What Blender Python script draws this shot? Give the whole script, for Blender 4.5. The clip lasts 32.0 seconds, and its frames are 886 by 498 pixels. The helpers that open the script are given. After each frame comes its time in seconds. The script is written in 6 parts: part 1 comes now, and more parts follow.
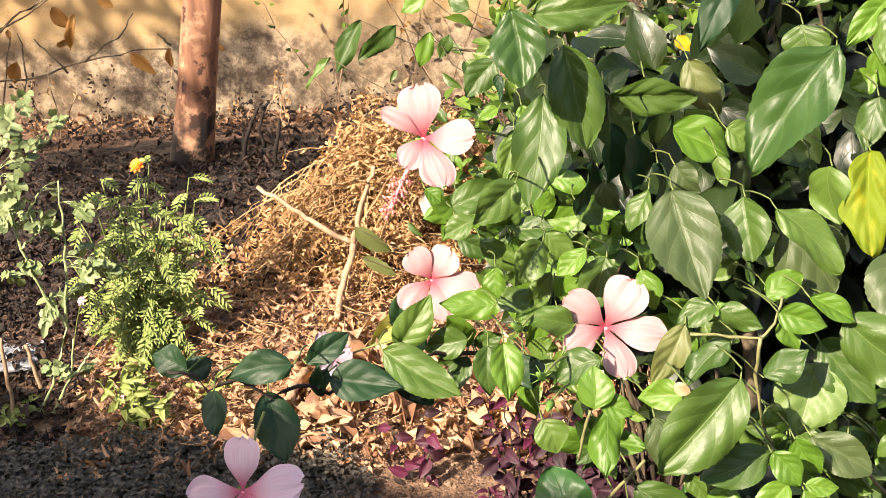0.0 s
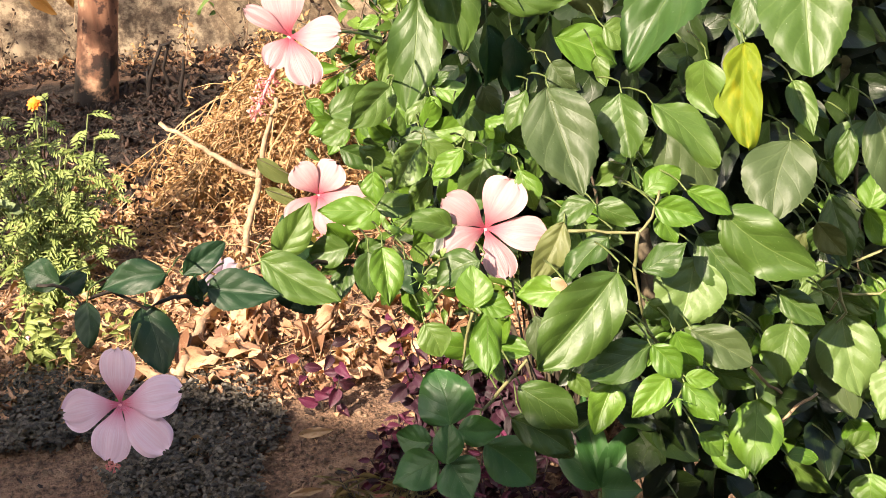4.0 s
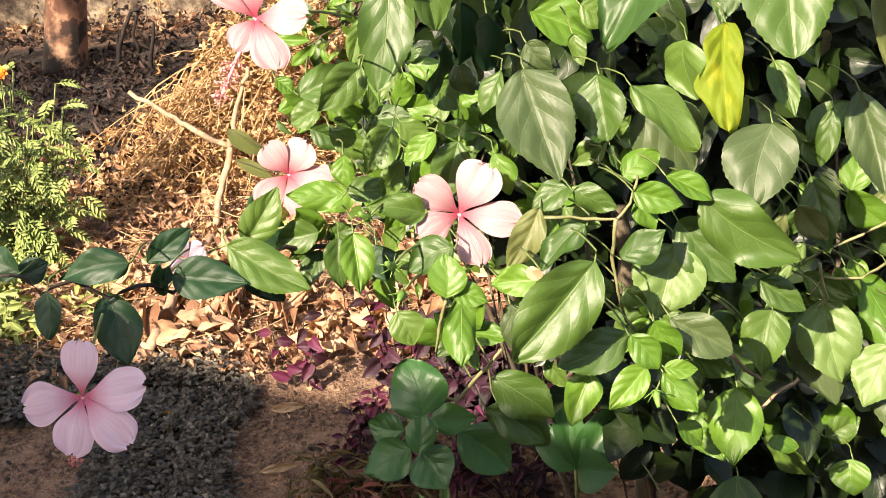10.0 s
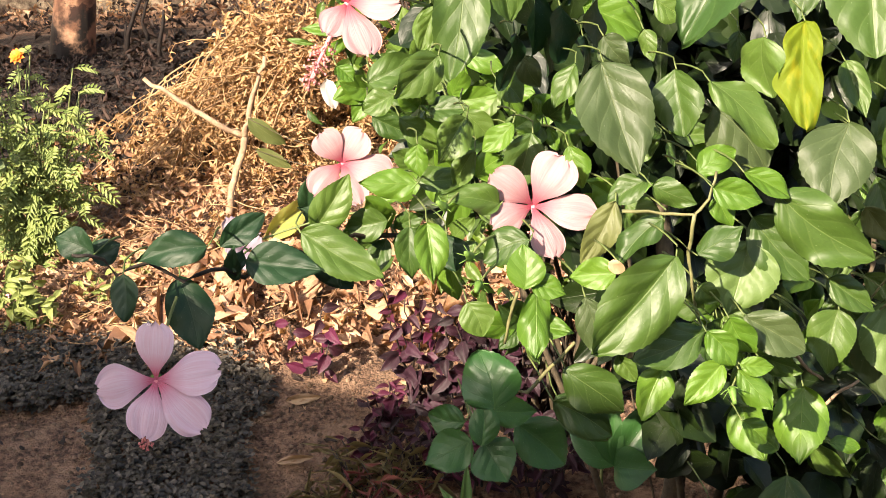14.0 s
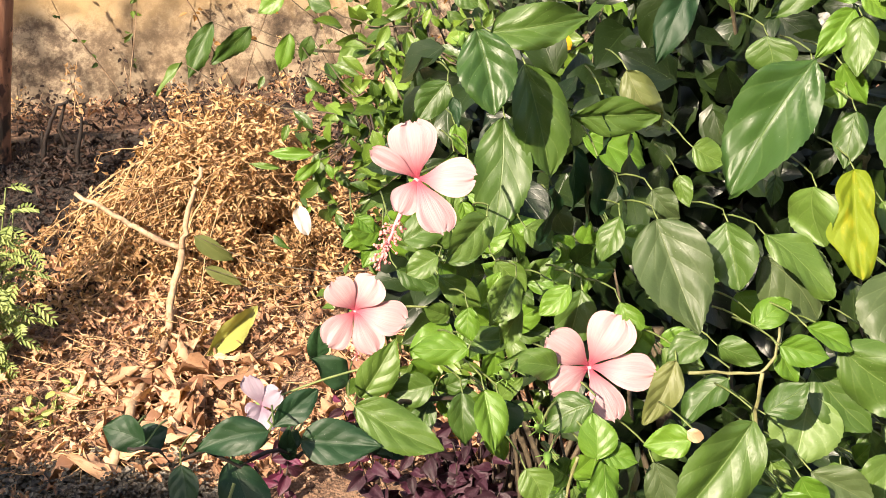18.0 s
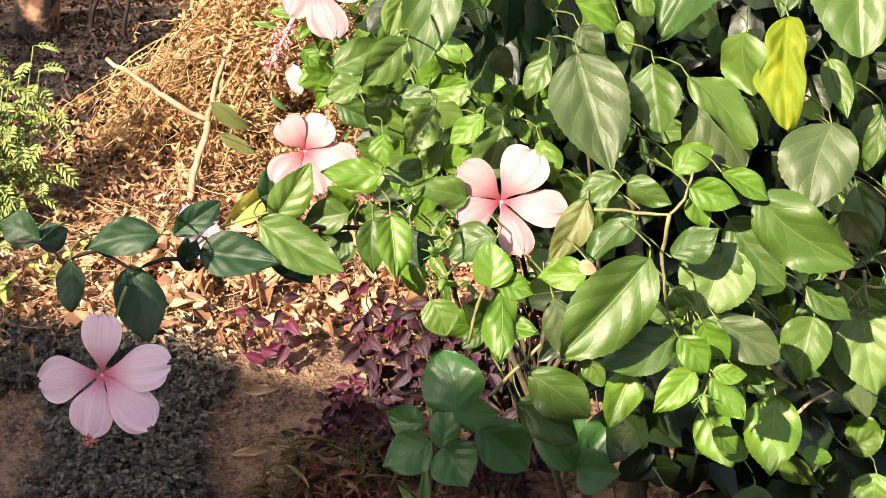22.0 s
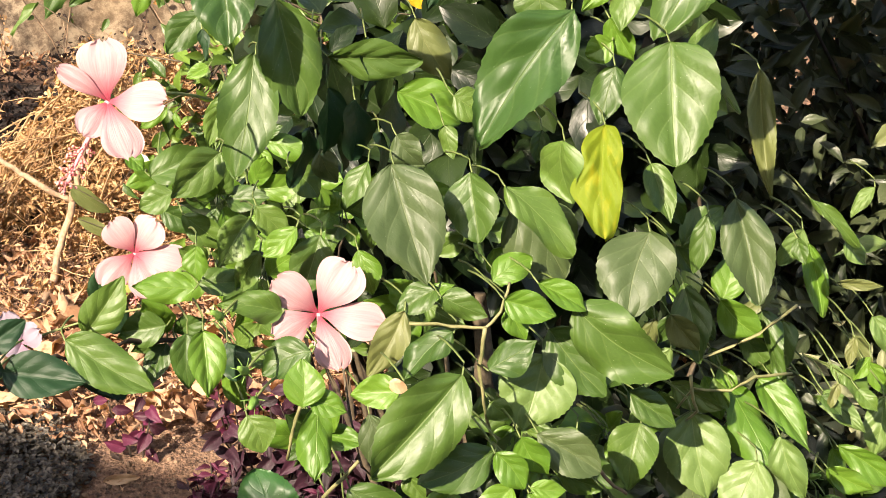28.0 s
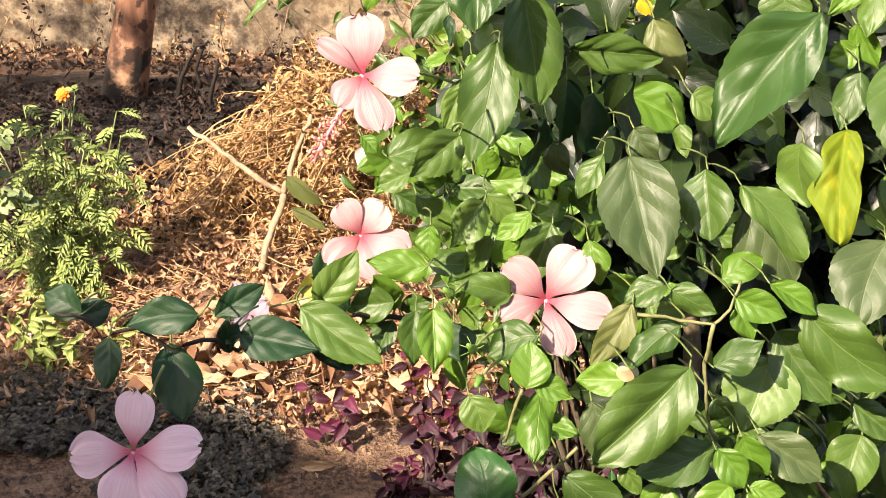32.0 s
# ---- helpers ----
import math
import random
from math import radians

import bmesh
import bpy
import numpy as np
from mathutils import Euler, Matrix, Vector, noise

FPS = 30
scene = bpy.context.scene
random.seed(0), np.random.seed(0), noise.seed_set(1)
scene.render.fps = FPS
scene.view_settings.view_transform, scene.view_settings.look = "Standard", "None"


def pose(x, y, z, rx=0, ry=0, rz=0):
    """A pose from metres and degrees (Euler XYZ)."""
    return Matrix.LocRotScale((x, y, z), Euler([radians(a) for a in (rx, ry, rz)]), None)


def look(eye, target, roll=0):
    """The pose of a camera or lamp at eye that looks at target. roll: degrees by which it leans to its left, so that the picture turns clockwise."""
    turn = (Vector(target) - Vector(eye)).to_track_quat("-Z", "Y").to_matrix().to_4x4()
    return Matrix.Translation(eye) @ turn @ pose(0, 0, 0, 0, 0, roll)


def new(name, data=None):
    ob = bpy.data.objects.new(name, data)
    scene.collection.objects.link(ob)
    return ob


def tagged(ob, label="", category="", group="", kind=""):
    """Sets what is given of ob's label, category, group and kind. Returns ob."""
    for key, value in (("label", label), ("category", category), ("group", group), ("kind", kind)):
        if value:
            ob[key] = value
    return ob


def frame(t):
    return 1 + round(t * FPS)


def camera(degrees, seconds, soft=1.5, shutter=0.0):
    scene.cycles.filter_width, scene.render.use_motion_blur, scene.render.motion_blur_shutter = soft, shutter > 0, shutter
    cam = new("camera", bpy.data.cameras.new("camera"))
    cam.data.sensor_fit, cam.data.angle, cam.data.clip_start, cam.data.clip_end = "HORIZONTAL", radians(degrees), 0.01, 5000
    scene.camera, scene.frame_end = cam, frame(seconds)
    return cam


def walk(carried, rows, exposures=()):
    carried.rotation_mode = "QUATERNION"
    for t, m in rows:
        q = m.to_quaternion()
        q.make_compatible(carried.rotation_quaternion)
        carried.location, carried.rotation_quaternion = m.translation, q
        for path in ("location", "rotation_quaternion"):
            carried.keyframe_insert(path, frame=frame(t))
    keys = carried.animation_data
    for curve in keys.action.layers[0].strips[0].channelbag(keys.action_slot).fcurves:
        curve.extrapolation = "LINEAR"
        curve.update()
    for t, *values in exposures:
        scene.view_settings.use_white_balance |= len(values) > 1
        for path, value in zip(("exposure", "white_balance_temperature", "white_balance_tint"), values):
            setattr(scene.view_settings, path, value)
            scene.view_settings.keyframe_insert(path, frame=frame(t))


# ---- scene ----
cam = camera(31.2845, 32.0, soft=0.5)
PATH = [
    (0.0, pose(-0.0071, -0.0396, 1.8374, 64.233, 3.624, -0.083)),
    (0.5, pose(-0.0210, -0.0285, 1.8169, 62.912, 2.630, -1.161)),
    (1.0, pose(-0.0093, -0.0263, 1.8121, 61.660, 1.803, -2.678)),
    (1.5, pose(-0.0001, -0.0272, 1.8208, 62.031, 2.290, -3.185)),
    (2.0, pose(0.0301, -0.0424, 1.8161, 62.366, 3.543, -3.731)),
    (2.5, pose(0.0368, -0.0452, 1.8070, 61.907, 4.065, -3.921)),
    (4.5, pose(0.0297, -0.0423, 1.7925, 62.231, 3.548, -2.535)),
    (5.0, pose(0.0101, -0.0299, 1.7947, 62.381, 2.572, -1.314)),
    (5.5, pose(0.0088, -0.0164, 1.7903, 62.045, 2.516, -1.403)),
    (6.0, pose(0.0000, 0.0000, 1.7900, 61.967, 2.649, -1.409)),
    (6.5, pose(0.0165, -0.0067, 1.7960, 61.604, 3.185, -1.541)),
    (7.0, pose(0.0215, -0.0089, 1.7872, 61.274, 3.740, -1.358)),
    (7.5, pose(0.0136, 0.0066, 1.8004, 62.166, 3.784, -1.494)),
    (8.0, pose(0.0228, 0.0154, 1.7879, 61.934, 3.665, -2.288)),
    (8.5, pose(0.0337, 0.0126, 1.7856, 60.985, 3.836, -3.637)),
    (9.0, pose(0.0422, 0.0109, 1.7769, 60.574, 3.306, -4.026)),
    (9.5, pose(0.0397, -0.0023, 1.8068, 60.462, 3.672, -3.936)),
    (10.0, pose(0.0389, 0.0015, 1.7936, 60.616, 3.611, -4.090)),
    (10.5, pose(0.0337, 0.0027, 1.8014, 60.667, 3.610, -4.269)),
    (11.0, pose(0.0393, -0.0024, 1.8043, 61.253, 3.732, -4.445)),
    (11.5, pose(0.0372, -0.0109, 1.8013, 61.724, 3.820, -4.338)),
    (12.0, pose(0.0327, -0.0064, 1.8045, 61.800, 3.903, -4.312)),
    (12.5, pose(0.0345, 0.0009, 1.7940, 61.620, 3.845, -4.385)),
    (13.0, pose(-0.0004, 0.0129, 1.7966, 61.411, 3.568, -4.487)),
    (13.5, pose(-0.0332, 0.0090, 1.7866, 60.295, 2.506, -4.241)),
    (15.5, pose(-0.0618, 0.0309, 1.8050, 61.768, 0.813, -4.531)),
    (16.0, pose(-0.0832, 0.0569, 1.7888, 61.018, -0.443, -6.849)),
    (16.5, pose(-0.1238, 0.0784, 1.7722, 60.741, -2.589, -10.500)),
    (17.0, pose(-0.2108, 0.0948, 1.8018, 59.710, -0.118, -11.219)),
    (17.5, pose(-0.2144, 0.1099, 1.8154, 59.880, 1.287, -8.623)),
    (18.0, pose(-0.1853, 0.1032, 1.8479, 62.856, 1.827, -9.047)),
    (18.5, pose(-0.1582, 0.0949, 1.8467, 63.643, 2.024, -9.224)),
    (19.0, pose(-0.1579, 0.0850, 1.7988, 63.031, -0.260, -7.252)),
    (19.5, pose(-0.1284, 0.0845, 1.7863, 62.375, -0.952, -5.452)),
    (20.0, pose(-0.1026, 0.0739, 1.7982, 61.878, 1.647, -1.737)),
    (20.5, pose(-0.0740, 0.0652, 1.7802, 61.307, 2.249, 0.297)),
    (21.0, pose(-0.0401, 0.0632, 1.7829, 61.025, 1.589, -2.277)),
    (21.5, pose(-0.0447, 0.0603, 1.7638, 60.832, 0.653, -3.512)),
    (22.0, pose(-0.0427, 0.0604, 1.7658, 60.156, 0.045, -4.536)),
    (22.5, pose(-0.0441, 0.0599, 1.7704, 59.835, -0.193, -5.115)),
    (23.0, pose(-0.0253, 0.0611, 1.7680, 59.902, -0.161, -5.353)),
    (23.5, pose(-0.0187, 0.0538, 1.7563, 59.507, 0.357, -6.041)),
    (24.0, pose(-0.0098, 0.0504, 1.7526, 59.106, 1.109, -6.531)),
    (24.5, pose(0.0028, 0.0563, 1.7472, 58.678, 1.261, -7.372)),
    (25.0, pose(0.0351, 0.0775, 1.7982, 59.964, 2.760, -8.797)),
    (25.2, look((0.028, 0.069, 1.781), (0.266, 1.770, 0.756), -3.7)),
    (25.5, pose(0.0368, 0.0578, 1.7290, 57.083, 2.274, -9.282)),
    (27.5, pose(0.0431, 0.1126, 1.7681, 59.808, -2.300, -9.548)),
    (28.0, pose(0.0313, 0.0959, 1.7938, 62.316, -1.088, -8.010)),
    (28.5, pose(0.0104, 0.1076, 1.8368, 66.196, 0.219, -6.322)),
    (28.8, look((0.005, 0.113, 1.840), (0.178, 1.949, 1.066), -0.6)),
    (29.0, pose(-0.0099, 0.1033, 1.8322, 66.967, 0.613, -4.169)),
    (29.5, pose(-0.0304, 0.0925, 1.7985, 66.101, -0.515, -0.420)),
    (30.0, pose(-0.0350, 0.0837, 1.7768, 64.132, -1.002, 1.059)),
    (30.5, pose(-0.0382, 0.0732, 1.7732, 63.352, -0.881, 2.648)),
    (31.0, pose(-0.0275, 0.0828, 1.7747, 62.928, -0.604, 2.982)),
    (31.5, pose(0.0019, 0.0794, 1.7785, 62.859, -0.990, 0.730)),
    (32.0, pose(-0.0081, 0.0735, 1.7755, 62.878, -1.329, -0.328)),
]
# The camera opens up a little over the dark of the bush and closes down towards the bright wall.
walk(cam, PATH, exposures=((0.0, 1.50), (7.0, 1.52), (9.5, 1.57), (13.0, 1.50), (16.0, 1.50), (18.0, 1.45), (19.0, 1.44), (20.5, 1.50), (24.0, 1.62), (25.5, 1.50),
                           (28.0, 1.47), (29.0, 1.41), (30.0, 1.49), (32.0, 1.48)))

# ---- sky, sun, exposure ----
SUN = Vector((0.50, 0.60, -0.644)).normalized()   # the way the sunlight travels
world = bpy.data.worlds.new("sky")
scene.world = world
world.use_nodes = True
wn = world.node_tree
sky = wn.nodes.new("ShaderNodeTexSky")
sky.sky_type, sky.sun_disc = 'NISHITA', False
sky.sun_elevation = math.asin(-SUN.z)
sky.sun_rotation = math.atan2(-SUN.x, -SUN.y)
sky.air_density, sky.dust_density = 1.0, 4.5
bg = wn.nodes["Background"]
bg.inputs["Strength"].default_value = 0.096
wn.links.new(sky.outputs[0], bg.inputs[0])
sun = new("sun", bpy.data.lights.new("sun", 'SUN'))
sun.data.energy, sun.data.angle, sun.data.color = 5.0, radians(0.53), (1.0, 0.83, 0.645)
sun.rotation_euler = SUN.to_track_quat('-Z', 'Y').to_euler()
sun.location = (-3, -3, 5)
scene.view_settings.exposure = 1.50


# ---- materials ----
def material(name):
    m = bpy.data.materials.new(name)
    m.use_nodes = True
    nt = m.node_tree
    return m, nt, nt.nodes["Principled BSDF"]


def node(nt, kind, **kw):
    n = nt.nodes.new(kind)
    for k, v in kw.items():
        if k in n.inputs:
            n.inputs[k].default_value = v
    return n


def maths(nt, op, a, b=None, c=None):
    n = nt.nodes.new("ShaderNodeMath")
    n.operation = op
    for i, v in enumerate((a, b, c)):
        if v is None:
            continue
        if isinstance(v, (int, float)):
            n.inputs[i].default_value = v
        else:
            nt.links.new(v, n.inputs[i])
    return n.outputs[0]


def ramp(nt, fac, *stops):
    r = nt.nodes.new("ShaderNodeValToRGB")
    e = r.color_ramp.elements
    while len(e) < len(stops):
        e.new(0.5)
    for el, (p, c) in zip(e, stops):
        el.position, el.color = p, (*c, 1)
    if fac is not None:
        nt.links.new(fac, r.inputs[0])
    return r.outputs[0]


def mixc(nt, fac, a, b, blend='MIX'):
    n = nt.nodes.new("ShaderNodeMix")
    n.data_type, n.blend_type = 'RGBA', blend
    for sock, v in ((n.inputs[0], fac), (n.inputs[6], a), (n.inputs[7], b)):
        if isinstance(v, (int, float)):
            sock.default_value = v
        elif isinstance(v, tuple):
            sock.default_value = (*v, 1)
        else:
            nt.links.new(v, sock)
    return n.outputs[2]


def noise_tex(nt, scale, detail=4, space="Object", rough=0.6):
    tc = nt.nodes.new("ShaderNodeTexCoord")
    n = node(nt, "ShaderNodeTexNoise", Scale=scale, Detail=detail, Roughness=rough)
    nt.links.new(tc.outputs[space], n.inputs["Vector"])
    return n.outputs[0]


def bump(nt, bsdf, height, strength, dist):
    b = node(nt, "ShaderNodeBump", Strength=strength, Distance=dist)
    nt.links.new(height, b.inputs["Height"])
    nt.links.new(b.outputs[0], bsdf.inputs["Normal"])
    return b


def rand(nt):
    return nt.nodes.new("ShaderNodeObjectInfo").outputs["Random"]


def island(nt):
    return nt.nodes.new("ShaderNodeNewGeometry").outputs["Random Per Island"]


def leaf_mat(name, dark, light, vein, gloss=0.38, trans=0.11, per_island=False, blotch=None, veins=4.2, relief=0.46):
    """A leaf blade: main rib, slanting side veins, colour that varies from leaf to leaf, some light let through."""
    m, nt, b = material(name)
    dark, light, vein = ((c[0] * 1.06, c[1], c[2]) for c in (dark, light, vein))
    uv = nt.nodes.new("ShaderNodeUVMap")
    sep = nt.nodes.new("ShaderNodeSeparateXYZ")
    nt.links.new(uv.outputs[0], sep.inputs[0])
    u = maths(nt, 'ABSOLUTE', maths(nt, 'SUBTRACT', sep.outputs[0], 0.5))      # 0 at the rib, 0.5 at the edge
    v = sep.outputs[1]
    r = maths(nt, 'FRACT', maths(nt, 'ADD', island(nt), rand(nt))) if per_island else rand(nt)
    base = ramp(nt, r, (0.0, dark), (1.0, light))
    fine = noise_tex(nt, 26.0, 3, "UV")
    base = mixc(nt, maths(nt, 'MULTIPLY', fine, 0.5), base, tuple(0.55 * x for x in dark))
    if blotch:
        big = noise_tex(nt, 3.2, 3, "UV")
        base = mixc(nt, ramp(nt, big, (0.50, (0, 0, 0)), (0.70, (1, 1, 1))), base, blotch)
    speck = ramp(nt, noise_tex(nt, 34.0, 1, "UV"), (0.73, (0, 0, 0)), (0.77, (1, 1, 1)))
    base = mixc(nt, maths(nt, 'MULTIPLY', speck, 0.55), base, tuple(0.25 + 0.6 * x for x in light))
    warp = maths(nt, 'ADD', maths(nt, 'MULTIPLY', noise_tex(nt, 2.2, 2, "UV"), 0.2), 0.2)
    side = maths(nt, 'PINGPONG', maths(nt, 'ADD', warp, maths(nt, 'SUBTRACT', maths(nt, 'MULTIPLY', maths(nt, 'POWER', v, 0.8), veins), maths(nt, 'MULTIPLY', u, veins * 0.76))), 0.5)
    side_l = ramp(nt, side, (0.0, (1, 1, 1)), (0.07, (0, 0, 0)))
    rib = ramp(nt, u, (0.0, (1, 1, 1)), (0.015, (0, 0, 0)))
    basal = maths(nt, 'ABSOLUTE', maths(nt, 'SUBTRACT', u, maths(nt, 'MULTIPLY', maths(nt, 'POWER', v, 0.85), 0.52)))
    basal = maths(nt, 'MULTIPLY', ramp(nt, basal, (0.0, (1, 1, 1)), (0.022, (0, 0, 0))), maths(nt, 'SUBTRACT', 1.0, maths(nt, 'MULTIPLY', v, 1.3)))
    lines = maths(nt, 'MAXIMUM', maths(nt, 'MULTIPLY', side_l, 0.10), maths(nt, 'MULTIPLY', rib, 0.34))
    lines = maths(nt, 'MAXIMUM', lines, maths(nt, 'MULTIPLY', basal, 0.16))
    col = mixc(nt, lines, base, vein)
    nt.links.new(col, b.inputs["Base Color"])
    ro = maths(nt, 'ADD', maths(nt, 'MULTIPLY', noise_tex(nt, 9.0, 4, "UV"), 0.30), gloss - 0.13)
    nt.links.new(ro, b.inputs["Roughness"])
    b.inputs["Specular IOR Level"].default_value = 0.46
    hgt = maths(nt, 'SUBTRACT', maths(nt, 'MULTIPLY', maths(nt, 'ABSOLUTE', side), 0.30), maths(nt, 'MULTIPLY', lines, 1.0))
    hgt = maths(nt, 'ADD', hgt, maths(nt, 'MULTIPLY', noise_tex(nt, 7.0, 4, "UV"), 0.45))
    bump(nt, b, hgt, relief, 0.0019)
    tr = nt.nodes.new("ShaderNodeBsdfTranslucent")
    tcol = mixc(nt, 1.0, col, (1.6, 1.5, 0.6), 'MULTIPLY')
    nt.links.new(tcol, tr.inputs[0])
    mx = node(nt, "ShaderNodeMixShader", Fac=trans)
    nt.links.new(b.outputs[0], mx.inputs[1])
    nt.links.new(tr.outputs[0], mx.inputs[2])
    nt.links.new(mx.outputs[0], nt.nodes["Material Output"].inputs[0])
    return m


LEAF = {
    'n': leaf_mat("hibiscus_leaf", (0.036, 0.082, 0.012), (0.094, 0.172, 0.026), (0.22, 0.30, 0.11), gloss=0.45),
    # 'g' greys the green to carry the sun's glare on the blade.
    'g': leaf_mat("hibiscus_leaf_glare", (0.050, 0.084, 0.026), (0.070, 0.108, 0.036), (0.20, 0.25, 0.12), gloss=0.50, relief=0.6),
    'w': leaf_mat("hibiscus_leaf_glossy", (0.027, 0.070, 0.012), (0.040, 0.094, 0.017), (0.16, 0.24, 0.08), gloss=0.42, relief=0.5),
    # 'b' is young leaf green, also used to brighten low leaves as if sunlit.
    'b': leaf_mat("hibiscus_leaf_young_lit", (0.074, 0.170, 0.014), (0.118, 0.236, 0.022), (0.26, 0.38, 0.09), gloss=0.43, trans=0.17),
    # 'd' and 'e' are shaded copies of the leaf: shade put into colour.
    'd': leaf_mat("hibiscus_leaf_deep_shade", (0.009, 0.036, 0.011), (0.017, 0.054, 0.015), (0.035, 0.075, 0.030), gloss=0.54, relief=0.3),
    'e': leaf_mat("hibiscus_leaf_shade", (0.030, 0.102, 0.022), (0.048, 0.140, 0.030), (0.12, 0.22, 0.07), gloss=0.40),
    'y': leaf_mat("hibiscus_leaf_yellow", (0.15, 0.225, 0.003), (0.16, 0.235, 0.004), (0.24, 0.26, 0.02), gloss=0.72, trans=0.3, blotch=(0.27, 0.275, 0.004)),
    # 'p' too lifts low leaves at the right to a sunlit tone.
    'p': leaf_mat("hibiscus_leaf_pale", (0.098, 0.176, 0.040), (0.138, 0.222, 0.058), (0.28, 0.36, 0.15), gloss=0.48),
    'o': leaf_mat("hibiscus_leaf_olive", (0.105, 0.135, 0.040), (0.130, 0.155, 0.045), (0.24, 0.25, 0.12), gloss=0.5),
}
# Deep shade inside the bush is put into this near-black leaf colour.
LEAF_MASS_SHADED = leaf_mat("hibiscus_leaf_inner_shaded", (0.005, 0.013, 0.003), (0.019, 0.040, 0.006), (0.06, 0.09, 0.03), per_island=True, trans=0.06)
SHRUB_LEAF = leaf_mat("shrub_leaf", (0.028, 0.068, 0.009), (0.145, 0.250, 0.028), (0.27, 0.36, 0.10), per_island=True)
# Leaf colour lowered so the gap beyond the bush reads as deep shade.
SHADED_SHRUB_LEAF = leaf_mat("shaded_shrub_leaf", (0.014, 0.026, 0.010), (0.100, 0.130, 0.060), (0.12, 0.15, 0.08), per_island=True, gloss=0.4)
# The near-black end of the range stands for shade between these tiny leaves.
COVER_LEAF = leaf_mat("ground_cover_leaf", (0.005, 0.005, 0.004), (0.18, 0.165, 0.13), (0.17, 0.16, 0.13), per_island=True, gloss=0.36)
MARIGOLD_LEAF = leaf_mat("marigold_leaf", (0.150, 0.225, 0.052), (0.340, 0.430, 0.130), (0.42, 0.48, 0.24), per_island=True, gloss=0.5, veins=3.0)
ROSE_LEAF = leaf_mat("rose_leaf", (0.120, 0.185, 0.070), (0.270, 0.340, 0.160), (0.36, 0.4, 0.22), per_island=True, gloss=0.5)
MAGENTA_LEAF = leaf_mat("magenta_leaf", (0.022, 0.008, 0.012), (0.13, 0.016, 0.060), (0.26, 0.07, 0.14), per_island=True, gloss=0.55)
# Maroon leaves are darkened further to carry the shade around them.
MAROON_LEAF = leaf_mat("maroon_leaf", (0.012, 0.006, 0.008), (0.055, 0.012, 0.032), (0.14, 0.03, 0.08), per_island=True, gloss=0.6)
DRY_LEAF = leaf_mat("dry_leaf", (0.18, 0.085, 0.042), (0.80, 0.54, 0.33), (0.66, 0.46, 0.28), per_island=True, gloss=0.65, trans=0.12, blotch=(0.16, 0.08, 0.04))
# Dark brown litter with the dappled shade by the wall put into its colour.
DARK_LITTER = leaf_mat("dry_leaf_shaded", (0.006, 0.004, 0.003), (0.070, 0.040, 0.027), (0.10, 0.065, 0.045), per_island=True, gloss=0.7, trans=0.08, blotch=(0.03, 0.016, 0.011))
DRY_STRAW = leaf_mat("dry_straw_leaf", (0.26, 0.15, 0.06), (0.70, 0.49, 0.25), (0.6, 0.45, 0.25), per_island=True, gloss=0.65, trans=0.15)


def rough_mat(name, a, b_, scale, rough=0.85, bump_d=0.003, bscale=None, c=None, strength=0.7):
    m, nt, b = material(name)
    n1 = noise_tex(nt, scale, 6)
    col = ramp(nt, n1, (0.34, a), (0.66, b_))
    if c:
        n2 = noise_tex(nt, scale * 0.23, 4)
        col = mixc(nt, ramp(nt, n2, (0.5, (0, 0, 0)), (0.66, (1, 1, 1))), col, c)
    nt.links.new(col, b.inputs["Base Color"])
    b.inputs["Roughness"].default_value = rough
    bump(nt, b, noise_tex(nt, bscale or scale * 2.5, 6), strength, bump_d)
    return m


STEM = rough_mat("green_stem", (0.11, 0.15, 0.04), (0.20, 0.23, 0.075), 60, 0.6, 0.001)
PETIOLE = rough_mat("leaf_stalk", (0.075, 0.115, 0.025), (0.16, 0.20, 0.06), 60, 0.6, 0.001)
PALE_SHOOT = rough_mat("pale_shoot", (0.13, 0.14, 0.05), (0.26, 0.24, 0.11), 60, 0.6, 0.001)
WOOD_STEM = rough_mat("brown_stem", (0.055, 0.042, 0.026), (0.13, 0.10, 0.06), 70, 0.8, 0.002)
DARK_STEM = rough_mat("dark_stem", (0.020, 0.014, 0.010), (0.050, 0.035, 0.025), 80, 0.7, 0.001)
STRAW = rough_mat("dry_stem", (0.30, 0.175, 0.080), (0.58, 0.39, 0.20), 40, 0.75, 0.001, c=(0.17, 0.095, 0.045))
TWIG = rough_mat("pale_twig_bark", (0.26, 0.17, 0.105), (0.46, 0.33, 0.21), 55, 0.8, 0.002, c=(0.20, 0.13, 0.08))
STALK = rough_mat("pale_green_stalk", (0.28, 0.36, 0.16), (0.40, 0.46, 0.24), 40, 0.6, 0.001)
CHAR = rough_mat("charred_stick", (0.006, 0.004, 0.003), (0.022, 0.012, 0.008), 60, 0.8, 0.003)
SOIL = rough_mat("soil", (0.056, 0.031, 0.020), (0.36, 0.213, 0.133), 90, 0.95, 0.02, 130, c=(0.38, 0.24, 0.155), strength=1.0)
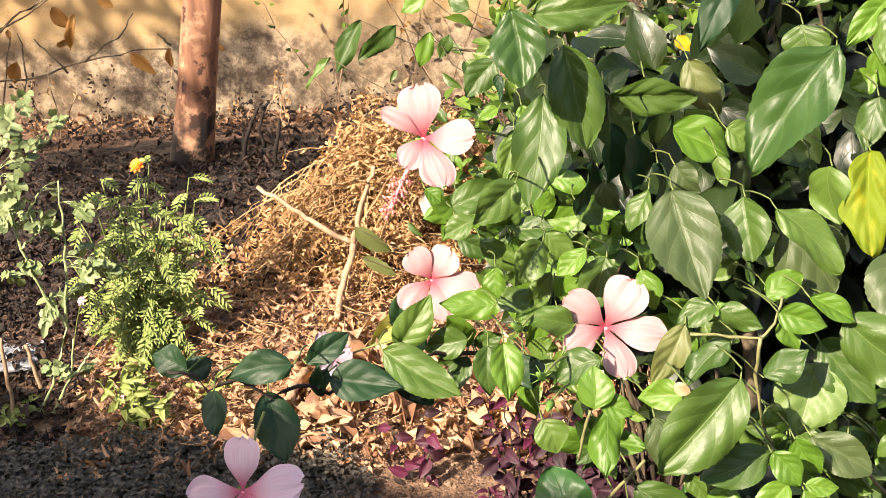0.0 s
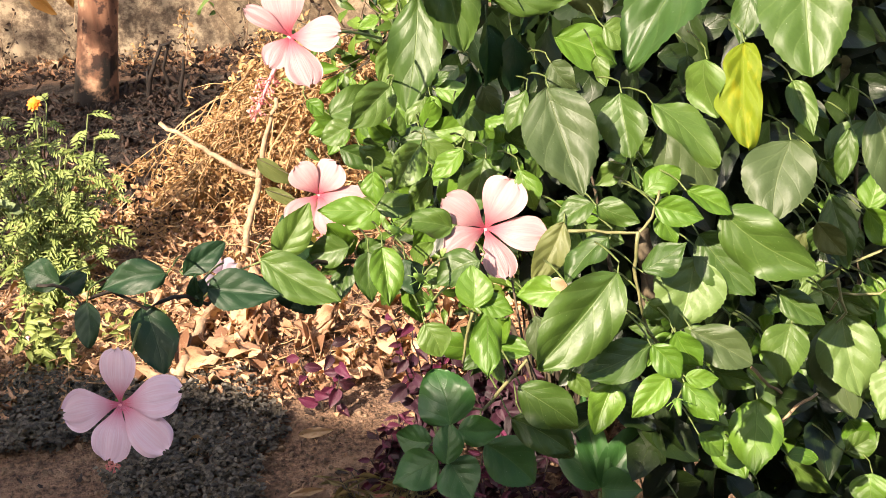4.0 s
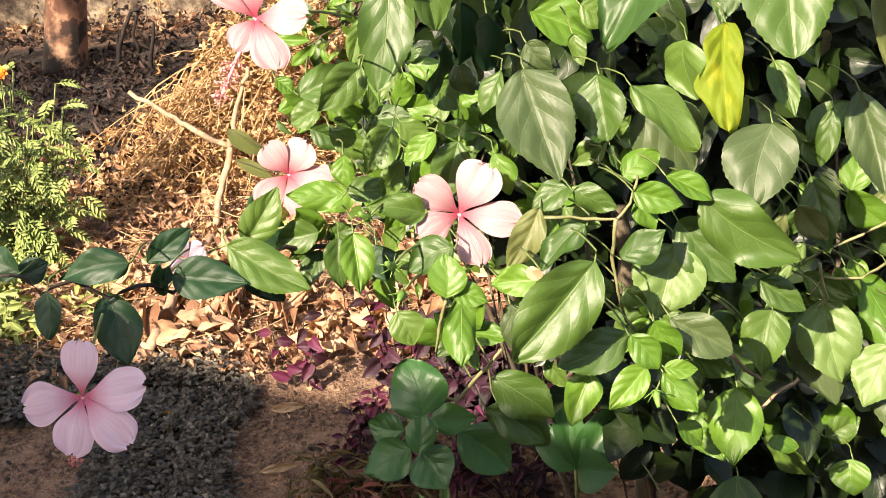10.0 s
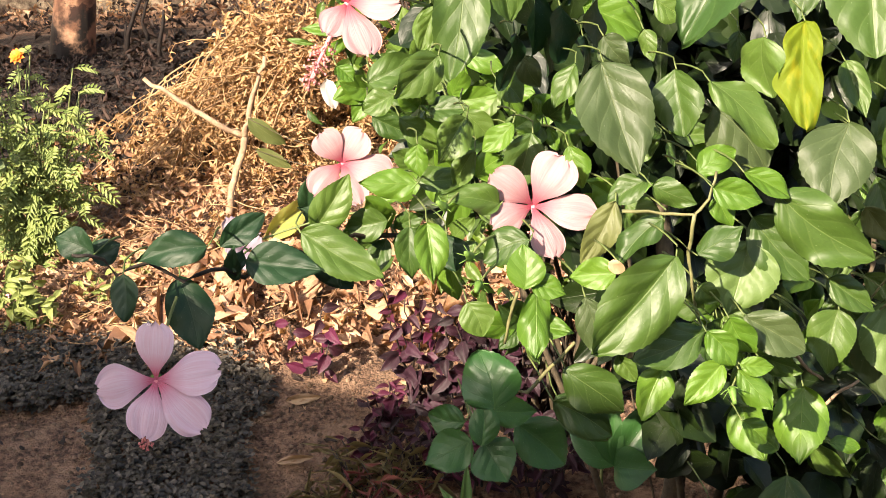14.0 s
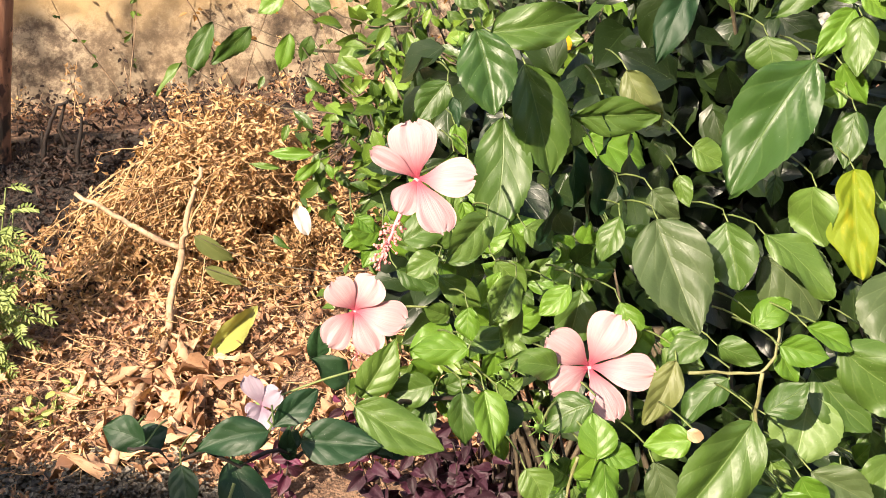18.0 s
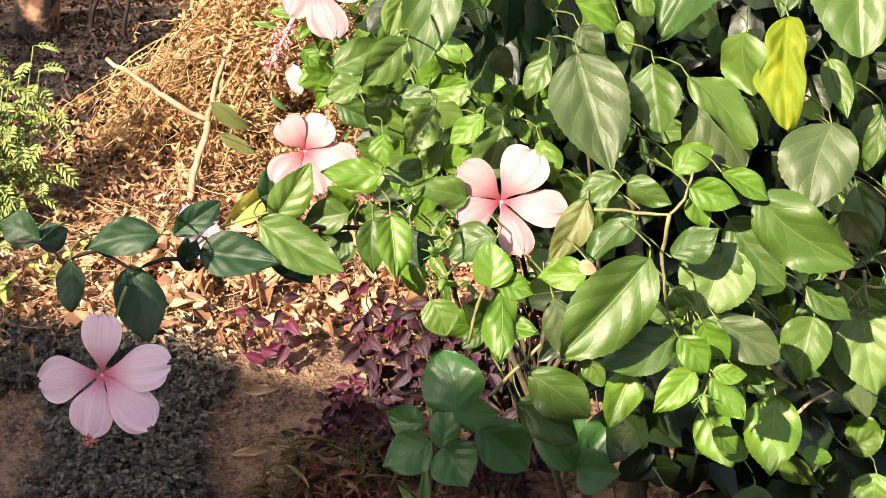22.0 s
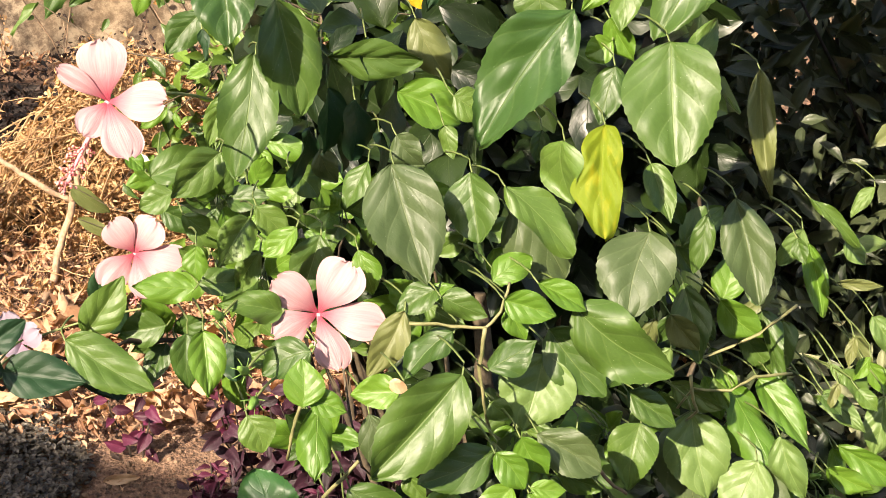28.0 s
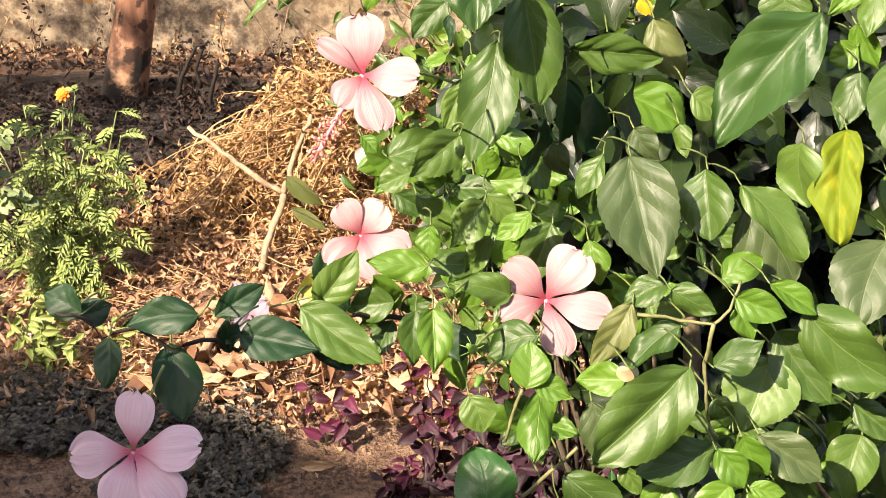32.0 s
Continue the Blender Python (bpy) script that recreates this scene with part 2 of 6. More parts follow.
def dark_patch(m, cx, cy, r):
    """A darker patch of soil round the tree's foot, with a ragged edge."""
    nt = m.node_tree
    b = nt.nodes["Principled BSDF"]
    old = b.inputs["Base Color"].links[0].from_socket
    tc = nt.nodes.new("ShaderNodeTexCoord")
    sep = nt.nodes.new("ShaderNodeSeparateXYZ")
    nt.links.new(tc.outputs["Object"], sep.inputs[0])
    dx = maths(nt, 'SUBTRACT', sep.outputs[0], cx)
    dy = maths(nt, 'SUBTRACT', sep.outputs[1], cy)
    d = maths(nt, 'SQRT', maths(nt, 'ADD', maths(nt, 'MULTIPLY', dx, dx), maths(nt, 'MULTIPLY', dy, dy)))
    d = maths(nt, 'ADD', d, maths(nt, 'MULTIPLY', maths(nt, 'SUBTRACT', noise_tex(nt, 4, 6), 0.5), 0.9))
    dark_soil = ramp(nt, noise_tex(nt, 45, 5), (0.4, (0.014, 0.010, 0.008)), (0.62, (0.060, 0.042, 0.033)))
    nt.links.new(mixc(nt, ramp(nt, d, (r * 0.8, (1, 1, 1)), (r, (0, 0, 0))), old, dark_soil), b.inputs["Base Color"])


dark_patch(SOIL, -0.9, 4.15, 0.75)



# ---- mesh helpers ----
def mesh_from(name, bm, mats, smooth=True):
    me = bpy.data.meshes.new(name)
    bm.to_mesh(me)
    bm.free()
    for m in (mats if isinstance(mats, (list, tuple)) else [mats]):
        me.materials.append(m)
    if smooth:
        me.polygons.foreach_set("use_smooth", [True] * len(me.polygons))
    return me


def part(name, bm, mat, parent=None, label="", smooth=True):
    ob = new(name, mesh_from(name, bm, mat, smooth))
    if parent:
        ob.parent = parent
    if label:
        ob["label"] = label
    return ob


def thing(name, label, category, at=(0, 0, 0), group="", kind=""):
    ob = new(name)
    ob.location = at
    ob.empty_display_size = 0.05
    return tagged(ob, label, category, group, kind)


def hang(ob, parent):
    """Make ob a part of parent and keep it where it stands in the world."""
    ob.parent = parent
    ob.matrix_parent_inverse = Matrix.Translation(parent.location).inverted()
    return ob


class Sheet:
    """Collects many small surfaces into one mesh with UVs."""
    def __init__(self):
        self.v, self.f, self.uv = [], [], []

    def add(self, verts, faces, uvs, m):
        o = len(self.v)
        self.v += [tuple(m @ Vector(p)) for p in verts]
        for fc in faces:
            self.f.append(tuple(i + o for i in fc))
            self.uv += [uvs[i] for i in fc]

    def mesh(self, name, mats, smooth=True):
        me = bpy.data.meshes.new(name)
        me.from_pydata(self.v, [], self.f)
        layer = me.uv_layers.new(name="UVMap")
        layer.data.foreach_set("uv", [c for p in self.uv for c in p])
        for m in (mats if isinstance(mats, (list, tuple)) else [mats]):
            me.materials.append(m)
        if smooth:
            me.polygons.foreach_set("use_smooth", [True] * len(me.polygons))
        return me


def blade(rows=9, cols=4, shape='ovate', fold=0.16, droop=0.12, wave=0.03, teeth=0.0, seed=0, sway=0.0, twist=0.0, pillow=0.0, belly=0.42, point=0.5):
    """A leaf one unit long along +y and one unit wide, facing +z. Returns verts, faces, uvs."""
    rg = random.Random(seed)
    ph = [rg.uniform(0, 6.28) for _ in range(6)]
    power = math.log(0.5) / math.log(belly)
    V, U, F = [], [], []
    for i in range(rows + 1):
        s = i / rows
        left = right = 0.0
        if shape == 'ovate':
            w = math.sin(math.pi * s ** power) ** 0.72 if 0 < s < 1 else 0.0
            w *= 1 - 0.55 * point * max(0.0, (s - 0.68) / 0.32) ** 1.5
        elif shape == 'round':
            w = math.sin(math.pi * s ** 0.75) ** 0.62 if s < 1 else 0.0
        elif shape == 'lobed':
            w = math.sin(math.pi * s ** 0.85) ** 0.42 if 0 < s < 1 else 0.0
            right = 0.42 * math.exp(-((s - 0.60) / 0.13) ** 2) - 0.30 * math.exp(-((s - 0.38) / 0.09) ** 2)
            left = -0.16 * math.exp(-((s - 0.42) / 0.10) ** 2)
        else:
            w = math.sin(math.pi * s ** 0.8) ** 1.1 if s < 1 else 0.0
        w = max(w, 0.012) * 0.5
        for j in range(-cols, cols + 1):
            a = j / cols
            rim = abs(j) == cols
            tw = 1 + (teeth * (0.5 + 1.3 * s) * (1 if i % 2 else -1) if rim else 0) + (right if a > 0 else left)
            x = a * w * tw + 0.03 * math.sin(2.2 * s + ph[0])
            z = fold * 2.0 * w * (abs(a) - 0.48 * a * a) - droop * s * s
            z += wave * math.sin(9 * s + 2.1 * a + ph[1]) * a * a + wave * 0.7 * math.sin(5 * s - 3 * a + ph[2]) * a * a
            z += 0.5 * wave * math.sin(4.0 * s + ph[3]) * (1 - a * a)
            x += sway * math.sin(math.pi * s)
            z += twist * a * w * (s - 0.3)
            if pillow:
                q = 0.3 + 4.2 * s ** 0.8 - 1.6 * abs(a)
                z += pillow * math.sin(math.pi * q) ** 2 * (1 - abs(a) ** 6) * min(1, 4 * abs(a)) * (1 - s ** 4)
            V.append((x, s + (0.010 if teeth and rim and i % 2 else 0.0), z))
            U.append((0.5 + a * 0.5, s))
    n = 2 * cols + 1
    for i in range(rows):
        for j in range(2 * cols):
            k = i * n + j
            F.append((k, k + 1, k + n + 1, k + n))
    return V, F, U


def petal_blade(rows, cols, seed, ruffle=0.03, bulge=0.10, curl=0.10, lap=0.14):
    """A hibiscus petal one unit long along +y: narrow claw, broad ribbed limb, scalloped rim, one side lapping over."""
    rg = random.Random(seed)
    ph = [rg.uniform(0, 6.28) for _ in range(6)]
    V, U, F = [], [], []
    for i in range(rows + 1):
        s = i / rows
        f = min(1.0, s / 0.70)
        w = 0.10 + 0.90 * (f * f * (3 - 2 * f)) ** 1.05
        if s > 0.70:
            w *= (1 - ((s - 0.70) / 0.315) ** 2.4) ** 0.5
        w *= 0.5 * (1 + 0.03 * math.sin(11 * s + ph[5]))
        for j in range(-cols, cols + 1):
            a = j / cols
            edge = s ** 5
            y = s + edge * (0.020 * math.sin(5 * a + ph[0]) + 0.014 * math.sin(13 * a + ph[1]) + 0.009 * math.cos(24 * a + ph[2]))
            x = a * w + 0.03 * math.sin(2.4 * s + ph[3]) * s
            z = bulge * math.sin(math.pi * min(1.0, s * 1.05)) - curl * max(0.0, s - 0.55) ** 2 * 2.2 + lap * a * w
            z += 0.0065 * math.cos(17 * a) * s * (1.15 - s) - 0.10 * a * a * w * (1 - s)
            z += ruffle * max(0.0, s - 0.35) * (math.sin(5.5 * a + ph[3]) + 0.6 * math.sin(9 * a + 3 * s + ph[4]))
            V.append((x, y, z))
            U.append((0.5 + a * 0.5, s))
    n = 2 * cols + 1
    for i in range(rows):
        for j in range(2 * cols):
            k = i * n + j
            F.append((k, k + 1, k + n + 1, k + n))
    return V, F, U


def basis(b, t, width, roll, facing=(0.0, 0.03, 1.79)):
    """Axes with y from base b to tip t and z turned to face the point, by default the camera's usual spot, then rolled
    about y.
    """
    b, t = Vector(b), Vector(t)
    y = t - b
    n = (Vector(facing) - b).normalized()
    z = (n - y.normalized() * n.dot(y.normalized())).normalized()
    z = Matrix.Rotation(radians(roll), 3, y.normalized()) @ z
    x = y.normalized().cross(z)
    L = y.length
    m = Matrix.Identity(4)
    for r in range(3):
        m[r][0], m[r][1], m[r][2], m[r][3] = x[r] * width, y[r], z[r] * L, b[r]
    return m


def tube(bm, pts, r0, r1, sides=6):
    """A round tapering tube through pts."""
    pts = [Vector(p) for p in pts]
    rings, n = [], len(pts)
    for i, p in enumerate(pts):
        d = (pts[min(i + 1, n - 1)] - pts[max(i - 1, 0)]).normalized()
        a = d.orthogonal().normalized()
        c = d.cross(a)
        r = r0 + (r1 - r0) * i / (n - 1)
        rings.append([bm.verts.new(p + (a * math.cos(k * math.tau / sides) + c * math.sin(k * math.tau / sides)) * r) for k in range(sides)])
    for p, q in zip(rings, rings[1:]):
        best = min(range(sides), key=lambda o: (q[o].co - p[0].co).length)
        q[:] = q[best:] + q[:best]
        for k in range(sides):
            bm.faces.new((p[k], p[(k + 1) % sides], q[(k + 1) % sides], q[k]))
    bm.faces.new(rings[0][::-1])
    bm.faces.new(rings[-1])


def bend(a, b, sag=0.0, n=6, jitter=0.0, rg=random):
    """Points of a slightly bowed line from a to b."""
    a, b = Vector(a), Vector(b)
    return [a.lerp(b, i / n) + Vector((rg.uniform(-jitter, jitter), rg.uniform(-jitter, jitter), -sag * 4 * (i / n) * (1 - i / n) + rg.uniform(-jitter, jitter))) * (0 < i < n) for i in range(n + 1)]


def card(name, spec, mats):
    V, F, U = spec
    s = Sheet()
    s.add(V, F, U, Matrix.Identity(4))
    return s.mesh(name, mats)


# ---- setting: ground, garden wall, unseen shading wall and slab behind ----
def ground_height(x, y):
    h = 0.012 * noise.noise(Vector((x * 3, y * 3, 0))) + 0.02 * noise.noise(Vector((x * 0.8, y * 0.8, 4)))
    h += 0.05 * math.exp(-(((x + 0.30) / 0.5) ** 2 + ((y - 3.35) / 0.45) ** 2))
    return h - 0.30 * max(0.0, min(y, 6.3) - 4.55) * (1 - math.exp(-max(0.0, y - 4.55) * 4))


def build_ground():
    xs = [-600, -60, -12, -5] + [-2.6 + 0.065 * i for i in range(81)] + [5, 12, 60, 600]
    ys = [-600, -60, -12, -3, 0] + [1.2 + 0.055 * i for i in range(94)] + [9, 20, 80, 600]
    bm = bmesh.new()
    g = [[bm.verts.new((x, y, ground_height(x, y) if 1.0 < y else (0.0 if y < 6 else ground_height(0, 6.3)))) for x in xs] for y in ys]
    for r, q in zip(g, g[1:]):
        for k in range(len(xs) - 1):
            bm.faces.new((r[k], r[k + 1], q[k + 1], q[k]))
    return tagged(part("ground", bm, SOIL), "bare brown garden soil under leaf litter", "ground", kind="structure")


build_ground()


def plaster():
    m, nt, b = material("yellow_plaster")
    tc = nt.nodes.new("ShaderNodeTexCoord")
    sep = nt.nodes.new("ShaderNodeSeparateXYZ")
    nt.links.new(tc.outputs["Object"], sep.inputs[0])
    big = noise_tex(nt, 2.3, 5)
    fine = noise_tex(nt, 24, 5)
    col = ramp(nt, big, (0.3, (0.355, 0.242, 0.108)), (0.7, (0.44, 0.31, 0.15)))
    edge = maths(nt, 'ADD', maths(nt, 'ADD', sep.outputs[2], 0.12), maths(nt, 'MULTIPLY', maths(nt, 'SUBTRACT', big, 0.5), 0.30))
    edge = maths(nt, 'ADD', edge, maths(nt, 'MULTIPLY', maths(nt, 'SUBTRACT', fine, 0.5), 0.16))
    mid = noise_tex(nt, 10, 8, rough=0.75)
    grime = ramp(nt, mid, (0.36, (0.035, 0.026, 0.018)), (0.47, (0.13, 0.095, 0.065)), (0.57, (0.36, 0.29, 0.20)))
    col = mixc(nt, ramp(nt, edge, (-0.06, (1, 1, 1)), (0.16, (0, 0, 0))), col, grime)
    # Broad soft areas of darker plaster.
    soft_tone = noise_tex(nt, 1.1, 4)
    col = mixc(nt, maths(nt, 'MULTIPLY', ramp(nt, soft_tone, (0.48, (0, 0, 0)), (0.66, (1, 1, 1))), 0.4), col, (0.22, 0.155, 0.085))
    nt.links.new(col, b.inputs["Base Color"])
    b.inputs["Roughness"].default_value = 0.9
    bump(nt, b, maths(nt, 'ADD', fine, noise_tex(nt, 90, 4)), 0.4, 0.006)
    return m


def box(bm, lo, hi, cuts=0):
    vs = [bm.verts.new((x, y, z)) for z in (lo[2], hi[2]) for y in (lo[1], hi[1]) for x in (lo[0], hi[0])]
    for q in ((0, 2, 3, 1), (4, 5, 7, 6), (0, 1, 5, 4), (1, 3, 7, 5), (3, 2, 6, 7), (2, 0, 4, 6)):
        bm.faces.new([vs[i] for i in q])


bm = bmesh.new()
box(bm, (-7, 6.0, -0.9), (8, 6.22, 2.2))
bmesh.ops.bevel(bm, geom=bm.edges[:], offset=0.012, segments=2, affect='EDGES')
tagged(part("wall_north", bm, plaster(), smooth=False), "pale yellow plastered garden wall, stained dark and grey at its foot", "wall", kind="structure")

# Unseen wall and slab, added at the viewer's back to keep the sun off the front of the bed.
UNSEEN_WALL = rough_mat("unseen_wall_plaster", (0.55, 0.50, 0.42), (0.66, 0.61, 0.52), 6, 0.9, 0.003)
UNSEEN_SLAB = rough_mat("unseen_slab_concrete", (0.28, 0.27, 0.25), (0.40, 0.38, 0.35), 5, 0.9, 0.004)
bm = bmesh.new()
box(bm, (-9, -4.0, -0.2), (9, -3.75, 3.3))
hw = tagged(part("wall_south", bm, UNSEEN_WALL, smooth=False), "plain plastered wall, unseen, added under the slab behind the garden path", "wall", kind="structure")
bm = bmesh.new()
box(bm, (-9, -4.0, 3.3), (9, -1.813, 3.42))
blocker = tagged(part("roof_slab", bm, UNSEEN_SLAB, smooth=False), "flat concrete slab, unseen, added to shade the front of the bed", "roof", kind="structure")
for o in (hw, blocker):
    o.rotation_euler = (0, 0, math.atan2(-0.40, 0.74))


# ---- the hibiscus bush ----
bush = thing("hibiscus_bush", "large hibiscus bush with glossy green toothed leaves, growing from the bed", "bush", (0.38, 1.85, 0.0))
VARIANTS = {}
for k in (*LEAF, 'r', 'q', 'k'):
    VARIANTS[k] = []
    for q in range(8):
        shp = 'lobed' if k == 'y' else 'round' if k in 'rq' else 'ovate'
        spec = blade(30, 7, shp, (0.13, 0.04, 0.18, 0.09, 0.22, -0.05, 0.11, 0.15)[q], (0.06, 0.16, 0.02, 0.24, 0.10, -0.06, 0.13, 0.20)[q], (0.04, 0.055, 0.03, 0.07, 0.045, 0.06, 0.04, 0.075)[q] * (1.5 if k == 'y' else 1), 0.0 if k == 'y' else 0.011,
                     seed=q * 7 + ord(k), sway=(0.05, -0.06, 0.0, 0.09, -0.03, 0.02, -0.09, 0.06)[q], twist=(0.15, -0.25, 0.35, -0.1, 0.25, -0.35, 0.3, -0.25)[q],
                     pillow=(0.012, 0.008, 0.016, 0.010, 0.014, 0.011, 0.018, 0.009)[q] * (3.2 if k in 'wy' else 2.6 if k == 'p' else 1.4), belly=0.47 if k == 'w' else (0.42, 0.46, 0.39, 0.44, 0.48, 0.41, 0.45, 0.37)[q], point=0.1 if k == 'w' else (0.5, 0.1, 0.8, 0.4, 0.0, 0.9, 0.3, 0.7)[q])
        VARIANTS[k].append(card("leaf", spec, LEAF[{'r': 'n', 'q': 'e', 'k': 'd'}.get(k, k)]))
leaf_no = 0
# Blades and petals are turned between sun and camera, so they glare in the camera's view.
GLARE_SIDE = (Vector((0.0, -0.88, 0.48)) - SUN).normalized()
# Some are turned from the sun but not the camera, to show dark.
AWAY = Vector((0.9, -0.5, 0.05)).normalized()
SPREAD = {'g': 5, 'w': 7, 'n': 26, 'b': 22, 'y': 4, 'p': 12, 'o': 14, 'd': 16, 'r': 8, 'q': 8, 'k': 10, 'e': 16}
GLAREWARD = {'g': 1.0, 'w': 0.3, 'n': 0.2, 'b': 0.4, 'y': 0.3, 'p': 0.5, 'o': 0.5, 'd': 0.3, 'r': 0.4, 'q': 0.3, 'e': 0.3}


def leaf(bx, by, bz, tx, ty, tz, width, roll, kind):
    """One picked-out leaf of the bush, from its base to its tip."""
    global leaf_no
    leaf_no += 1
    ob = new("leaf", VARIANTS[kind][leaf_no * 5 % 8])
    lean = random.Random(leaf_no).uniform(-1, 1) * SPREAD[kind]
    base = Vector((bx, by, bz))
    front = Vector((0.0, 0.03, 1.79)) - base
    hang(ob, bush).matrix_basis = basis(base, (tx, ty, tz), width * 1.06, roll + lean, facing=base + (AWAY if kind == 'k' else front.normalized().lerp(GLARE_SIDE, GLAREWARD[kind])))
    if kind == 'y':
        ob["label"] = "yellowing leaf"
    bases.append((ob, base, Vector((tx, ty, tz))))
    return ob


bases = []
leaf(0.031, 1.521, 1.221, 0.019, 1.493, 1.169, 0.023, 0, 'n')
leaf(0.017, 1.598, 1.216, -0.006, 1.593, 1.207, 0.015, 0, 'b')
leaf(0.042, 1.580, 1.225, 0.049, 1.565, 1.197, 0.017, 0, 'b')
leaf(-0.068, 1.541, 1.150, -0.051, 1.533, 1.135, 0.017, 0, 'b')
leaf(-0.034, 1.538, 1.144, -0.020, 1.524, 1.119, 0.019, 0, 'n')
leaf(0.702, 1.413, 0.894, 0.686, 1.386, 0.839, 0.034, 0, 'p')
leaf(0.727, 1.568, 1.063, 0.698, 1.558, 1.036, 0.016, 20, 'p')
leaf(0.692, 1.545, 1.011, 0.713, 1.530, 0.988, 0.021, 0, 'p')
leaf(0.616, 1.377, 0.931, 0.655, 1.352, 0.895, 0.023, 0, 'p')
leaf(0.673, 1.509, 0.980, 0.723, 1.500, 0.978, 0.012, 10, 'o')
leaf(0.718, 1.503, 0.939, 0.749, 1.476, 0.896, 0.025, 0, 'p')
leaf(0.699, 1.466, 0.906, 0.724, 1.445, 0.874, 0.022, 10, 'b')
leaf(0.697, 1.515, 0.912, 0.723, 1.494, 0.879, 0.019, 0, 'o')
leaf(0.583, 1.363, 0.937, 0.575, 1.344, 0.900, 0.014, 0, 'p')
leaf(0.524, 1.252, 0.969, 0.541, 1.220, 0.915, 0.031, 0, 'p')
leaf(0.447, 1.281, 0.982, 0.457, 1.241, 0.909, 0.059, 0, 'p')
leaf(0.502, 1.244, 0.948, 0.473, 1.220, 0.895, 0.048, 0, 'p')
leaf(0.166, 1.270, 1.252, 0.185, 1.204, 1.174, 0.062, 0, 'g')
leaf(0.173, 1.313, 1.259, 0.195, 1.299, 1.234, 0.028, 20, 'g')
leaf(0.234, 1.286, 1.234, 0.232, 1.249, 1.187, 0.045, 0, 'n')
leaf(0.257, 1.256, 1.234, 0.314, 1.219, 1.191, 0.036, -15, 'n')
leaf(0.267, 1.286, 1.195, 0.315, 1.256, 1.144, 0.066, 0, 'g')
leaf(0.312, 1.285, 1.260, 0.307, 1.269, 1.209, 0.055, 25, 'n')
leaf(0.347, 1.289, 1.271, 0.337, 1.227, 1.197, 0.036, 0, 'y')
leaf(0.364, 1.335, 1.306, 0.350, 1.316, 1.259, 0.029, 10, 'n')
leaf(0.398, 1.293, 1.341, 0.394, 1.226, 1.260, 0.076, 0, 'r')
leaf(0.328, 1.356, 1.349, 0.241, 1.293, 1.264, 0.068, 5, 'w')
leaf(0.393, 1.440, 1.456, 0.301, 1.383, 1.383, 0.054, 0, 'n')
leaf(0.467, 1.383, 1.435, 0.397, 1.316, 1.343, 0.054, -10, 'n')
leaf(0.432, 1.409, 1.427, 0.401, 1.384, 1.390, 0.039, 0, 'n')
leaf(0.387, 1.401, 1.388, 0.359, 1.403, 1.389, 0.013, 0, 'b')
leaf(0.389, 1.403, 1.394, 0.416, 1.390, 1.368, 0.024, 0, 'b')
leaf(0.388, 1.394, 1.372, 0.376, 1.364, 1.325, 0.031, 10, 'n')
leaf(0.385, 1.406, 1.375, 0.345, 1.393, 1.336, 0.026, 0, 'b')
leaf(0.370, 1.388, 1.330, 0.389, 1.371, 1.293, 0.026, 20, 'b')
leaf(0.372, 1.380, 1.312, 0.348, 1.377, 1.300, 0.025, 0, 'b')
leaf(0.311, 1.423, 1.350, 0.311, 1.408, 1.317, 0.045, 0, 'n')
leaf(0.287, 1.566, 1.428, 0.262, 1.519, 1.364, 0.026, 20, 'n')
leaf(0.263, 1.496, 1.387, 0.221, 1.451, 1.325, 0.033, 0, 'd')
leaf(0.330, 1.551, 1.449, 0.297, 1.536, 1.409, 0.031, 10, 'n')
leaf(0.326, 1.532, 1.456, 0.341, 1.499, 1.407, 0.041, 0, 'n')
leaf(0.320, 1.491, 1.435, 0.299, 1.442, 1.367, 0.035, -10, 'g')
leaf(0.300, 1.535, 1.407, 0.309, 1.508, 1.346, 0.023, 20, 'n')
leaf(0.238, 1.565, 1.467, 0.207, 1.551, 1.431, 0.024, 0, 'n')
leaf(0.255, 1.563, 1.467, 0.241, 1.543, 1.417, 0.019, 0, 'd')
leaf(0.347, 1.484, 1.473, 0.374, 1.469, 1.443, 0.023, 0, 'n')
leaf(0.401, 1.458, 1.448, 0.434, 1.447, 1.426, 0.015, 0, 'n')
leaf(0.474, 1.449, 1.489, 0.411, 1.428, 1.456, 0.030, 20, 'n')
leaf(0.419, 1.468, 1.423, 0.385, 1.454, 1.383, 0.037, 0, 'n')
leaf(0.424, 1.484, 1.487, 0.408, 1.471, 1.455, 0.027, 0, 'n')
leaf(0.442, 1.439, 1.461, 0.444, 1.424, 1.426, 0.016, 0, 'n')
leaf(0.029, 1.365, 1.400, 0.035, 1.318, 1.342, 0.048, 0, 'w')
leaf(0.011, 1.403, 1.460, 0.035, 1.405, 1.468, 0.018, 0, 'b')
leaf(0.008, 1.400, 1.454, 0.002, 1.409, 1.474, 0.011, 0, 'b')
leaf(0.009, 1.409, 1.448, -0.035, 1.398, 1.441, 0.030, 10, 'w')
leaf(0.012, 1.422, 1.428, -0.015, 1.419, 1.418, 0.024, 0, 'd')
leaf(0.020, 1.413, 1.434, 0.069, 1.414, 1.446, 0.020, -10, 'w')
leaf(0.022, 1.418, 1.420, 0.040, 1.410, 1.405, 0.020, 0, 'n')
leaf(0.052, 1.420, 1.378, 0.145, 1.417, 1.386, 0.039, 10, 'n')
leaf(0.080, 1.405, 1.350, 0.097, 1.365, 1.257, 0.052, 0, 'n')
leaf(0.060, 1.400, 1.302, 0.036, 1.335, 1.220, 0.050, 0, 'n')
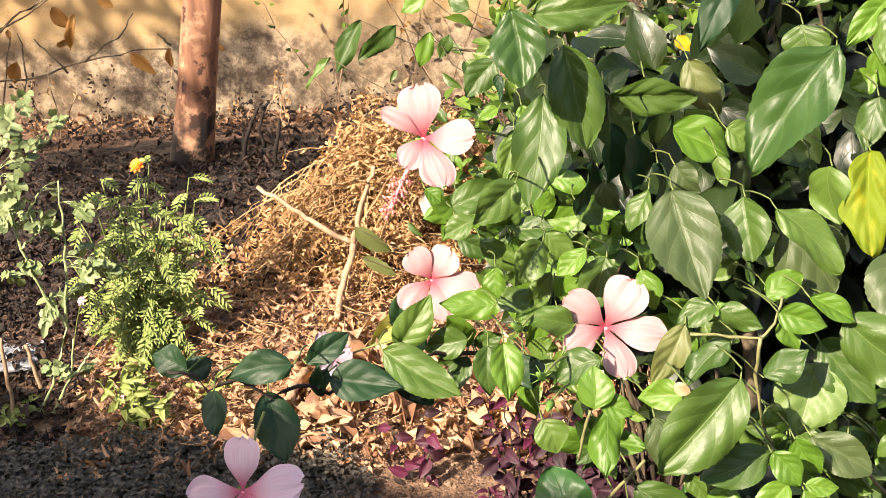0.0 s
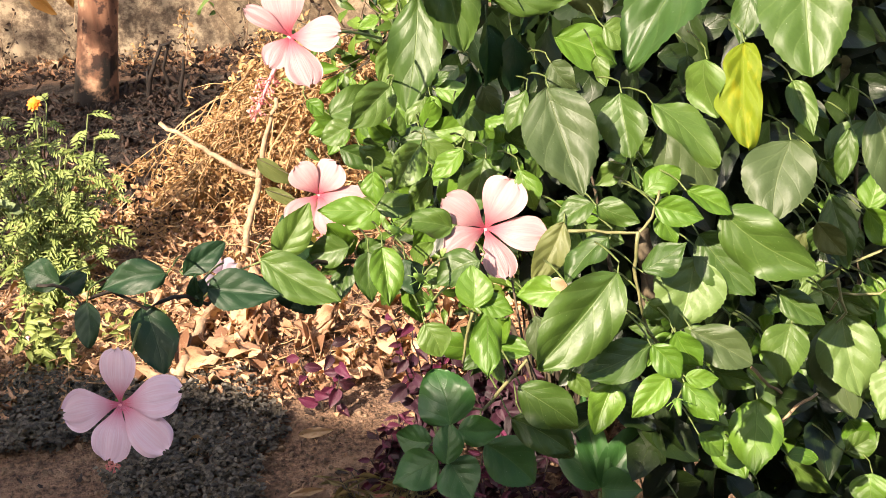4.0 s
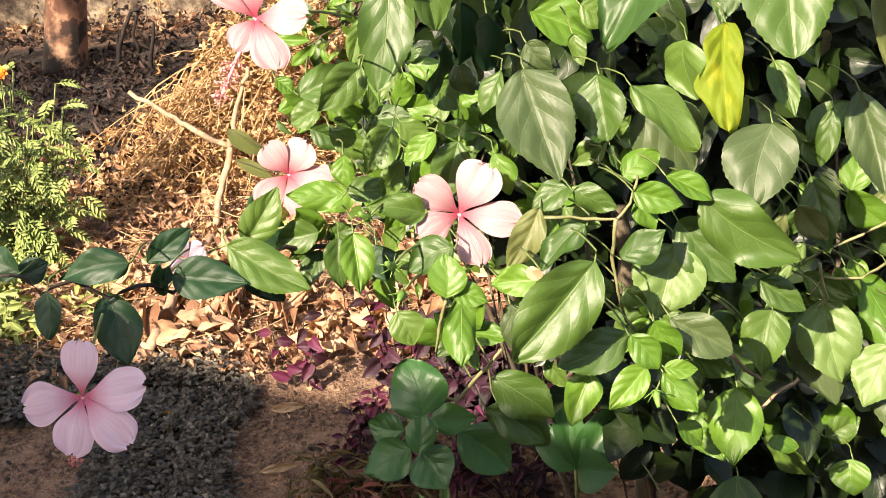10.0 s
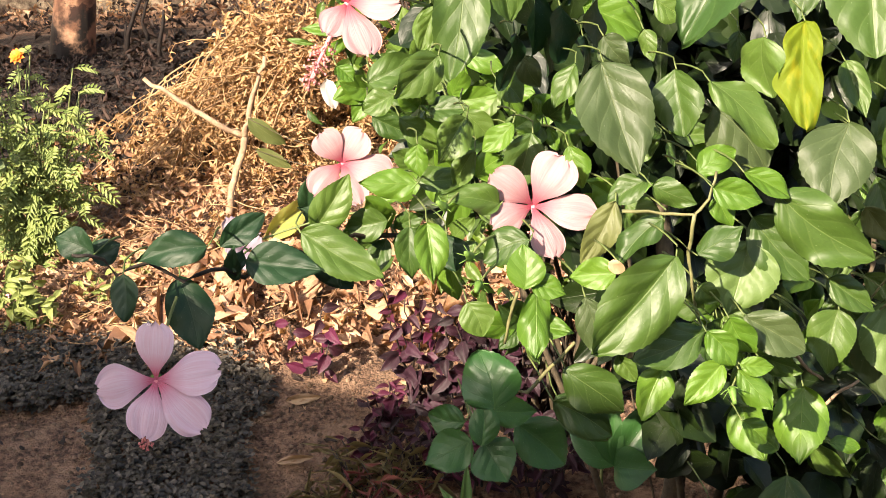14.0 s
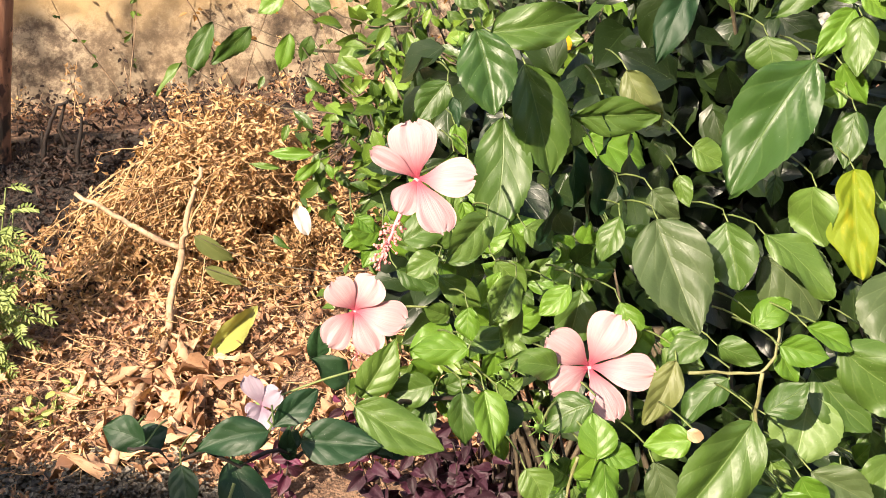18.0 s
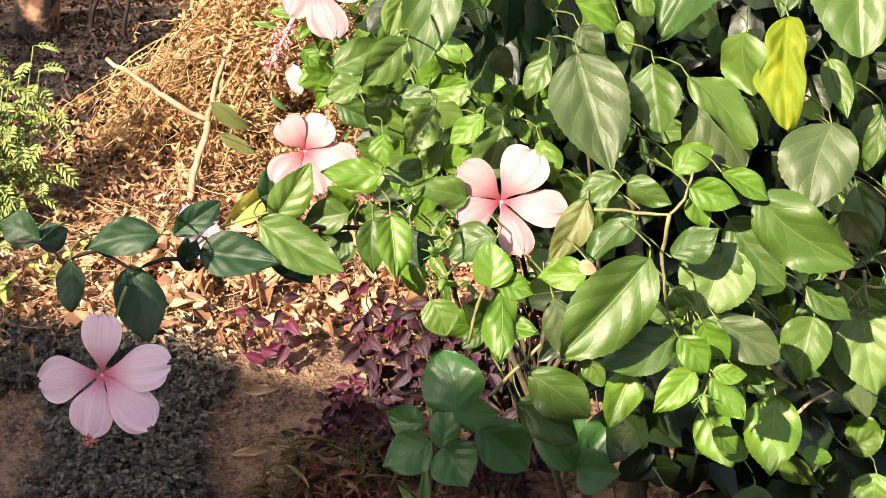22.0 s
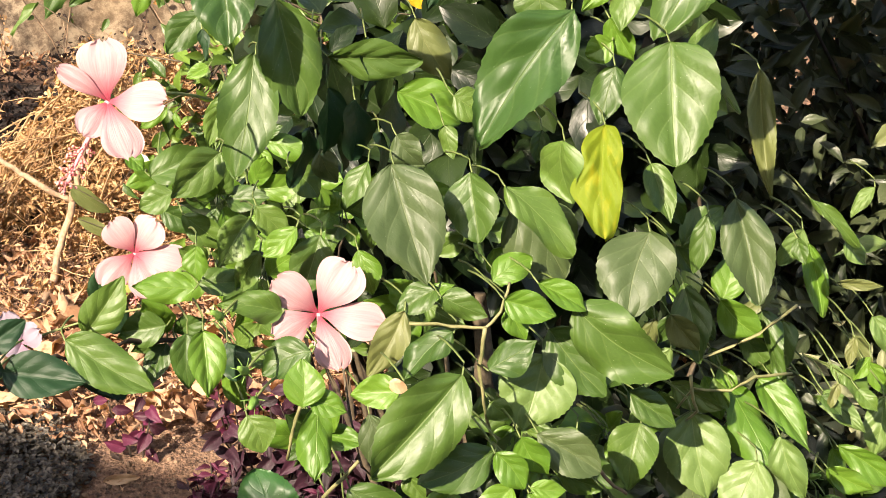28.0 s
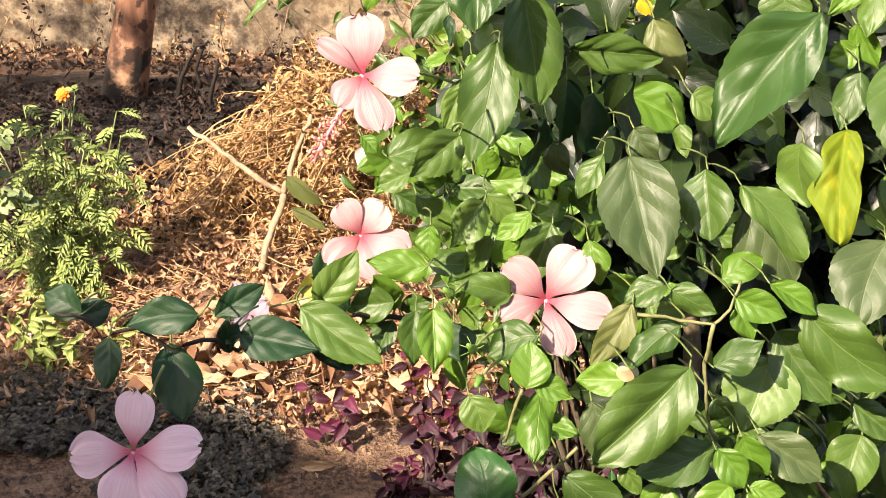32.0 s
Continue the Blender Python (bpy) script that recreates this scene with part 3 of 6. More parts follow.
leaf(0.123, 1.412, 1.294, 0.207, 1.402, 1.285, 0.037, 15, 'n')
leaf(0.224, 1.588, 1.264, 0.255, 1.562, 1.207, 0.038, 0, 'o')
leaf(0.014, 1.434, 1.329, -0.016, 1.422, 1.296, 0.029, 0, 'n')
leaf(0.015, 1.410, 1.323, 0.018, 1.399, 1.298, 0.011, 30, 'd')
leaf(0.025, 1.305, 1.253, -0.016, 1.280, 1.224, 0.036, 0, 'n')
leaf(0.048, 1.295, 1.196, 0.022, 1.268, 1.165, 0.032, 0, 'n')
leaf(-0.015, 1.327, 1.207, -0.045, 1.323, 1.197, 0.024, 0, 'n')
leaf(-0.010, 1.363, 1.169, 0.024, 1.346, 1.140, 0.025, 0, 'n')
leaf(0.084, 1.245, 1.211, 0.055, 1.236, 1.191, 0.021, 0, 'b')
leaf(0.002, 1.278, 1.181, 0.002, 1.264, 1.155, 0.021, 20, 'b')
leaf(0.001, 1.308, 1.129, 0.050, 1.308, 1.132, 0.027, 0, 'n')
leaf(-0.001, 1.264, 1.148, -0.052, 1.269, 1.151, 0.026, 10, 'b')
leaf(-0.095, 1.281, 1.100, -0.061, 1.293, 1.148, 0.033, 0, 'n')
leaf(0.070, 1.225, 1.143, 0.022, 1.213, 1.163, 0.026, 15, 'n')
leaf(0.107, 1.294, 1.177, 0.088, 1.271, 1.133, 0.037, 0, 'n')
leaf(0.137, 1.278, 1.170, 0.147, 1.259, 1.136, 0.025, 0, 'b')
leaf(0.152, 1.340, 1.223, 0.128, 1.323, 1.189, 0.025, 20, 'n')
leaf(0.055, 1.308, 1.157, 0.035, 1.291, 1.124, 0.021, 0, 'n')
leaf(-0.105, 1.219, 1.131, -0.035, 1.187, 1.101, 0.038, 0, 'n')
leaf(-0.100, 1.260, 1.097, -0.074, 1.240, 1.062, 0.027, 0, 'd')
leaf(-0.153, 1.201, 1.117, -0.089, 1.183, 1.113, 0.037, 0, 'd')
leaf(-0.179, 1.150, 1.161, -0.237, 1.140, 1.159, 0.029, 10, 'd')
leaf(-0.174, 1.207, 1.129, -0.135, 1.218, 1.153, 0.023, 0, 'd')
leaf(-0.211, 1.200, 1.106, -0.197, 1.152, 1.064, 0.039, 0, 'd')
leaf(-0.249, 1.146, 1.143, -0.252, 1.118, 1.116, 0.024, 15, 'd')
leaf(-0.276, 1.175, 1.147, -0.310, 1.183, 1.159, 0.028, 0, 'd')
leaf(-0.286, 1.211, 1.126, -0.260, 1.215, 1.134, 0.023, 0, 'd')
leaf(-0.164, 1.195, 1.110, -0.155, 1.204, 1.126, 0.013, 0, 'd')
leaf(0.005, 1.221, 1.132, 0.006, 1.186, 1.090, 0.031, -10, 'b')
leaf(-0.009, 1.252, 1.112, -0.011, 1.230, 1.070, 0.025, 20, 'n')
leaf(-0.028, 1.294, 1.096, -0.067, 1.294, 1.093, 0.031, 0, 'n')
leaf(0.024, 1.255, 1.100, 0.028, 1.239, 1.070, 0.031, 0, 'd')
leaf(0.037, 1.208, 1.056, 0.050, 1.192, 1.029, 0.031, 0, 'n')
leaf(0.091, 1.187, 1.126, 0.049, 1.183, 1.115, 0.034, 0, 'n')
leaf(0.079, 1.129, 1.113, 0.082, 1.147, 1.146, 0.031, 10, 'b')
leaf(0.094, 1.158, 1.094, 0.085, 1.121, 1.046, 0.028, -10, 'b')
leaf(0.086, 1.136, 1.116, 0.114, 1.129, 1.105, 0.021, 0, 'b')
leaf(0.154, 1.118, 1.130, 0.116, 1.119, 1.128, 0.026, 0, 'b')
leaf(0.201, 1.108, 1.146, 0.128, 1.058, 1.091, 0.059, 0, 'n')
leaf(0.134, 1.153, 1.087, 0.144, 1.127, 1.041, 0.030, 0, 'g')
leaf(0.169, 1.212, 1.146, 0.137, 1.188, 1.099, 0.028, 0, 'o')
leaf(0.205, 1.179, 1.142, 0.159, 1.168, 1.117, 0.030, 10, 'n')
leaf(0.199, 1.224, 1.159, 0.162, 1.215, 1.141, 0.026, 0, 'n')
leaf(0.195, 1.185, 1.173, 0.232, 1.176, 1.159, 0.024, 0, 'n')
leaf(0.244, 1.173, 1.174, 0.285, 1.164, 1.161, 0.026, 0, 'b')
leaf(0.251, 1.187, 1.159, 0.264, 1.174, 1.135, 0.022, 0, 'b')
leaf(0.276, 1.195, 1.175, 0.315, 1.182, 1.155, 0.022, 0, 'b')
leaf(0.245, 1.232, 1.158, 0.279, 1.241, 1.177, 0.026, 0, 'b')
leaf(0.249, 1.255, 1.158, 0.268, 1.250, 1.151, 0.030, 0, 'b')
leaf(0.309, 1.198, 1.153, 0.376, 1.145, 1.103, 0.055, 0, 'n')
leaf(0.290, 1.210, 1.122, 0.335, 1.173, 1.077, 0.044, 0, 'n')
leaf(0.231, 1.159, 1.117, 0.271, 1.168, 1.137, 0.029, 0, 'n')
leaf(0.285, 1.201, 1.104, 0.263, 1.171, 1.048, 0.063, 0, 'p')
leaf(0.235, 1.168, 1.081, 0.253, 1.160, 1.068, 0.021, 0, 'n')
leaf(0.273, 1.153, 1.058, 0.321, 1.126, 1.032, 0.036, 0, 'g')
leaf(0.230, 1.115, 1.068, 0.170, 1.091, 1.061, 0.035, 10, 'n')
leaf(0.228, 1.103, 1.076, 0.250, 1.087, 1.050, 0.025, 0, 'b')
leaf(0.253, 1.128, 1.072, 0.273, 1.111, 1.044, 0.030, 0, 'b')
leaf(0.255, 1.092, 1.049, 0.284, 1.089, 1.045, 0.016, 0, 'b')
leaf(0.254, 1.090, 1.045, 0.279, 1.072, 1.013, 0.025, 0, 'b')
leaf(0.241, 1.093, 1.050, 0.206, 1.079, 1.021, 0.026, 0, 'b')
leaf(0.199, 1.136, 1.021, 0.180, 1.107, 0.987, 0.031, 0, 'b')
leaf(0.165, 1.161, 1.022, 0.178, 1.148, 0.999, 0.018, 0, 'n')
leaf(0.118, 1.158, 1.013, 0.162, 1.126, 0.979, 0.044, 0, 'n')
leaf(0.109, 1.169, 0.970, 0.161, 1.151, 0.940, 0.034, 0, 'n')
leaf(0.051, 1.116, 1.004, 0.040, 1.141, 1.048, 0.050, 0, 'q')
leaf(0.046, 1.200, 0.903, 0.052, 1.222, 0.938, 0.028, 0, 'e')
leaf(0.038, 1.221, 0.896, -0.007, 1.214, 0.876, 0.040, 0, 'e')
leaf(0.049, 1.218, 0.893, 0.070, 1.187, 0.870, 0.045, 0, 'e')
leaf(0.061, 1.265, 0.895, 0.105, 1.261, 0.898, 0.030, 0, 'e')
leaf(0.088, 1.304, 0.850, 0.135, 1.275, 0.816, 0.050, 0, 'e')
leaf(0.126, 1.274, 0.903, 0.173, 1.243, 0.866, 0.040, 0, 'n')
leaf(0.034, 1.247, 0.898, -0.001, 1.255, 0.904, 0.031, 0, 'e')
leaf(0.459, 1.320, 0.958, 0.454, 1.244, 0.888, 0.060, 0, 'g')
leaf(0.508, 1.268, 0.926, 0.523, 1.192, 0.862, 0.052, 0, 'g')
leaf(0.500, 1.324, 0.978, 0.522, 1.261, 0.919, 0.042, -15, 'b')
leaf(0.531, 1.340, 0.975, 0.568, 1.280, 0.927, 0.035, -10, 'b')
leaf(0.545, 1.317, 0.921, 0.554, 1.250, 0.851, 0.034, 20, 'b')
leaf(0.493, 1.353, 1.164, 0.496, 1.277, 1.097, 0.045, 0, 'g')
leaf(0.476, 1.376, 1.138, 0.458, 1.351, 1.090, 0.022, 0, 'n')
leaf(0.451, 1.356, 1.077, 0.454, 1.300, 1.023, 0.035, 15, 'n')
leaf(0.487, 1.350, 1.059, 0.525, 1.325, 1.027, 0.034, 0, 'b')
leaf(0.494, 1.367, 1.049, 0.511, 1.387, 1.089, 0.032, 0, 'b')
leaf(0.538, 1.373, 1.034, 0.559, 1.329, 0.966, 0.025, 15, 'n')
leaf(0.412, 1.365, 1.198, 0.425, 1.326, 1.156, 0.028, 0, 'n')
leaf(0.572, 1.544, 1.214, 0.568, 1.460, 1.111, 0.026, 0, 'o')
leaf(0.616, 1.464, 1.054, 0.621, 1.416, 0.994, 0.023, 10, 'b')
leaf(0.628, 1.504, 1.085, 0.679, 1.471, 1.045, 0.014, 0, 'n')
leaf(0.654, 1.402, 0.842, 0.714, 1.369, 0.806, 0.028, 0, 'b')
leaf(0.635, 1.377, 0.834, 0.682, 1.357, 0.814, 0.025, 0, 'b')
leaf(0.623, 1.349, 0.821, 0.656, 1.325, 0.791, 0.027, 0, 'b')
leaf(0.643, 1.328, 0.793, 0.679, 1.309, 0.772, 0.027, 0, 'b')
leaf(0.632, 1.433, 0.887, 0.685, 1.404, 0.856, 0.015, 0, 'n')
leaf(0.601, 1.334, 0.829, 0.612, 1.306, 0.785, 0.023, 0, 'b')
leaf(0.499, 1.360, 0.980, 0.506, 1.343, 0.952, 0.020, 0, 'b')
leaf(0.526, 1.390, 0.999, 0.555, 1.363, 0.962, 0.024, 0, 'n')
leaf(0.488, 1.374, 0.959, 0.502, 1.349, 0.922, 0.024, 0, 'b')
leaf(0.508, 1.348, 0.922, 0.520, 1.329, 0.894, 0.024, 0, 'b')
leaf(0.379, 1.240, 1.194, 0.353, 1.189, 1.139, 0.062, 0, 'g')
leaf(0.342, 1.186, 0.955, 0.327, 1.136, 0.904, 0.048, 0, 'b')
leaf(0.367, 1.223, 1.046, 0.409, 1.206, 1.019, 0.027, 20, 'n')
leaf(0.385, 1.234, 1.005, 0.366, 1.199, 0.960, 0.043, 0, 'n')
leaf(0.284, 1.174, 0.930, 0.306, 1.163, 0.911, 0.022, 0, 'b')
leaf(0.374, 1.191, 0.884, 0.404, 1.188, 0.881, 0.017, 0, 'b')
leaf(0.314, 1.186, 1.037, 0.294, 1.178, 1.021, 0.020, 0, 'n')
leaf(0.388, 1.349, 0.724, 0.386, 1.282, 0.659, 0.066, 0, 'n')
leaf(0.494, 1.295, 0.774, 0.489, 1.275, 0.742, 0.041, 0, 'b')
leaf(0.597, 1.344, 0.724, 0.595, 1.304, 0.680, 0.061, 0, 'n')
leaf(0.620, 1.293, 0.651, 0.648, 1.236, 0.587, 0.055, 0, 'n')
leaf(0.534, 1.358, 0.658, 0.525, 1.345, 0.637, 0.044, 0, 'n')
leaf(0.315, 1.389, 0.659, 0.317, 1.366, 0.624, 0.028, 0, 'n')
leaf(0.301, 1.379, 0.605, 0.274, 1.352, 0.557, 0.032, 0, 'e')
leaf(0.314, 1.373, 0.598, 0.327, 1.347, 0.561, 0.037, 0, 'n')
leaf(0.365, 1.318, 0.783, 0.333, 1.333, 0.798, 0.025, 0, 'b')
leaf(0.344, 1.350, 0.827, 0.339, 1.360, 0.841, 0.017, 0, 'b')
leaf(0.548, 1.325, 0.573, 0.507, 1.314, 0.548, 0.044, 0, 'e')
leaf(0.474, 1.327, 0.781, 0.511, 1.333, 0.799, 0.029, 0, 'n')
leaf(0.481, 1.344, 0.810, 0.502, 1.322, 0.780, 0.035, 0, 'b')
leaf(0.647, 1.328, 0.746, 0.693, 1.314, 0.734, 0.033, 0, 'b')
leaf(0.454, 1.417, 1.257, 0.487, 1.437, 1.310, 0.026, 0, 'n')
leaf(0.458, 1.392, 1.096, 0.499, 1.404, 1.133, 0.032, 0, 'n')
leaf(0.435, 1.379, 1.166, 0.449, 1.364, 1.133, 0.021, 10, 'n')
leaf(0.233, 1.390, 1.261, 0.263, 1.382, 1.247, 0.030, 0, 'n')
leaf(0.229, 1.417, 1.221, 0.238, 1.404, 1.193, 0.019, 0, 'n')
leaf(0.315, 1.390, 1.224, 0.309, 1.379, 1.196, 0.017, 0, 'n')
leaf(-0.038, 1.400, 1.190, 0.012, 1.406, 1.213, 0.031, 0, 'n')
leaf(-0.035, 1.488, 1.115, 0.002, 1.476, 1.095, 0.025, 0, 'n')
leaf(0.056, 1.437, 1.138, 0.082, 1.422, 1.108, 0.027, 0, 'n')
leaf(0.091, 1.465, 1.158, 0.117, 1.454, 1.138, 0.033, 0, 'n')
leaf(0.117, 1.453, 1.186, 0.132, 1.439, 1.157, 0.024, 0, 'g')
leaf(0.032, 1.441, 1.248, 0.015, 1.424, 1.205, 0.021, 0, 'n')
leaf(0.264, 1.334, 1.135, 0.283, 1.321, 1.107, 0.030, 0, 'b')
leaf(0.032, 1.386, 1.118, 0.054, 1.397, 1.147, 0.026, 0, 'b')
leaf(0.100, 1.381, 1.141, 0.121, 1.385, 1.155, 0.021, 0, 'b')
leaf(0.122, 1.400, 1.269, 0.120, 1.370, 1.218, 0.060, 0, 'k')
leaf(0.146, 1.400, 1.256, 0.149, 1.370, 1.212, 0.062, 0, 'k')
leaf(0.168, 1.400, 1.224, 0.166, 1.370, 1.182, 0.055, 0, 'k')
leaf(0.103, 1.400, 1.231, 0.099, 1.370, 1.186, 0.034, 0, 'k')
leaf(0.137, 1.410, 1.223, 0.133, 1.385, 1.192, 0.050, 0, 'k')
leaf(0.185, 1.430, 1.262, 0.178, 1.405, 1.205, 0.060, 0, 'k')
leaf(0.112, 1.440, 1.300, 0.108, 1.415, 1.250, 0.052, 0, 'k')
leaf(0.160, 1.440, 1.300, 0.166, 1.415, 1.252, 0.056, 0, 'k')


def rosette(c, rg):
    """A tuft of small young leaves round a shoot's tip."""
    c = Vector(c)
    n = rg.randrange(5, 8)
    for q in range(n):
        a = q * math.tau / n + rg.uniform(-0.4, 0.4)
        d = Vector((math.cos(a), -0.45 + rg.uniform(-0.3, 0.3), math.sin(a) * 0.9 - 0.1)).normalized()
        b, L = c + d * 0.008, rg.uniform(0.026, 0.052)
        t = b + d * L
        leaf(*b, *t, L * rg.uniform(0.5, 0.66), rg.uniform(-30, 30), 'b' if rg.random() < 0.55 else 'n')


rg = random.Random(77)
for c in (
    (-0.026, 1.664, 1.069),
    (0.020, 1.599, 1.066),
    (0.054, 1.647, 1.056),
    (0.067, 1.716, 1.080),
    (0.097, 1.530, 1.062),
    (0.013, 1.436, 1.081),
    (0.143, 1.487, 1.099),
    (-0.027, 1.320, 1.072),
    (0.029, 1.306, 1.059),
    (0.176, 1.580, 1.067),
    (0.222, 1.626, 1.057),
    (0.293, 1.199, 0.988),
    (0.283, 1.552, 1.041),
    (0.122, 1.740, 1.032),
    (0.021, 1.811, 1.034),
    (0.062, 1.422, 1.067),
    (0.098, 1.305, 0.969),
    (0.204, 1.394, 1.049),
    (0.364, 1.273, 0.971),
    (0.285, 1.288, 0.980)):
    rosette(c, rg)

# Leaves behind the dark branch, their shade put into the leaf colour.
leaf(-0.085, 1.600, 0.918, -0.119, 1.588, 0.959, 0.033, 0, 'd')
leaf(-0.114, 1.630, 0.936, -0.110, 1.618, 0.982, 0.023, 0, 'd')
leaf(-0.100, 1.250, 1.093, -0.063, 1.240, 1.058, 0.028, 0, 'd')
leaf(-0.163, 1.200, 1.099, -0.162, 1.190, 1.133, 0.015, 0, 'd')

# Loose straggling leaves at the bush's open side, some in the sun, with dark gaps between them.
rg = random.Random(404)
for q in range(46):
    z = rg.uniform(0.78, 1.13)
    x = rg.uniform(0.40 + 0.25 * max(0.0, 0.95 - z), 0.66)
    b = Vector((x, rg.uniform(1.30, 1.46), z))
    L = rg.uniform(0.022, 0.058)
    t = b + Vector((rg.uniform(-0.7, 0.7), rg.uniform(-0.5, -0.1), rg.uniform(-1.0, -0.1))).normalized() * L
    leaf(*b, *t, L * rg.uniform(0.36, 0.62), rg.uniform(-40, 40), rg.choice('pnonnpb'))

# Petioles run from the picked-out leaves back to the nearest branch.
BRANCHES = [
    [(0.42, 1.85, 0.0), (0.38, 1.81, 0.35), (0.30, 1.61, 0.70), (0.26, 1.57, 0.95), (0.24, 1.52, 1.12), (0.20, 1.51, 1.30)],
    [(0.40, 1.86, 0.0), (0.46, 1.83, 0.40), (0.46, 1.69, 0.75), (0.46, 1.69, 1.05), (0.40, 1.61, 1.30), (0.34, 1.61, 1.46)],
    [(0.44, 1.88, 0.0), (0.60, 1.87, 0.35), (0.68, 1.75, 0.62), (0.66, 1.74, 0.85), (0.60, 1.69, 1.05)],
    [(0.36, 1.84, 0.0), (0.24, 1.75, 0.45), (0.12, 1.57, 0.80), (0.06, 1.57, 1.00), (-0.02, 1.51, 1.12), (-0.04, 1.59, 1.28)],
    [(0.024, 1.315, 1.042), (-0.045, 1.293, 1.081), (-0.104, 1.246, 1.095), (-0.156, 1.203, 1.099), (-0.204, 1.169, 1.119), (-0.255, 1.149, 1.140), (-0.287, 1.145, 1.164)],
    [(0.24, 1.69, 0.55), (0.16, 1.51, 0.78), (0.14, 1.47, 0.92), (0.16, 1.43, 1.02)],
    [(0.40, 1.86, 0.0), (0.30, 1.89, 0.60), (0.20, 1.81, 1.05), (0.10, 1.67, 1.34), (0.08, 1.61, 1.42)],
]
TRUNK = [(0.385, 1.86, -0.01), (0.375, 1.85, 0.20), (0.378, 1.83, 0.38), (0.36, 1.82, 0.60), (0.34, 1.84, 0.80)]
for i, br in enumerate(BRANCHES):
    if i != 4:
        br[2:] = [(x, y + 0.2, z) for x, y, z in br[2:]]
    bm = bmesh.new()
    fine = []
    drawn = br[:-2] if i in (0, 3, 6) else br
    for a, b in zip(drawn, drawn[1:]):
        fine += bend(a, b, -0.01, 4, 0.004)[:-1]
    tube(bm, fine + [drawn[-1]], 0.0075 if i < 4 else 0.0026 if i == 4 else 0.0018, 0.0014, 7)
    hang(part("branch", bm, WOOD_STEM if i != 4 else DARK_STEM), bush)
bm = bmesh.new()
tube(bm, [p for a, b in zip(TRUNK, TRUNK[1:]) for p in bend(a, b, 0.0, 5, 0.003)[:-1]] + [TRUNK[-1]], 0.019, 0.011, 12)
hang(part("trunk", bm, WOOD_STEM, label="rough brown trunk"), bush)
# Pale shoots that show in the gaps between the leaves.
for pts, r, mat in (
        ([(0.168, 1.175, 1.156), (0.202, 1.175, 1.151), (0.230, 1.175, 1.148), (0.242, 1.175, 1.162), (0.252, 1.195, 1.177)], 0.0016, PALE_SHOOT),
        ([(0.228, 1.165, 1.154), (0.224, 1.165, 1.118), (0.229, 1.165, 1.083), (0.238, 1.175, 1.045), (0.262, 1.26, 0.98)], 0.0018, PALE_SHOOT),
        ([(0.060, 1.20, 0.965), (0.083, 1.15, 0.995), (0.104, 1.15, 1.020), (0.125, 1.15, 1.044)], 0.0020, PALE_SHOOT),
        ([(0.081, 1.20, 1.068), (0.075, 1.20, 1.045), (0.069, 1.20, 1.015)], 0.0018, PALE_SHOOT),
        ([(0.56, 1.34, 1.055), (0.514, 1.31, 1.044), (0.493, 1.315, 1.030), (0.449, 1.31, 1.016), (0.437, 1.32, 1.000)], 0.0017, PALE_SHOOT),
        ([(0.56, 1.33, 0.985), (0.515, 1.31, 0.997), (0.490, 1.30, 0.990), (0.456, 1.31, 0.988), (0.446, 1.32, 0.960)], 0.0016, PALE_SHOOT),
        ([(0.435, 1.26, 1.035), (0.440, 1.26, 1.009), (0.445, 1.26, 0.996), (0.440, 1.29, 0.96)], 0.0017, PALE_SHOOT),
        ([(0.377, 1.25, 0.873), (0.396, 1.25, 0.898), (0.418, 1.25, 0.912)], 0.0020, TWIG),
        ([(0.351, 1.25, 0.949), (0.365, 1.25, 0.931), (0.382, 1.25, 0.916)], 0.0020, TWIG)):
    bm = bmesh.new()
    tube(bm, [p for a, b in zip(pts, pts[1:]) for p in bend(a, b, 0.0, 3, 0.001)[:-1]] + [pts[-1]], r, r * 0.75, 7)
    hang(part("stem", bm, mat), bush)
nodes = [Vector(a).lerp(Vector(b), q / 6) for br in BRANCHES for a, b in zip(br[1:], br[2:]) for q in range(7)]
for ob, b, t in bases:
    bm = bmesh.new()
    goal = min(nodes, key=lambda p: (p - (b + Vector((0, 0.06, -0.03)))).length)
    mid = b + (b - t).normalized() * 0.005 + Vector((0, 0.012, 0.001))
    end = mid + (goal - mid).normalized() * min(0.016, (goal - mid).length) + Vector((0, 0.045, -0.004))
    tube(bm, [b, b.lerp(mid, 0.6), mid, mid.lerp(end, 0.35) + Vector((0, 0, 0.002)), mid.lerp(end, 0.7) + Vector((0, 0, 0.002)), end], 0.0008, 0.0010, 5)
    pet = part("petiole", bm, PETIOLE, ob)
    pet.matrix_parent_inverse = ob.matrix_basis.inverted()


def inside(x, y, z):
    """Whether a place lies in the body of the bush, behind its front leaves."""
    if z < 0.16 or z > 1.62:
        return False
    left = 0.03 + 0.06 * (1.05 - z) if z < 1.05 else 0.07 if z < 1.12 else 0.33
    if z < 0.75:
        left = 0.20 + 0.75 * (0.75 - z)
    if z < 0.50 and 0.5 < x < 0.92 and 1.62 < y < 1.95:
        return True
    front = 1.78 + 0.30 * abs(z - 1.05) if z > 0.7 else 1.58
    right = 0.64 - 0.1 * max(0, z - 0.8) if z < 1.2 else 0.86
    return left < x < right and front + 0.12 * max(0, x - 0.4) < y < 2.12


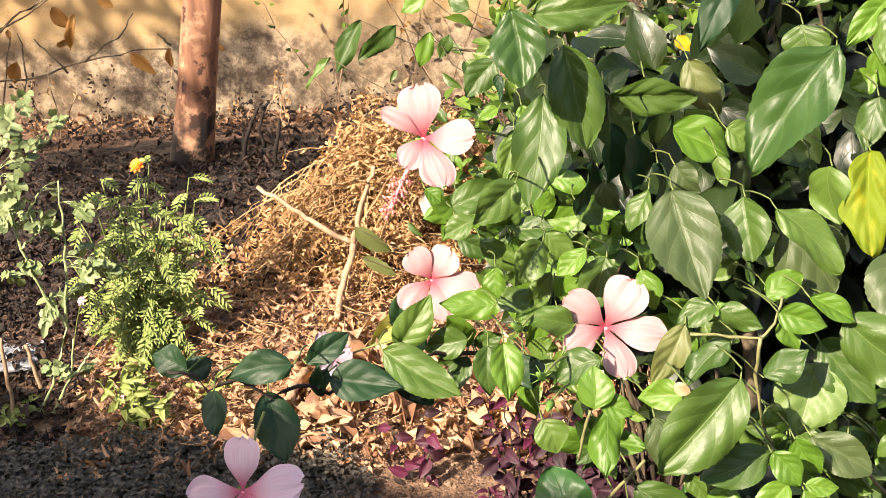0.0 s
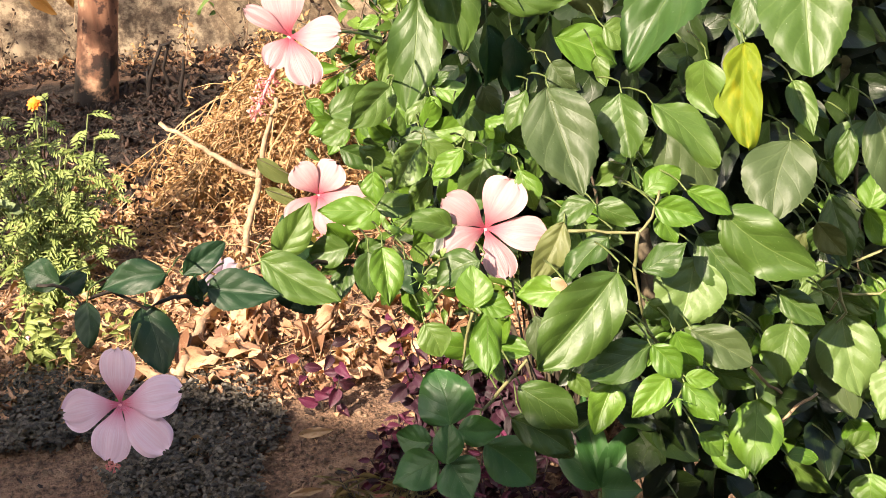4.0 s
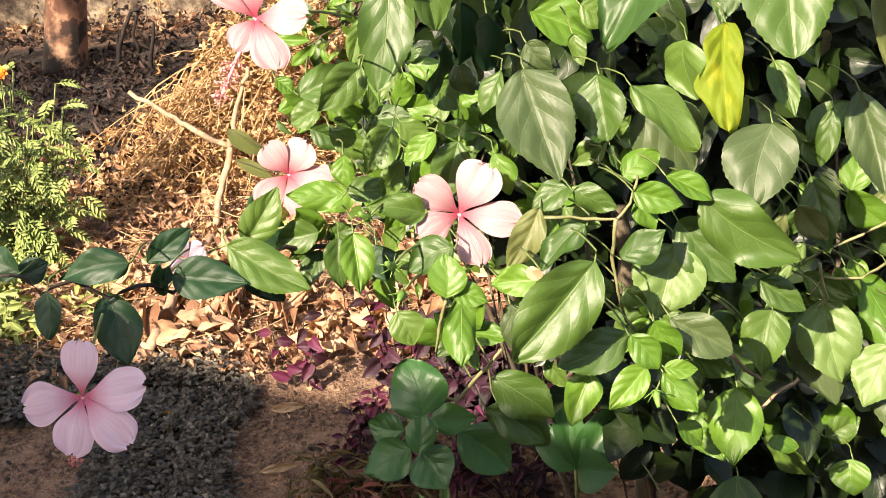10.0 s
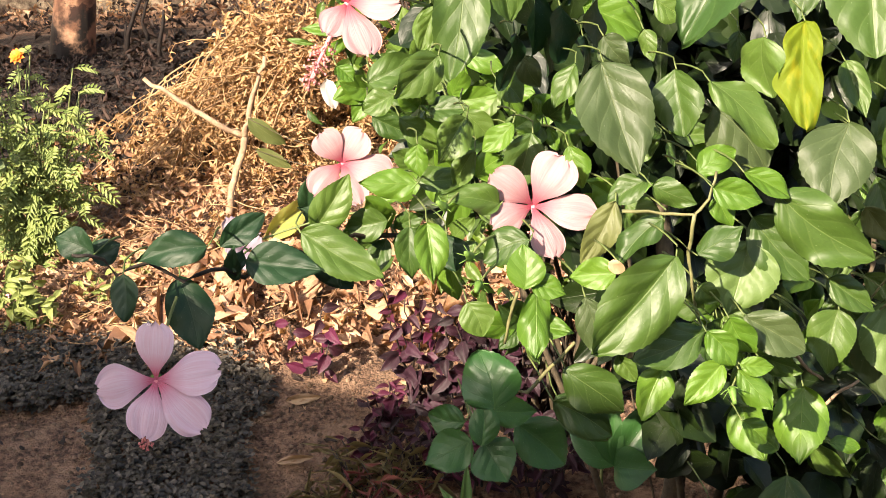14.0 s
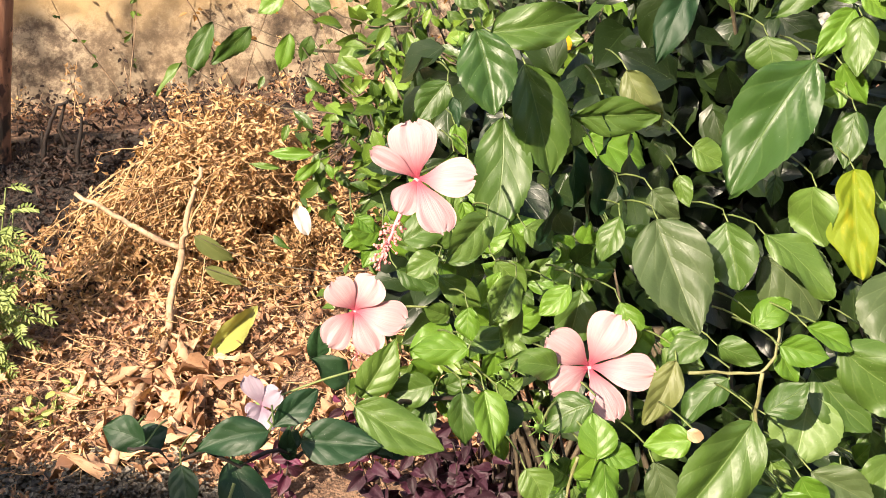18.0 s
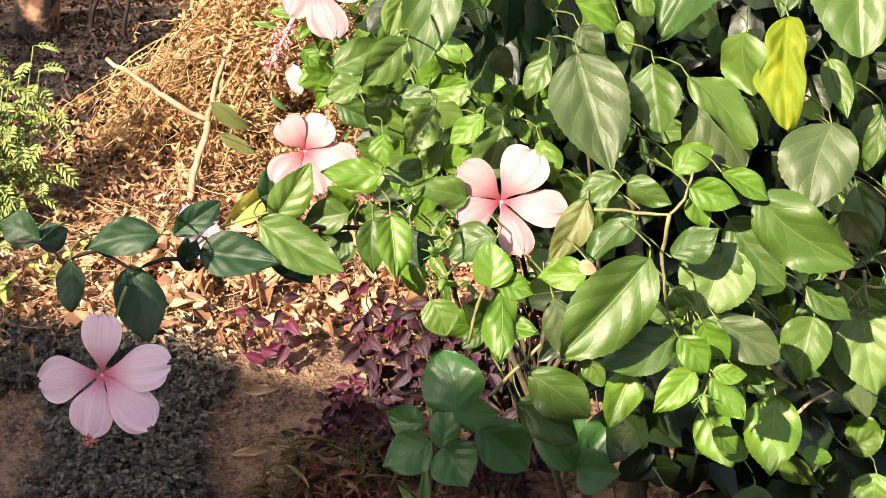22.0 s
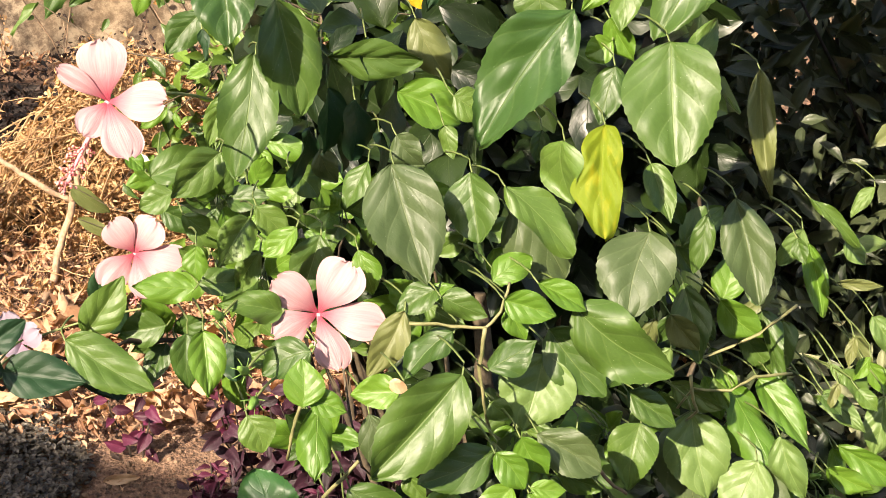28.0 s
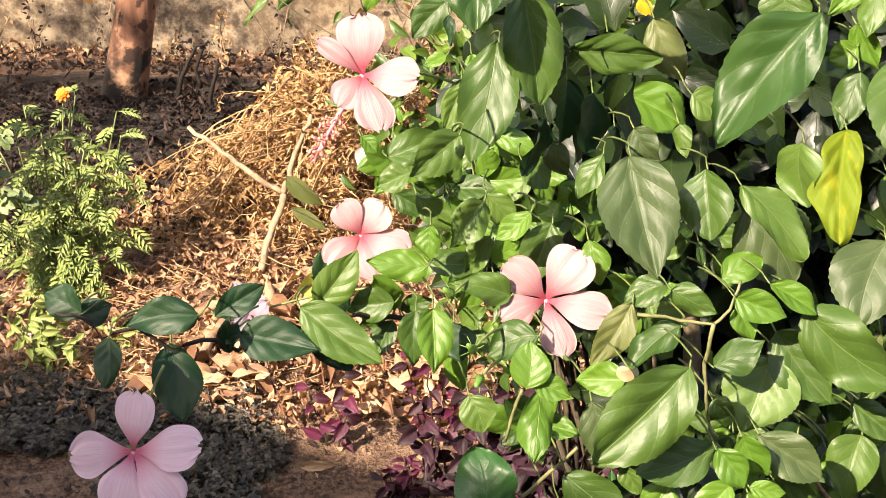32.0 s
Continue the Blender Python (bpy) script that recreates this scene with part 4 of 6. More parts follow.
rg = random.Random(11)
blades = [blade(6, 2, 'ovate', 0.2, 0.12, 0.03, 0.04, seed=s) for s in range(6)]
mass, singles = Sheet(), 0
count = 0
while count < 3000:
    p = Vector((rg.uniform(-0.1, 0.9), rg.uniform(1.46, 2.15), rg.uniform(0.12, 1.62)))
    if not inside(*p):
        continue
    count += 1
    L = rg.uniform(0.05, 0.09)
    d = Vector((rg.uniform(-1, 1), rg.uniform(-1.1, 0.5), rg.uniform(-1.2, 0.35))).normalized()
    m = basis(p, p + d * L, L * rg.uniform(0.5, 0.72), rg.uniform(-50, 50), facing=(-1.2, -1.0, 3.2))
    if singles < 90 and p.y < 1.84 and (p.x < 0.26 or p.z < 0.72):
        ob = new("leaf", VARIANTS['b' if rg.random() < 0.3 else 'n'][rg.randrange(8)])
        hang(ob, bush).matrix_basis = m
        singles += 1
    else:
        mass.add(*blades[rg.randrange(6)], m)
ob = hang(new("inner_leaves", mass.mesh("inner_leaves", LEAF_MASS_SHADED)), bush)
ob["kind"] = "stuff"


# ---- hibiscus flowers ----
def petal_mat(name, pale, mid, deep, throat, trans=0.3):
    m, nt, b = material(name)
    uv = nt.nodes.new("ShaderNodeUVMap")
    sep = nt.nodes.new("ShaderNodeSeparateXYZ")
    nt.links.new(uv.outputs[0], sep.inputs[0])
    v = sep.outputs[1]
    col = ramp(nt, v, (0.0, throat), (0.13, deep), (0.28, mid), (0.52, pale), (1.0, pale))
    # fine ribs fanning from the throat
    st = nt.nodes.new("ShaderNodeTexNoise")
    st.inputs["Scale"].default_value = 1.0
    comb = nt.nodes.new("ShaderNodeCombineXYZ")
    nt.links.new(maths(nt, 'MULTIPLY', sep.outputs[0], 34.0), comb.inputs[0])
    nt.links.new(maths(nt, 'MULTIPLY', v, 2.0), comb.inputs[1])
    nt.links.new(comb.outputs[0], st.inputs["Vector"])
    rib = ramp(nt, st.outputs[0], (0.42, (0, 0, 0)), (0.66, (1, 1, 1)))
    col = mixc(nt, maths(nt, 'MULTIPLY', rib, maths(nt, 'SUBTRACT', 0.75, maths(nt, 'MULTIPLY', v, 0.55))), col, mid)
    nt.links.new(col, b.inputs["Base Color"])
    b.inputs["Roughness"].default_value = 0.55
    bump(nt, b, st.outputs[0], 0.3, 0.002)
    tr = nt.nodes.new("ShaderNodeBsdfTranslucent")
    nt.links.new(col, tr.inputs[0])
    mx = node(nt, "ShaderNodeMixShader", Fac=trans)
    nt.links.new(b.outputs[0], mx.inputs[1])
    nt.links.new(tr.outputs[0], mx.inputs[2])
    nt.links.new(mx.outputs[0], nt.nodes["Material Output"].inputs[0])
    return m


PINK = petal_mat("pink_petal", (0.50, 0.32, 0.335), (0.48, 0.19, 0.22), (0.46, 0.065, 0.11), (0.34, 0.02, 0.06))
# Brighter copy of the pink petal, lifting the low flower in the shade.
LIFTED_PINK = petal_mat("lifted_pink_petal", (0.80, 0.62, 0.74), (0.68, 0.36, 0.48), (0.56, 0.09, 0.17), (0.36, 0.02, 0.08))
# Greyer petal copy: the half-hidden flower's shade is put into its colour.
PALE = petal_mat("pale_petal", (0.36, 0.30, 0.37), (0.34, 0.25, 0.32), (0.5, 0.3, 0.4), (0.4, 0.2, 0.3))
COLUMN = rough_mat("stamen_column", (0.72, 0.26, 0.30), (0.80, 0.36, 0.38), 90, 0.6, 0.001)
ANTHER = rough_mat("anther", (0.62, 0.16, 0.18), (0.78, 0.38, 0.32), 200, 0.8, 0.001)
CALYX = rough_mat("calyx_green", (0.10, 0.20, 0.03), (0.16, 0.28, 0.05), 90, 0.6, 0.001)
PETALS = [card("petal", petal_blade(22, 14, 40 + q), PINK) for q in range(5)]
PALE_PETALS = [card("petal", petal_blade(12, 7, 60 + q, 0.08), PALE) for q in range(2)]
LIFTED_PETALS = [card("petal", petal_blade(22, 14, 50 + q), LIFTED_PINK) for q in range(5)]
petal_no = 0


SHIFT = {"mid": Vector((0.002, 0, 0.003)), "low": Vector((0.0015, 0, 0.0035)), "small": Vector((0.0045, 0, -0.0073)), "up": Vector((0.002, 0, 0.0045)), "pale": Vector((0, 0, 0))}


def hibiscus(name, c):
    words = {"mid": "pink hibiscus flower in full sun with a deep pink throat", "low": "pink hibiscus flower in the shade at a branch's end, its petal colour brightened",
             "small": "pale pink hibiscus flower partly behind leaves", "up": "pink hibiscus flower with swept petals and a hanging stamen column",
             "pale": "pale hibiscus flower behind a dark branch, its shade put into the petal colour"}
    fl = thing("hibiscus_flower", words[name], "flower", Vector(c) + SHIFT[name], group="hibiscus flowers on the bush")
    fl["pale"], fl["brightened"] = name == "pale", name == "low"
    fl["breadth"] = {"mid": 1.05, "low": 1.10, "small": 1.05, "up": 1.05, "pale": 1.2}[name]
    fl["shift"] = SHIFT[name]
    return fl


def petal(fl, tip, width):
    global petal_no
    petal_no += 1
    c = Vector(fl.location)
    ob = new("petal", (PALE_PETALS if fl["pale"] else LIFTED_PETALS if fl["brightened"] else PETALS)[petal_no % (2 if fl["pale"] else 5)])
    tip = Vector(tip) + Vector(fl["shift"])
    m = basis(c, c.lerp(tip, 0.98), width * fl["breadth"], 0, facing=c + (GLARE_SIDE + Vector((0.1, -0.9, 0.5))))
    hang(ob, fl).matrix_basis = m
    return ob


fl = hibiscus('mid', (0.098, 1.240, 1.129))
petal(fl, (0.125, 1.241, 1.175), 0.041)
petal(fl, (0.150, 1.215, 1.129), 0.032)
petal(fl, (0.111, 1.199, 1.098), 0.028)
petal(fl, (0.060, 1.215, 1.123), 0.028)
petal(fl, (0.063, 1.238, 1.165), 0.031)
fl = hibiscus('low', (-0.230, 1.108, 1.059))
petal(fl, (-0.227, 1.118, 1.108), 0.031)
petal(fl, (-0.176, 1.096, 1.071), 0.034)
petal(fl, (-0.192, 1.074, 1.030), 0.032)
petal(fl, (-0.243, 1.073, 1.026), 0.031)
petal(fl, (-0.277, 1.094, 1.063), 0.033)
fl = hibiscus('small', (-0.075, 1.605, 1.014))
petal(fl, (-0.098, 1.603, 1.052), 0.034)
petal(fl, (-0.050, 1.602, 1.052), 0.038)
petal(fl, (-0.023, 1.577, 1.008), 0.038)
petal(fl, (-0.059, 1.564, 0.982), 0.032)
petal(fl, (-0.110, 1.572, 0.994), 0.034)
fl = hibiscus('up', (-0.053, 1.168, 1.353))
petal(fl, (-0.057, 1.172, 1.398), 0.035)
petal(fl, (-0.013, 1.146, 1.360), 0.030)
petal(fl, (-0.040, 1.132, 1.324), 0.027)
petal(fl, (-0.071, 1.143, 1.339), 0.021)
petal(fl, (-0.086, 1.167, 1.381), 0.014)
fl = hibiscus('pale', (-0.181, 1.495, 0.968))
petal(fl, (-0.192, 1.493, 1.006), 0.019)
petal(fl, (-0.162, 1.481, 0.991), 0.023)
petal(fl, (-0.177, 1.466, 0.957), 0.021)
petal(fl, (-0.196, 1.475, 0.971), 0.017)


def stamen_column(fl, way, length, n=26):
    c, rg = Vector(fl.location), random.Random(5)
    way = Vector(way).normalized()
    pts = [c + way * length * q / 6 + Vector((0, 0, -0.10 * length * (q / 6) ** 2)) for q in range(7)]
    bm = bmesh.new()
    tube(bm, pts, 0.0024, 0.0012, 6)
    col = hang(part("stamen_column", bm, COLUMN), fl)
    bm = bmesh.new()
    for i in range(n):
        p = pts[3].lerp(pts[6], rg.random())
        d = (way.orthogonal().normalized() * rg.uniform(-1, 1) + way.cross(way.orthogonal()).normalized() * rg.uniform(-1, 1) + way * 0.4).normalized()
        q = p + d * rg.uniform(0.005, 0.010)
        tube(bm, [p, q], 0.0003, 0.0003, 3)
        bmesh.ops.create_icosphere(bm, subdivisions=1, radius=0.0013, matrix=Matrix.Translation(q))
    for i in range(5):
        d = Vector((rg.uniform(-1, 1), rg.uniform(-1, 1), rg.uniform(-1, 1))) * 0.6 + way
        tube(bm, [pts[6], pts[6] + d.normalized() * 0.008], 0.0004, 0.0007, 4)
    tuft = part("stamen_tuft", bm, ANTHER, col)
    tuft["kind"] = "stuff"


def calyx(fl, stem_to):
    c = Vector(fl.location)
    back = (c - Vector((0, 0.03, 1.79))).normalized()
    bm = bmesh.new()
    tube(bm, [c + back * 0.004, c + back * 0.016, c + back * 0.024], 0.006, 0.004, 8)
    hang(part("calyx", bm, CALYX), fl)
    bm = bmesh.new()
    tube(bm, bend(c + back * 0.022, stem_to, -0.006, 6), 0.0012, 0.0014, 6)
    hang(part("stalk", bm, STEM), fl)


flowers = [o for o in scene.objects if o.name.startswith("hibiscus_flower")]
FL = dict(zip(("mid", "low", "small", "up", "pale"), flowers))
stamen_column(FL["up"], (-0.55, -0.35, -0.80), 0.062, 70)
stamen_column(FL["low"], (-0.24, -0.22, -0.92), 0.052, 60)
stamen_column(FL["small"], (-0.05, -0.35, -0.90), 0.045)
stamen_column(FL["mid"], (0.10, -0.5, -0.8), 0.030, 12)
calyx(FL["mid"], (0.12, 1.34, 1.06))
calyx(FL["low"], (-0.21, 1.16, 1.11))
calyx(FL["small"], (0.06, 1.62, 0.98))
calyx(FL["up"], (0.02, 1.33, 1.29))
calyx(FL["pale"], (-0.04, 1.50, 1.00))


# ---- the small-leaved shrub behind ----
def scatter_leaves(sheet, rg, n, place, L, ratio, specs, lean=(0, -0.2, -0.3), spread=1.0, facing=(-1.2, -1.0, 3.2), singles=0, cards=(), parent=None):
    """Strews n leaves: the first of them single parts of parent, the rest joined in sheet."""
    for i in range(n):
        p = place(rg)
        d = (Vector((rg.uniform(-1, 1), rg.uniform(-1, 1), rg.uniform(-1, 1))) * spread + Vector(lean)).normalized()
        ln = rg.uniform(*L)
        m = basis(p, p + d * ln, ln * rg.uniform(*ratio), rg.uniform(-40, 40), facing)
        if i < singles:
            hang(new("leaf", cards[i % len(cards)]), parent).matrix_basis = m
        else:
            sheet.add(*specs[rg.randrange(len(specs))], m)


shrub = thing("shrub", "loose shrub with small bright green leaves behind the hibiscus", "bush", (0.30, 2.45, 0.0))
S_LEAF = [card("leaf", blade(16, 4, 'ovate', 0.10, 0.15, 0.05, 0.03, seed=80 + q, belly=0.48, point=1.0, pillow=0.012), LEAF['b']) for q in range(3)]
S_OLIVE = [card("leaf", blade(8, 3, 'ovate', 0.1, 0.15, 0.03, 0.02, seed=95 + q), LEAF['o']) for q in range(3)]
S_DARK = [card("leaf", blade(16, 4, 'ovate', 0.10, 0.15, 0.05, 0.03, seed=90 + q, belly=0.48, point=1.0, pillow=0.012), LEAF['n']) for q in range(3)]


loose = []


def shrub_leaf(bx, by, bz, tx, ty, tz, width, roll, kind):
    global leaf_no
    leaf_no += 1
    ob = new("leaf", {'b': S_LEAF, 'o': S_OLIVE}.get(kind, S_DARK)[leaf_no % 3])
    m = basis((bx, by, bz), (tx, ty, tz), width * 0.8, roll + 25 * math.sin(leaf_no * 2.4))
    hang(ob, shrub).matrix_basis = m
    loose.append((ob, Vector((bx, by, bz))))


shrub_leaf(-0.061, 2.355, 0.869, -0.132, 2.360, 0.877, 0.026, 0, 'b')
shrub_leaf(-0.054, 2.323, 0.873, -0.096, 2.308, 0.845, 0.026, 0, 'b')
shrub_leaf(-0.043, 2.320, 0.868, -0.038, 2.307, 0.845, 0.016, 0, 'b')
shrub_leaf(-0.076, 2.272, 0.820, -0.098, 2.264, 0.804, 0.017, 0, 'b')
shrub_leaf(-0.113, 2.393, 0.834, -0.161, 2.400, 0.844, 0.013, 0, 'n')
shrub_leaf(-0.194, 2.551, 1.029, -0.246, 2.521, 0.950, 0.047, 0, 'n')
shrub_leaf(-0.135, 2.543, 1.020, -0.199, 2.523, 0.963, 0.049, 0, 'n')
shrub_leaf(-0.249, 2.531, 0.972, -0.301, 2.517, 0.932, 0.024, 30, 'e')
shrub_leaf(-0.076, 2.485, 1.022, -0.098, 2.464, 0.968, 0.038, 0, 'b')
shrub_leaf(-0.044, 2.481, 1.017, -0.061, 2.467, 0.980, 0.032, 0, 'n')
shrub_leaf(0.027, 2.473, 1.009, -0.013, 2.452, 0.954, 0.034, 0, 'n')
shrub_leaf(-0.114, 2.516, 1.088, -0.158, 2.526, 1.105, 0.036, 0, 'b')
shrub_leaf(-0.079, 2.510, 1.079, -0.124, 2.503, 1.055, 0.039, 0, 'b')
shrub_leaf(-0.009, 2.494, 1.054, -0.044, 2.504, 1.071, 0.036, 0, 'n')
shrub_leaf(0.298, 2.511, 1.141, 0.261, 2.499, 1.109, 0.054, 0, 'b')
shrub_leaf(0.261, 2.499, 1.109, 0.299, 2.476, 1.059, 0.049, 0, 'b')
shrub_leaf(0.219, 2.349, 1.004, 0.183, 2.334, 0.965, 0.036, 0, 'b')
shrub_leaf(0.227, 2.348, 1.004, 0.249, 2.350, 1.011, 0.034, 0, 'b')
shrub_leaf(0.226, 2.338, 0.980, 0.199, 2.323, 0.941, 0.036, 0, 'b')
shrub_leaf(0.150, 2.350, 0.997, 0.170, 2.339, 0.973, 0.043, 0, 'n')
shrub_leaf(0.300, 2.383, 1.097, 0.360, 2.382, 1.105, 0.029, 0, 'b')
shrub_leaf(0.353, 2.396, 1.136, 0.403, 2.386, 1.120, 0.034, 0, 'n')
shrub_leaf(0.402, 2.369, 1.081, 0.434, 2.350, 1.041, 0.043, 0, 'b')
shrub_leaf(0.180, 2.388, 1.091, 0.147, 2.411, 1.139, 0.051, 0, 'n')
shrub_leaf(0.130, 2.406, 1.123, 0.189, 2.394, 1.107, 0.034, 0, 'b')
shrub_leaf(0.246, 2.149, 1.051, 0.300, 2.136, 1.028, 0.047, 0, 'n')
shrub_leaf(0.283, 2.250, 1.037, 0.234, 2.250, 1.030, 0.033, 0, 'b')
shrub_leaf(0.396, 2.073, 0.897, 0.374, 2.087, 0.926, 0.036, 0, 'n')
shrub_leaf(-0.275, 2.960, 0.455, -0.205, 2.950, 0.390, 0.050, 0, 'o')
shrub_leaf(-0.262, 2.900, 0.412, -0.190, 2.890, 0.372, 0.034, 0, 'o')
rg = random.Random(21)
small_blades = [blade(4, 2, 'ovate', 0.25, 0.15, 0.03, seed=s) for s in range(5)]
tops = []
for i in range(34):
    tip = Vector((rg.uniform(0.02, 0.78), rg.uniform(2.3, 2.65), rg.uniform(0.80, 1.14)))
    tops.append(tip)
    bm = bmesh.new()
    tube(bm, bend((0.30 + rg.uniform(-0.08, 0.08), 2.45 + rg.uniform(-0.06, 0.06), 0.0), tip, rg.uniform(-0.06, 0.02), 7, 0.012, rg), 0.006, 0.0016, 5)
    hang(part("branch", bm, WOOD_STEM if i % 3 else DARK_STEM), shrub)


for ob, b in loose:
    goal = min((Vector((0.30, 2.45, 0.0)).lerp(t, q) for t in tops for q in (0.6, 0.8, 1.0)), key=lambda p: (p - b).length + 0.4 * max(0, p.z - b.z))
    bm = bmesh.new()
    tube(bm, bend(b, goal, 0.1 * (goal - b).length, 6, 0.004, rg), 0.0008, 0.0016, 5)
    part("petiole", bm, WOOD_STEM, ob).matrix_parent_inverse = ob.matrix_basis.inverted()


def on_shrub(rg):
    t = tops[rg.randrange(len(tops))]
    p = Vector((0.30, 2.45, 0.0)).lerp(t, rg.uniform(0.45, 1.02))
    return p + Vector((rg.gauss(0, 0.07), rg.gauss(0, 0.07), rg.gauss(0, 0.05)))


mass = Sheet()
scatter_leaves(mass, rg, 3400, on_shrub, (0.022, 0.056), (0.36, 0.52), small_blades, singles=260, cards=[card("leaf", b, SHRUB_LEAF) for b in small_blades], parent=shrub)
o = hang(new("small_leaves", mass.mesh("small_leaves", SHRUB_LEAF)), shrub)
o["kind"] = "stuff"


# ---- the shrub with shade-darkened leaves and the pale stalk beyond the bush ----
shaded_shrub = thing("shaded_shrub", "dense shrub with narrow leaves beyond the hibiscus, shade put into the leaf colour", "bush", (1.25, 2.65, 0.0))
rg = random.Random(31)
lance = [blade(5, 2, 'lance', 0.25, 0.18, 0.03, seed=s) for s in range(5)]
tops = []
for i in range(26):
    tip = Vector((rg.uniform(0.62, 2.0), rg.uniform(2.2, 2.9), rg.uniform(0.3, 1.6)))
    tops.append(tip)
    bm = bmesh.new()
    tube(bm, bend((1.25 + rg.uniform(-0.15, 0.25), 2.65 + rg.uniform(-0.1, 0.15), 0.0), tip, rg.uniform(-0.08, 0.02), 7, 0.015, rg), 0.009, 0.002, 5)
    hang(part("branch", bm, DARK_STEM), shaded_shrub)


def on_dark(rg):
    t = tops[rg.randrange(len(tops))]
    p = Vector((1.25, 2.65, 0.0)).lerp(t, rg.uniform(0.1, 1.03))
    return p + Vector((rg.gauss(0, 0.12), rg.gauss(0, 0.10), rg.gauss(0, 0.10)))


mass = Sheet()
scatter_leaves(mass, rg, 9500, on_dark, (0.035, 0.08), (0.26, 0.45), lance, lean=(0, -0.1, -0.2), singles=280, cards=[card("leaf", b, SHADED_SHRUB_LEAF) for b in lance], parent=shaded_shrub)
o = hang(new("narrow_leaves", mass.mesh("narrow_leaves", SHADED_SHRUB_LEAF)), shaded_shrub)
o["kind"] = "stuff"

back_shrub = thing("shaded_shrub", "leafy shrub between the bush and the wall, shade put into its leaf colour", "bush", (0.72, 2.9, 0.0))
# Near-black leaves: the shade behind the bush is put into their colour.
BACK_LEAF_SHADED = leaf_mat("back_shrub_leaf_shaded", (0.008, 0.018, 0.006), (0.055, 0.085, 0.028), (0.08, 0.11, 0.05), per_island=True, gloss=0.45)
tops = []
for i in range(30):
    tip = Vector((rg.uniform(0.27, 1.10), rg.uniform(2.58, 3.10), rg.uniform(0.40, 1.30)))
    tops.append(tip)
    bm = bmesh.new()
    tube(bm, bend((0.72 + rg.uniform(-0.1, 0.1), 2.9 + rg.uniform(-0.1, 0.1), 0.0), tip, rg.uniform(-0.08, 0.02), 7, 0.012, rg), 0.007, 0.002, 5)
    hang(part("branch", bm, DARK_STEM), back_shrub)


def on_back(rg):
    t = tops[rg.randrange(len(tops))]
    p = Vector((0.72, 2.9, 0.0)).lerp(t, rg.uniform(0.3, 1.03))
    return p + Vector((rg.gauss(0, 0.07), rg.gauss(0, 0.07), rg.gauss(0, 0.06)))


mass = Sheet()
scatter_leaves(mass, rg, 6000, on_back, (0.03, 0.07), (0.36, 0.55), small_blades, lean=(0, -0.1, -0.25), singles=200, cards=[card("leaf", b, BACK_LEAF_SHADED) for b in small_blades], parent=back_shrub)
o = hang(new("inner_leaves", mass.mesh("back_leaves", BACK_LEAF_SHADED)), back_shrub)
o["kind"] = "stuff"

stalk = thing("tall_weed", "tall weed with a straight pale green stalk", "plant", (1.165, 2.0, 0.0))
bm = bmesh.new()
tube(bm, bend((1.165, 2.0, 0.0), (0.955, 2.0, 1.08), 0.0, 8, 0.003), 0.0085, 0.006, 8)
hang(part("stem", bm, STALK), stalk)
for q in range(14):
    z = 0.15 + 0.066 * q
    x = 1.165 - 0.194 * z
    a = q * 2.4
    b = Vector((x, 2.0, z))
    d = Vector((math.cos(a), math.sin(a) * 0.6 - 0.2, 0.25)).normalized()
    bm = bmesh.new()
    tube(bm, [b, b + d * 0.03, b + d * 0.05 + Vector((0, 0, 0.004))], 0.0018, 0.0012, 5)
    side = hang(part("leaf_stalk", bm, STALK), stalk)
    s = Sheet()
    s.add(*blade(7, 3, 'lance', 0.2, 0.2, 0.03, 0.04, seed=q), basis(b + d * 0.05, b + d * rg.uniform(0.10, 0.14) + Vector((0, 0, -0.03)), 0.028, rg.uniform(-30, 30), facing=(-1, -1, 3)))
    hang(new("leaf", s.mesh("leaf", LEAF['p' if q % 2 else 'o'])), stalk)

# ---- the tree at the wall ----
def bark():
    m, nt, b = material("smooth_brown_bark")
    tc = nt.nodes.new("ShaderNodeTexCoord")
    sep = nt.nodes.new("ShaderNodeSeparateXYZ")
    nt.links.new(tc.outputs["Object"], sep.inputs[0])
    big = noise_tex(nt, 7, 5)
    mp = nt.nodes.new("ShaderNodeMapping")
    mp.inputs["Scale"].default_value = (30, 30, 6)
    nt.links.new(tc.outputs["Object"], mp.inputs[0])
    st = node(nt, "ShaderNodeTexNoise", Scale=1.0, Detail=6)
    nt.links.new(mp.outputs[0], st.inputs["Vector"])
    col = ramp(nt, st.outputs[0], (0.3, (0.12, 0.050, 0.028)), (0.7, (0.34, 0.17, 0.10)))
    # Pale mottling, with sunlit patches of the trunk put into the bark colour.
    col = mixc(nt, ramp(nt, big, (0.5, (0, 0, 0)), (0.60, (1, 1, 1))), col, (0.56, 0.33, 0.20))
    spots = noise_tex(nt, 16, 4)
    col = mixc(nt, ramp(nt, spots, (0.56, (0, 0, 0)), (0.62, (1, 1, 1))), col, (0.050, 0.020, 0.013))
    edge = maths(nt, 'ADD', sep.outputs[2], maths(nt, 'MULTIPLY', maths(nt, 'SUBTRACT', big, 0.5), 0.5))
    char = maths(nt, 'MULTIPLY', ramp(nt, edge, (0.10, (1, 1, 1)), (0.20, (0, 0, 0))), ramp(nt, noise_tex(nt, 11, 5), (0.40, (0.1, 0.1, 0.1)), (0.50, (1, 1, 1))))
    col = mixc(nt, char, col, (0.012, 0.008, 0.006))
    nt.links.new(col, b.inputs["Base Color"])
    b.inputs["Roughness"].default_value = 0.75
    bump(nt, b, st.outputs[0], 0.6, 0.01)
    return m


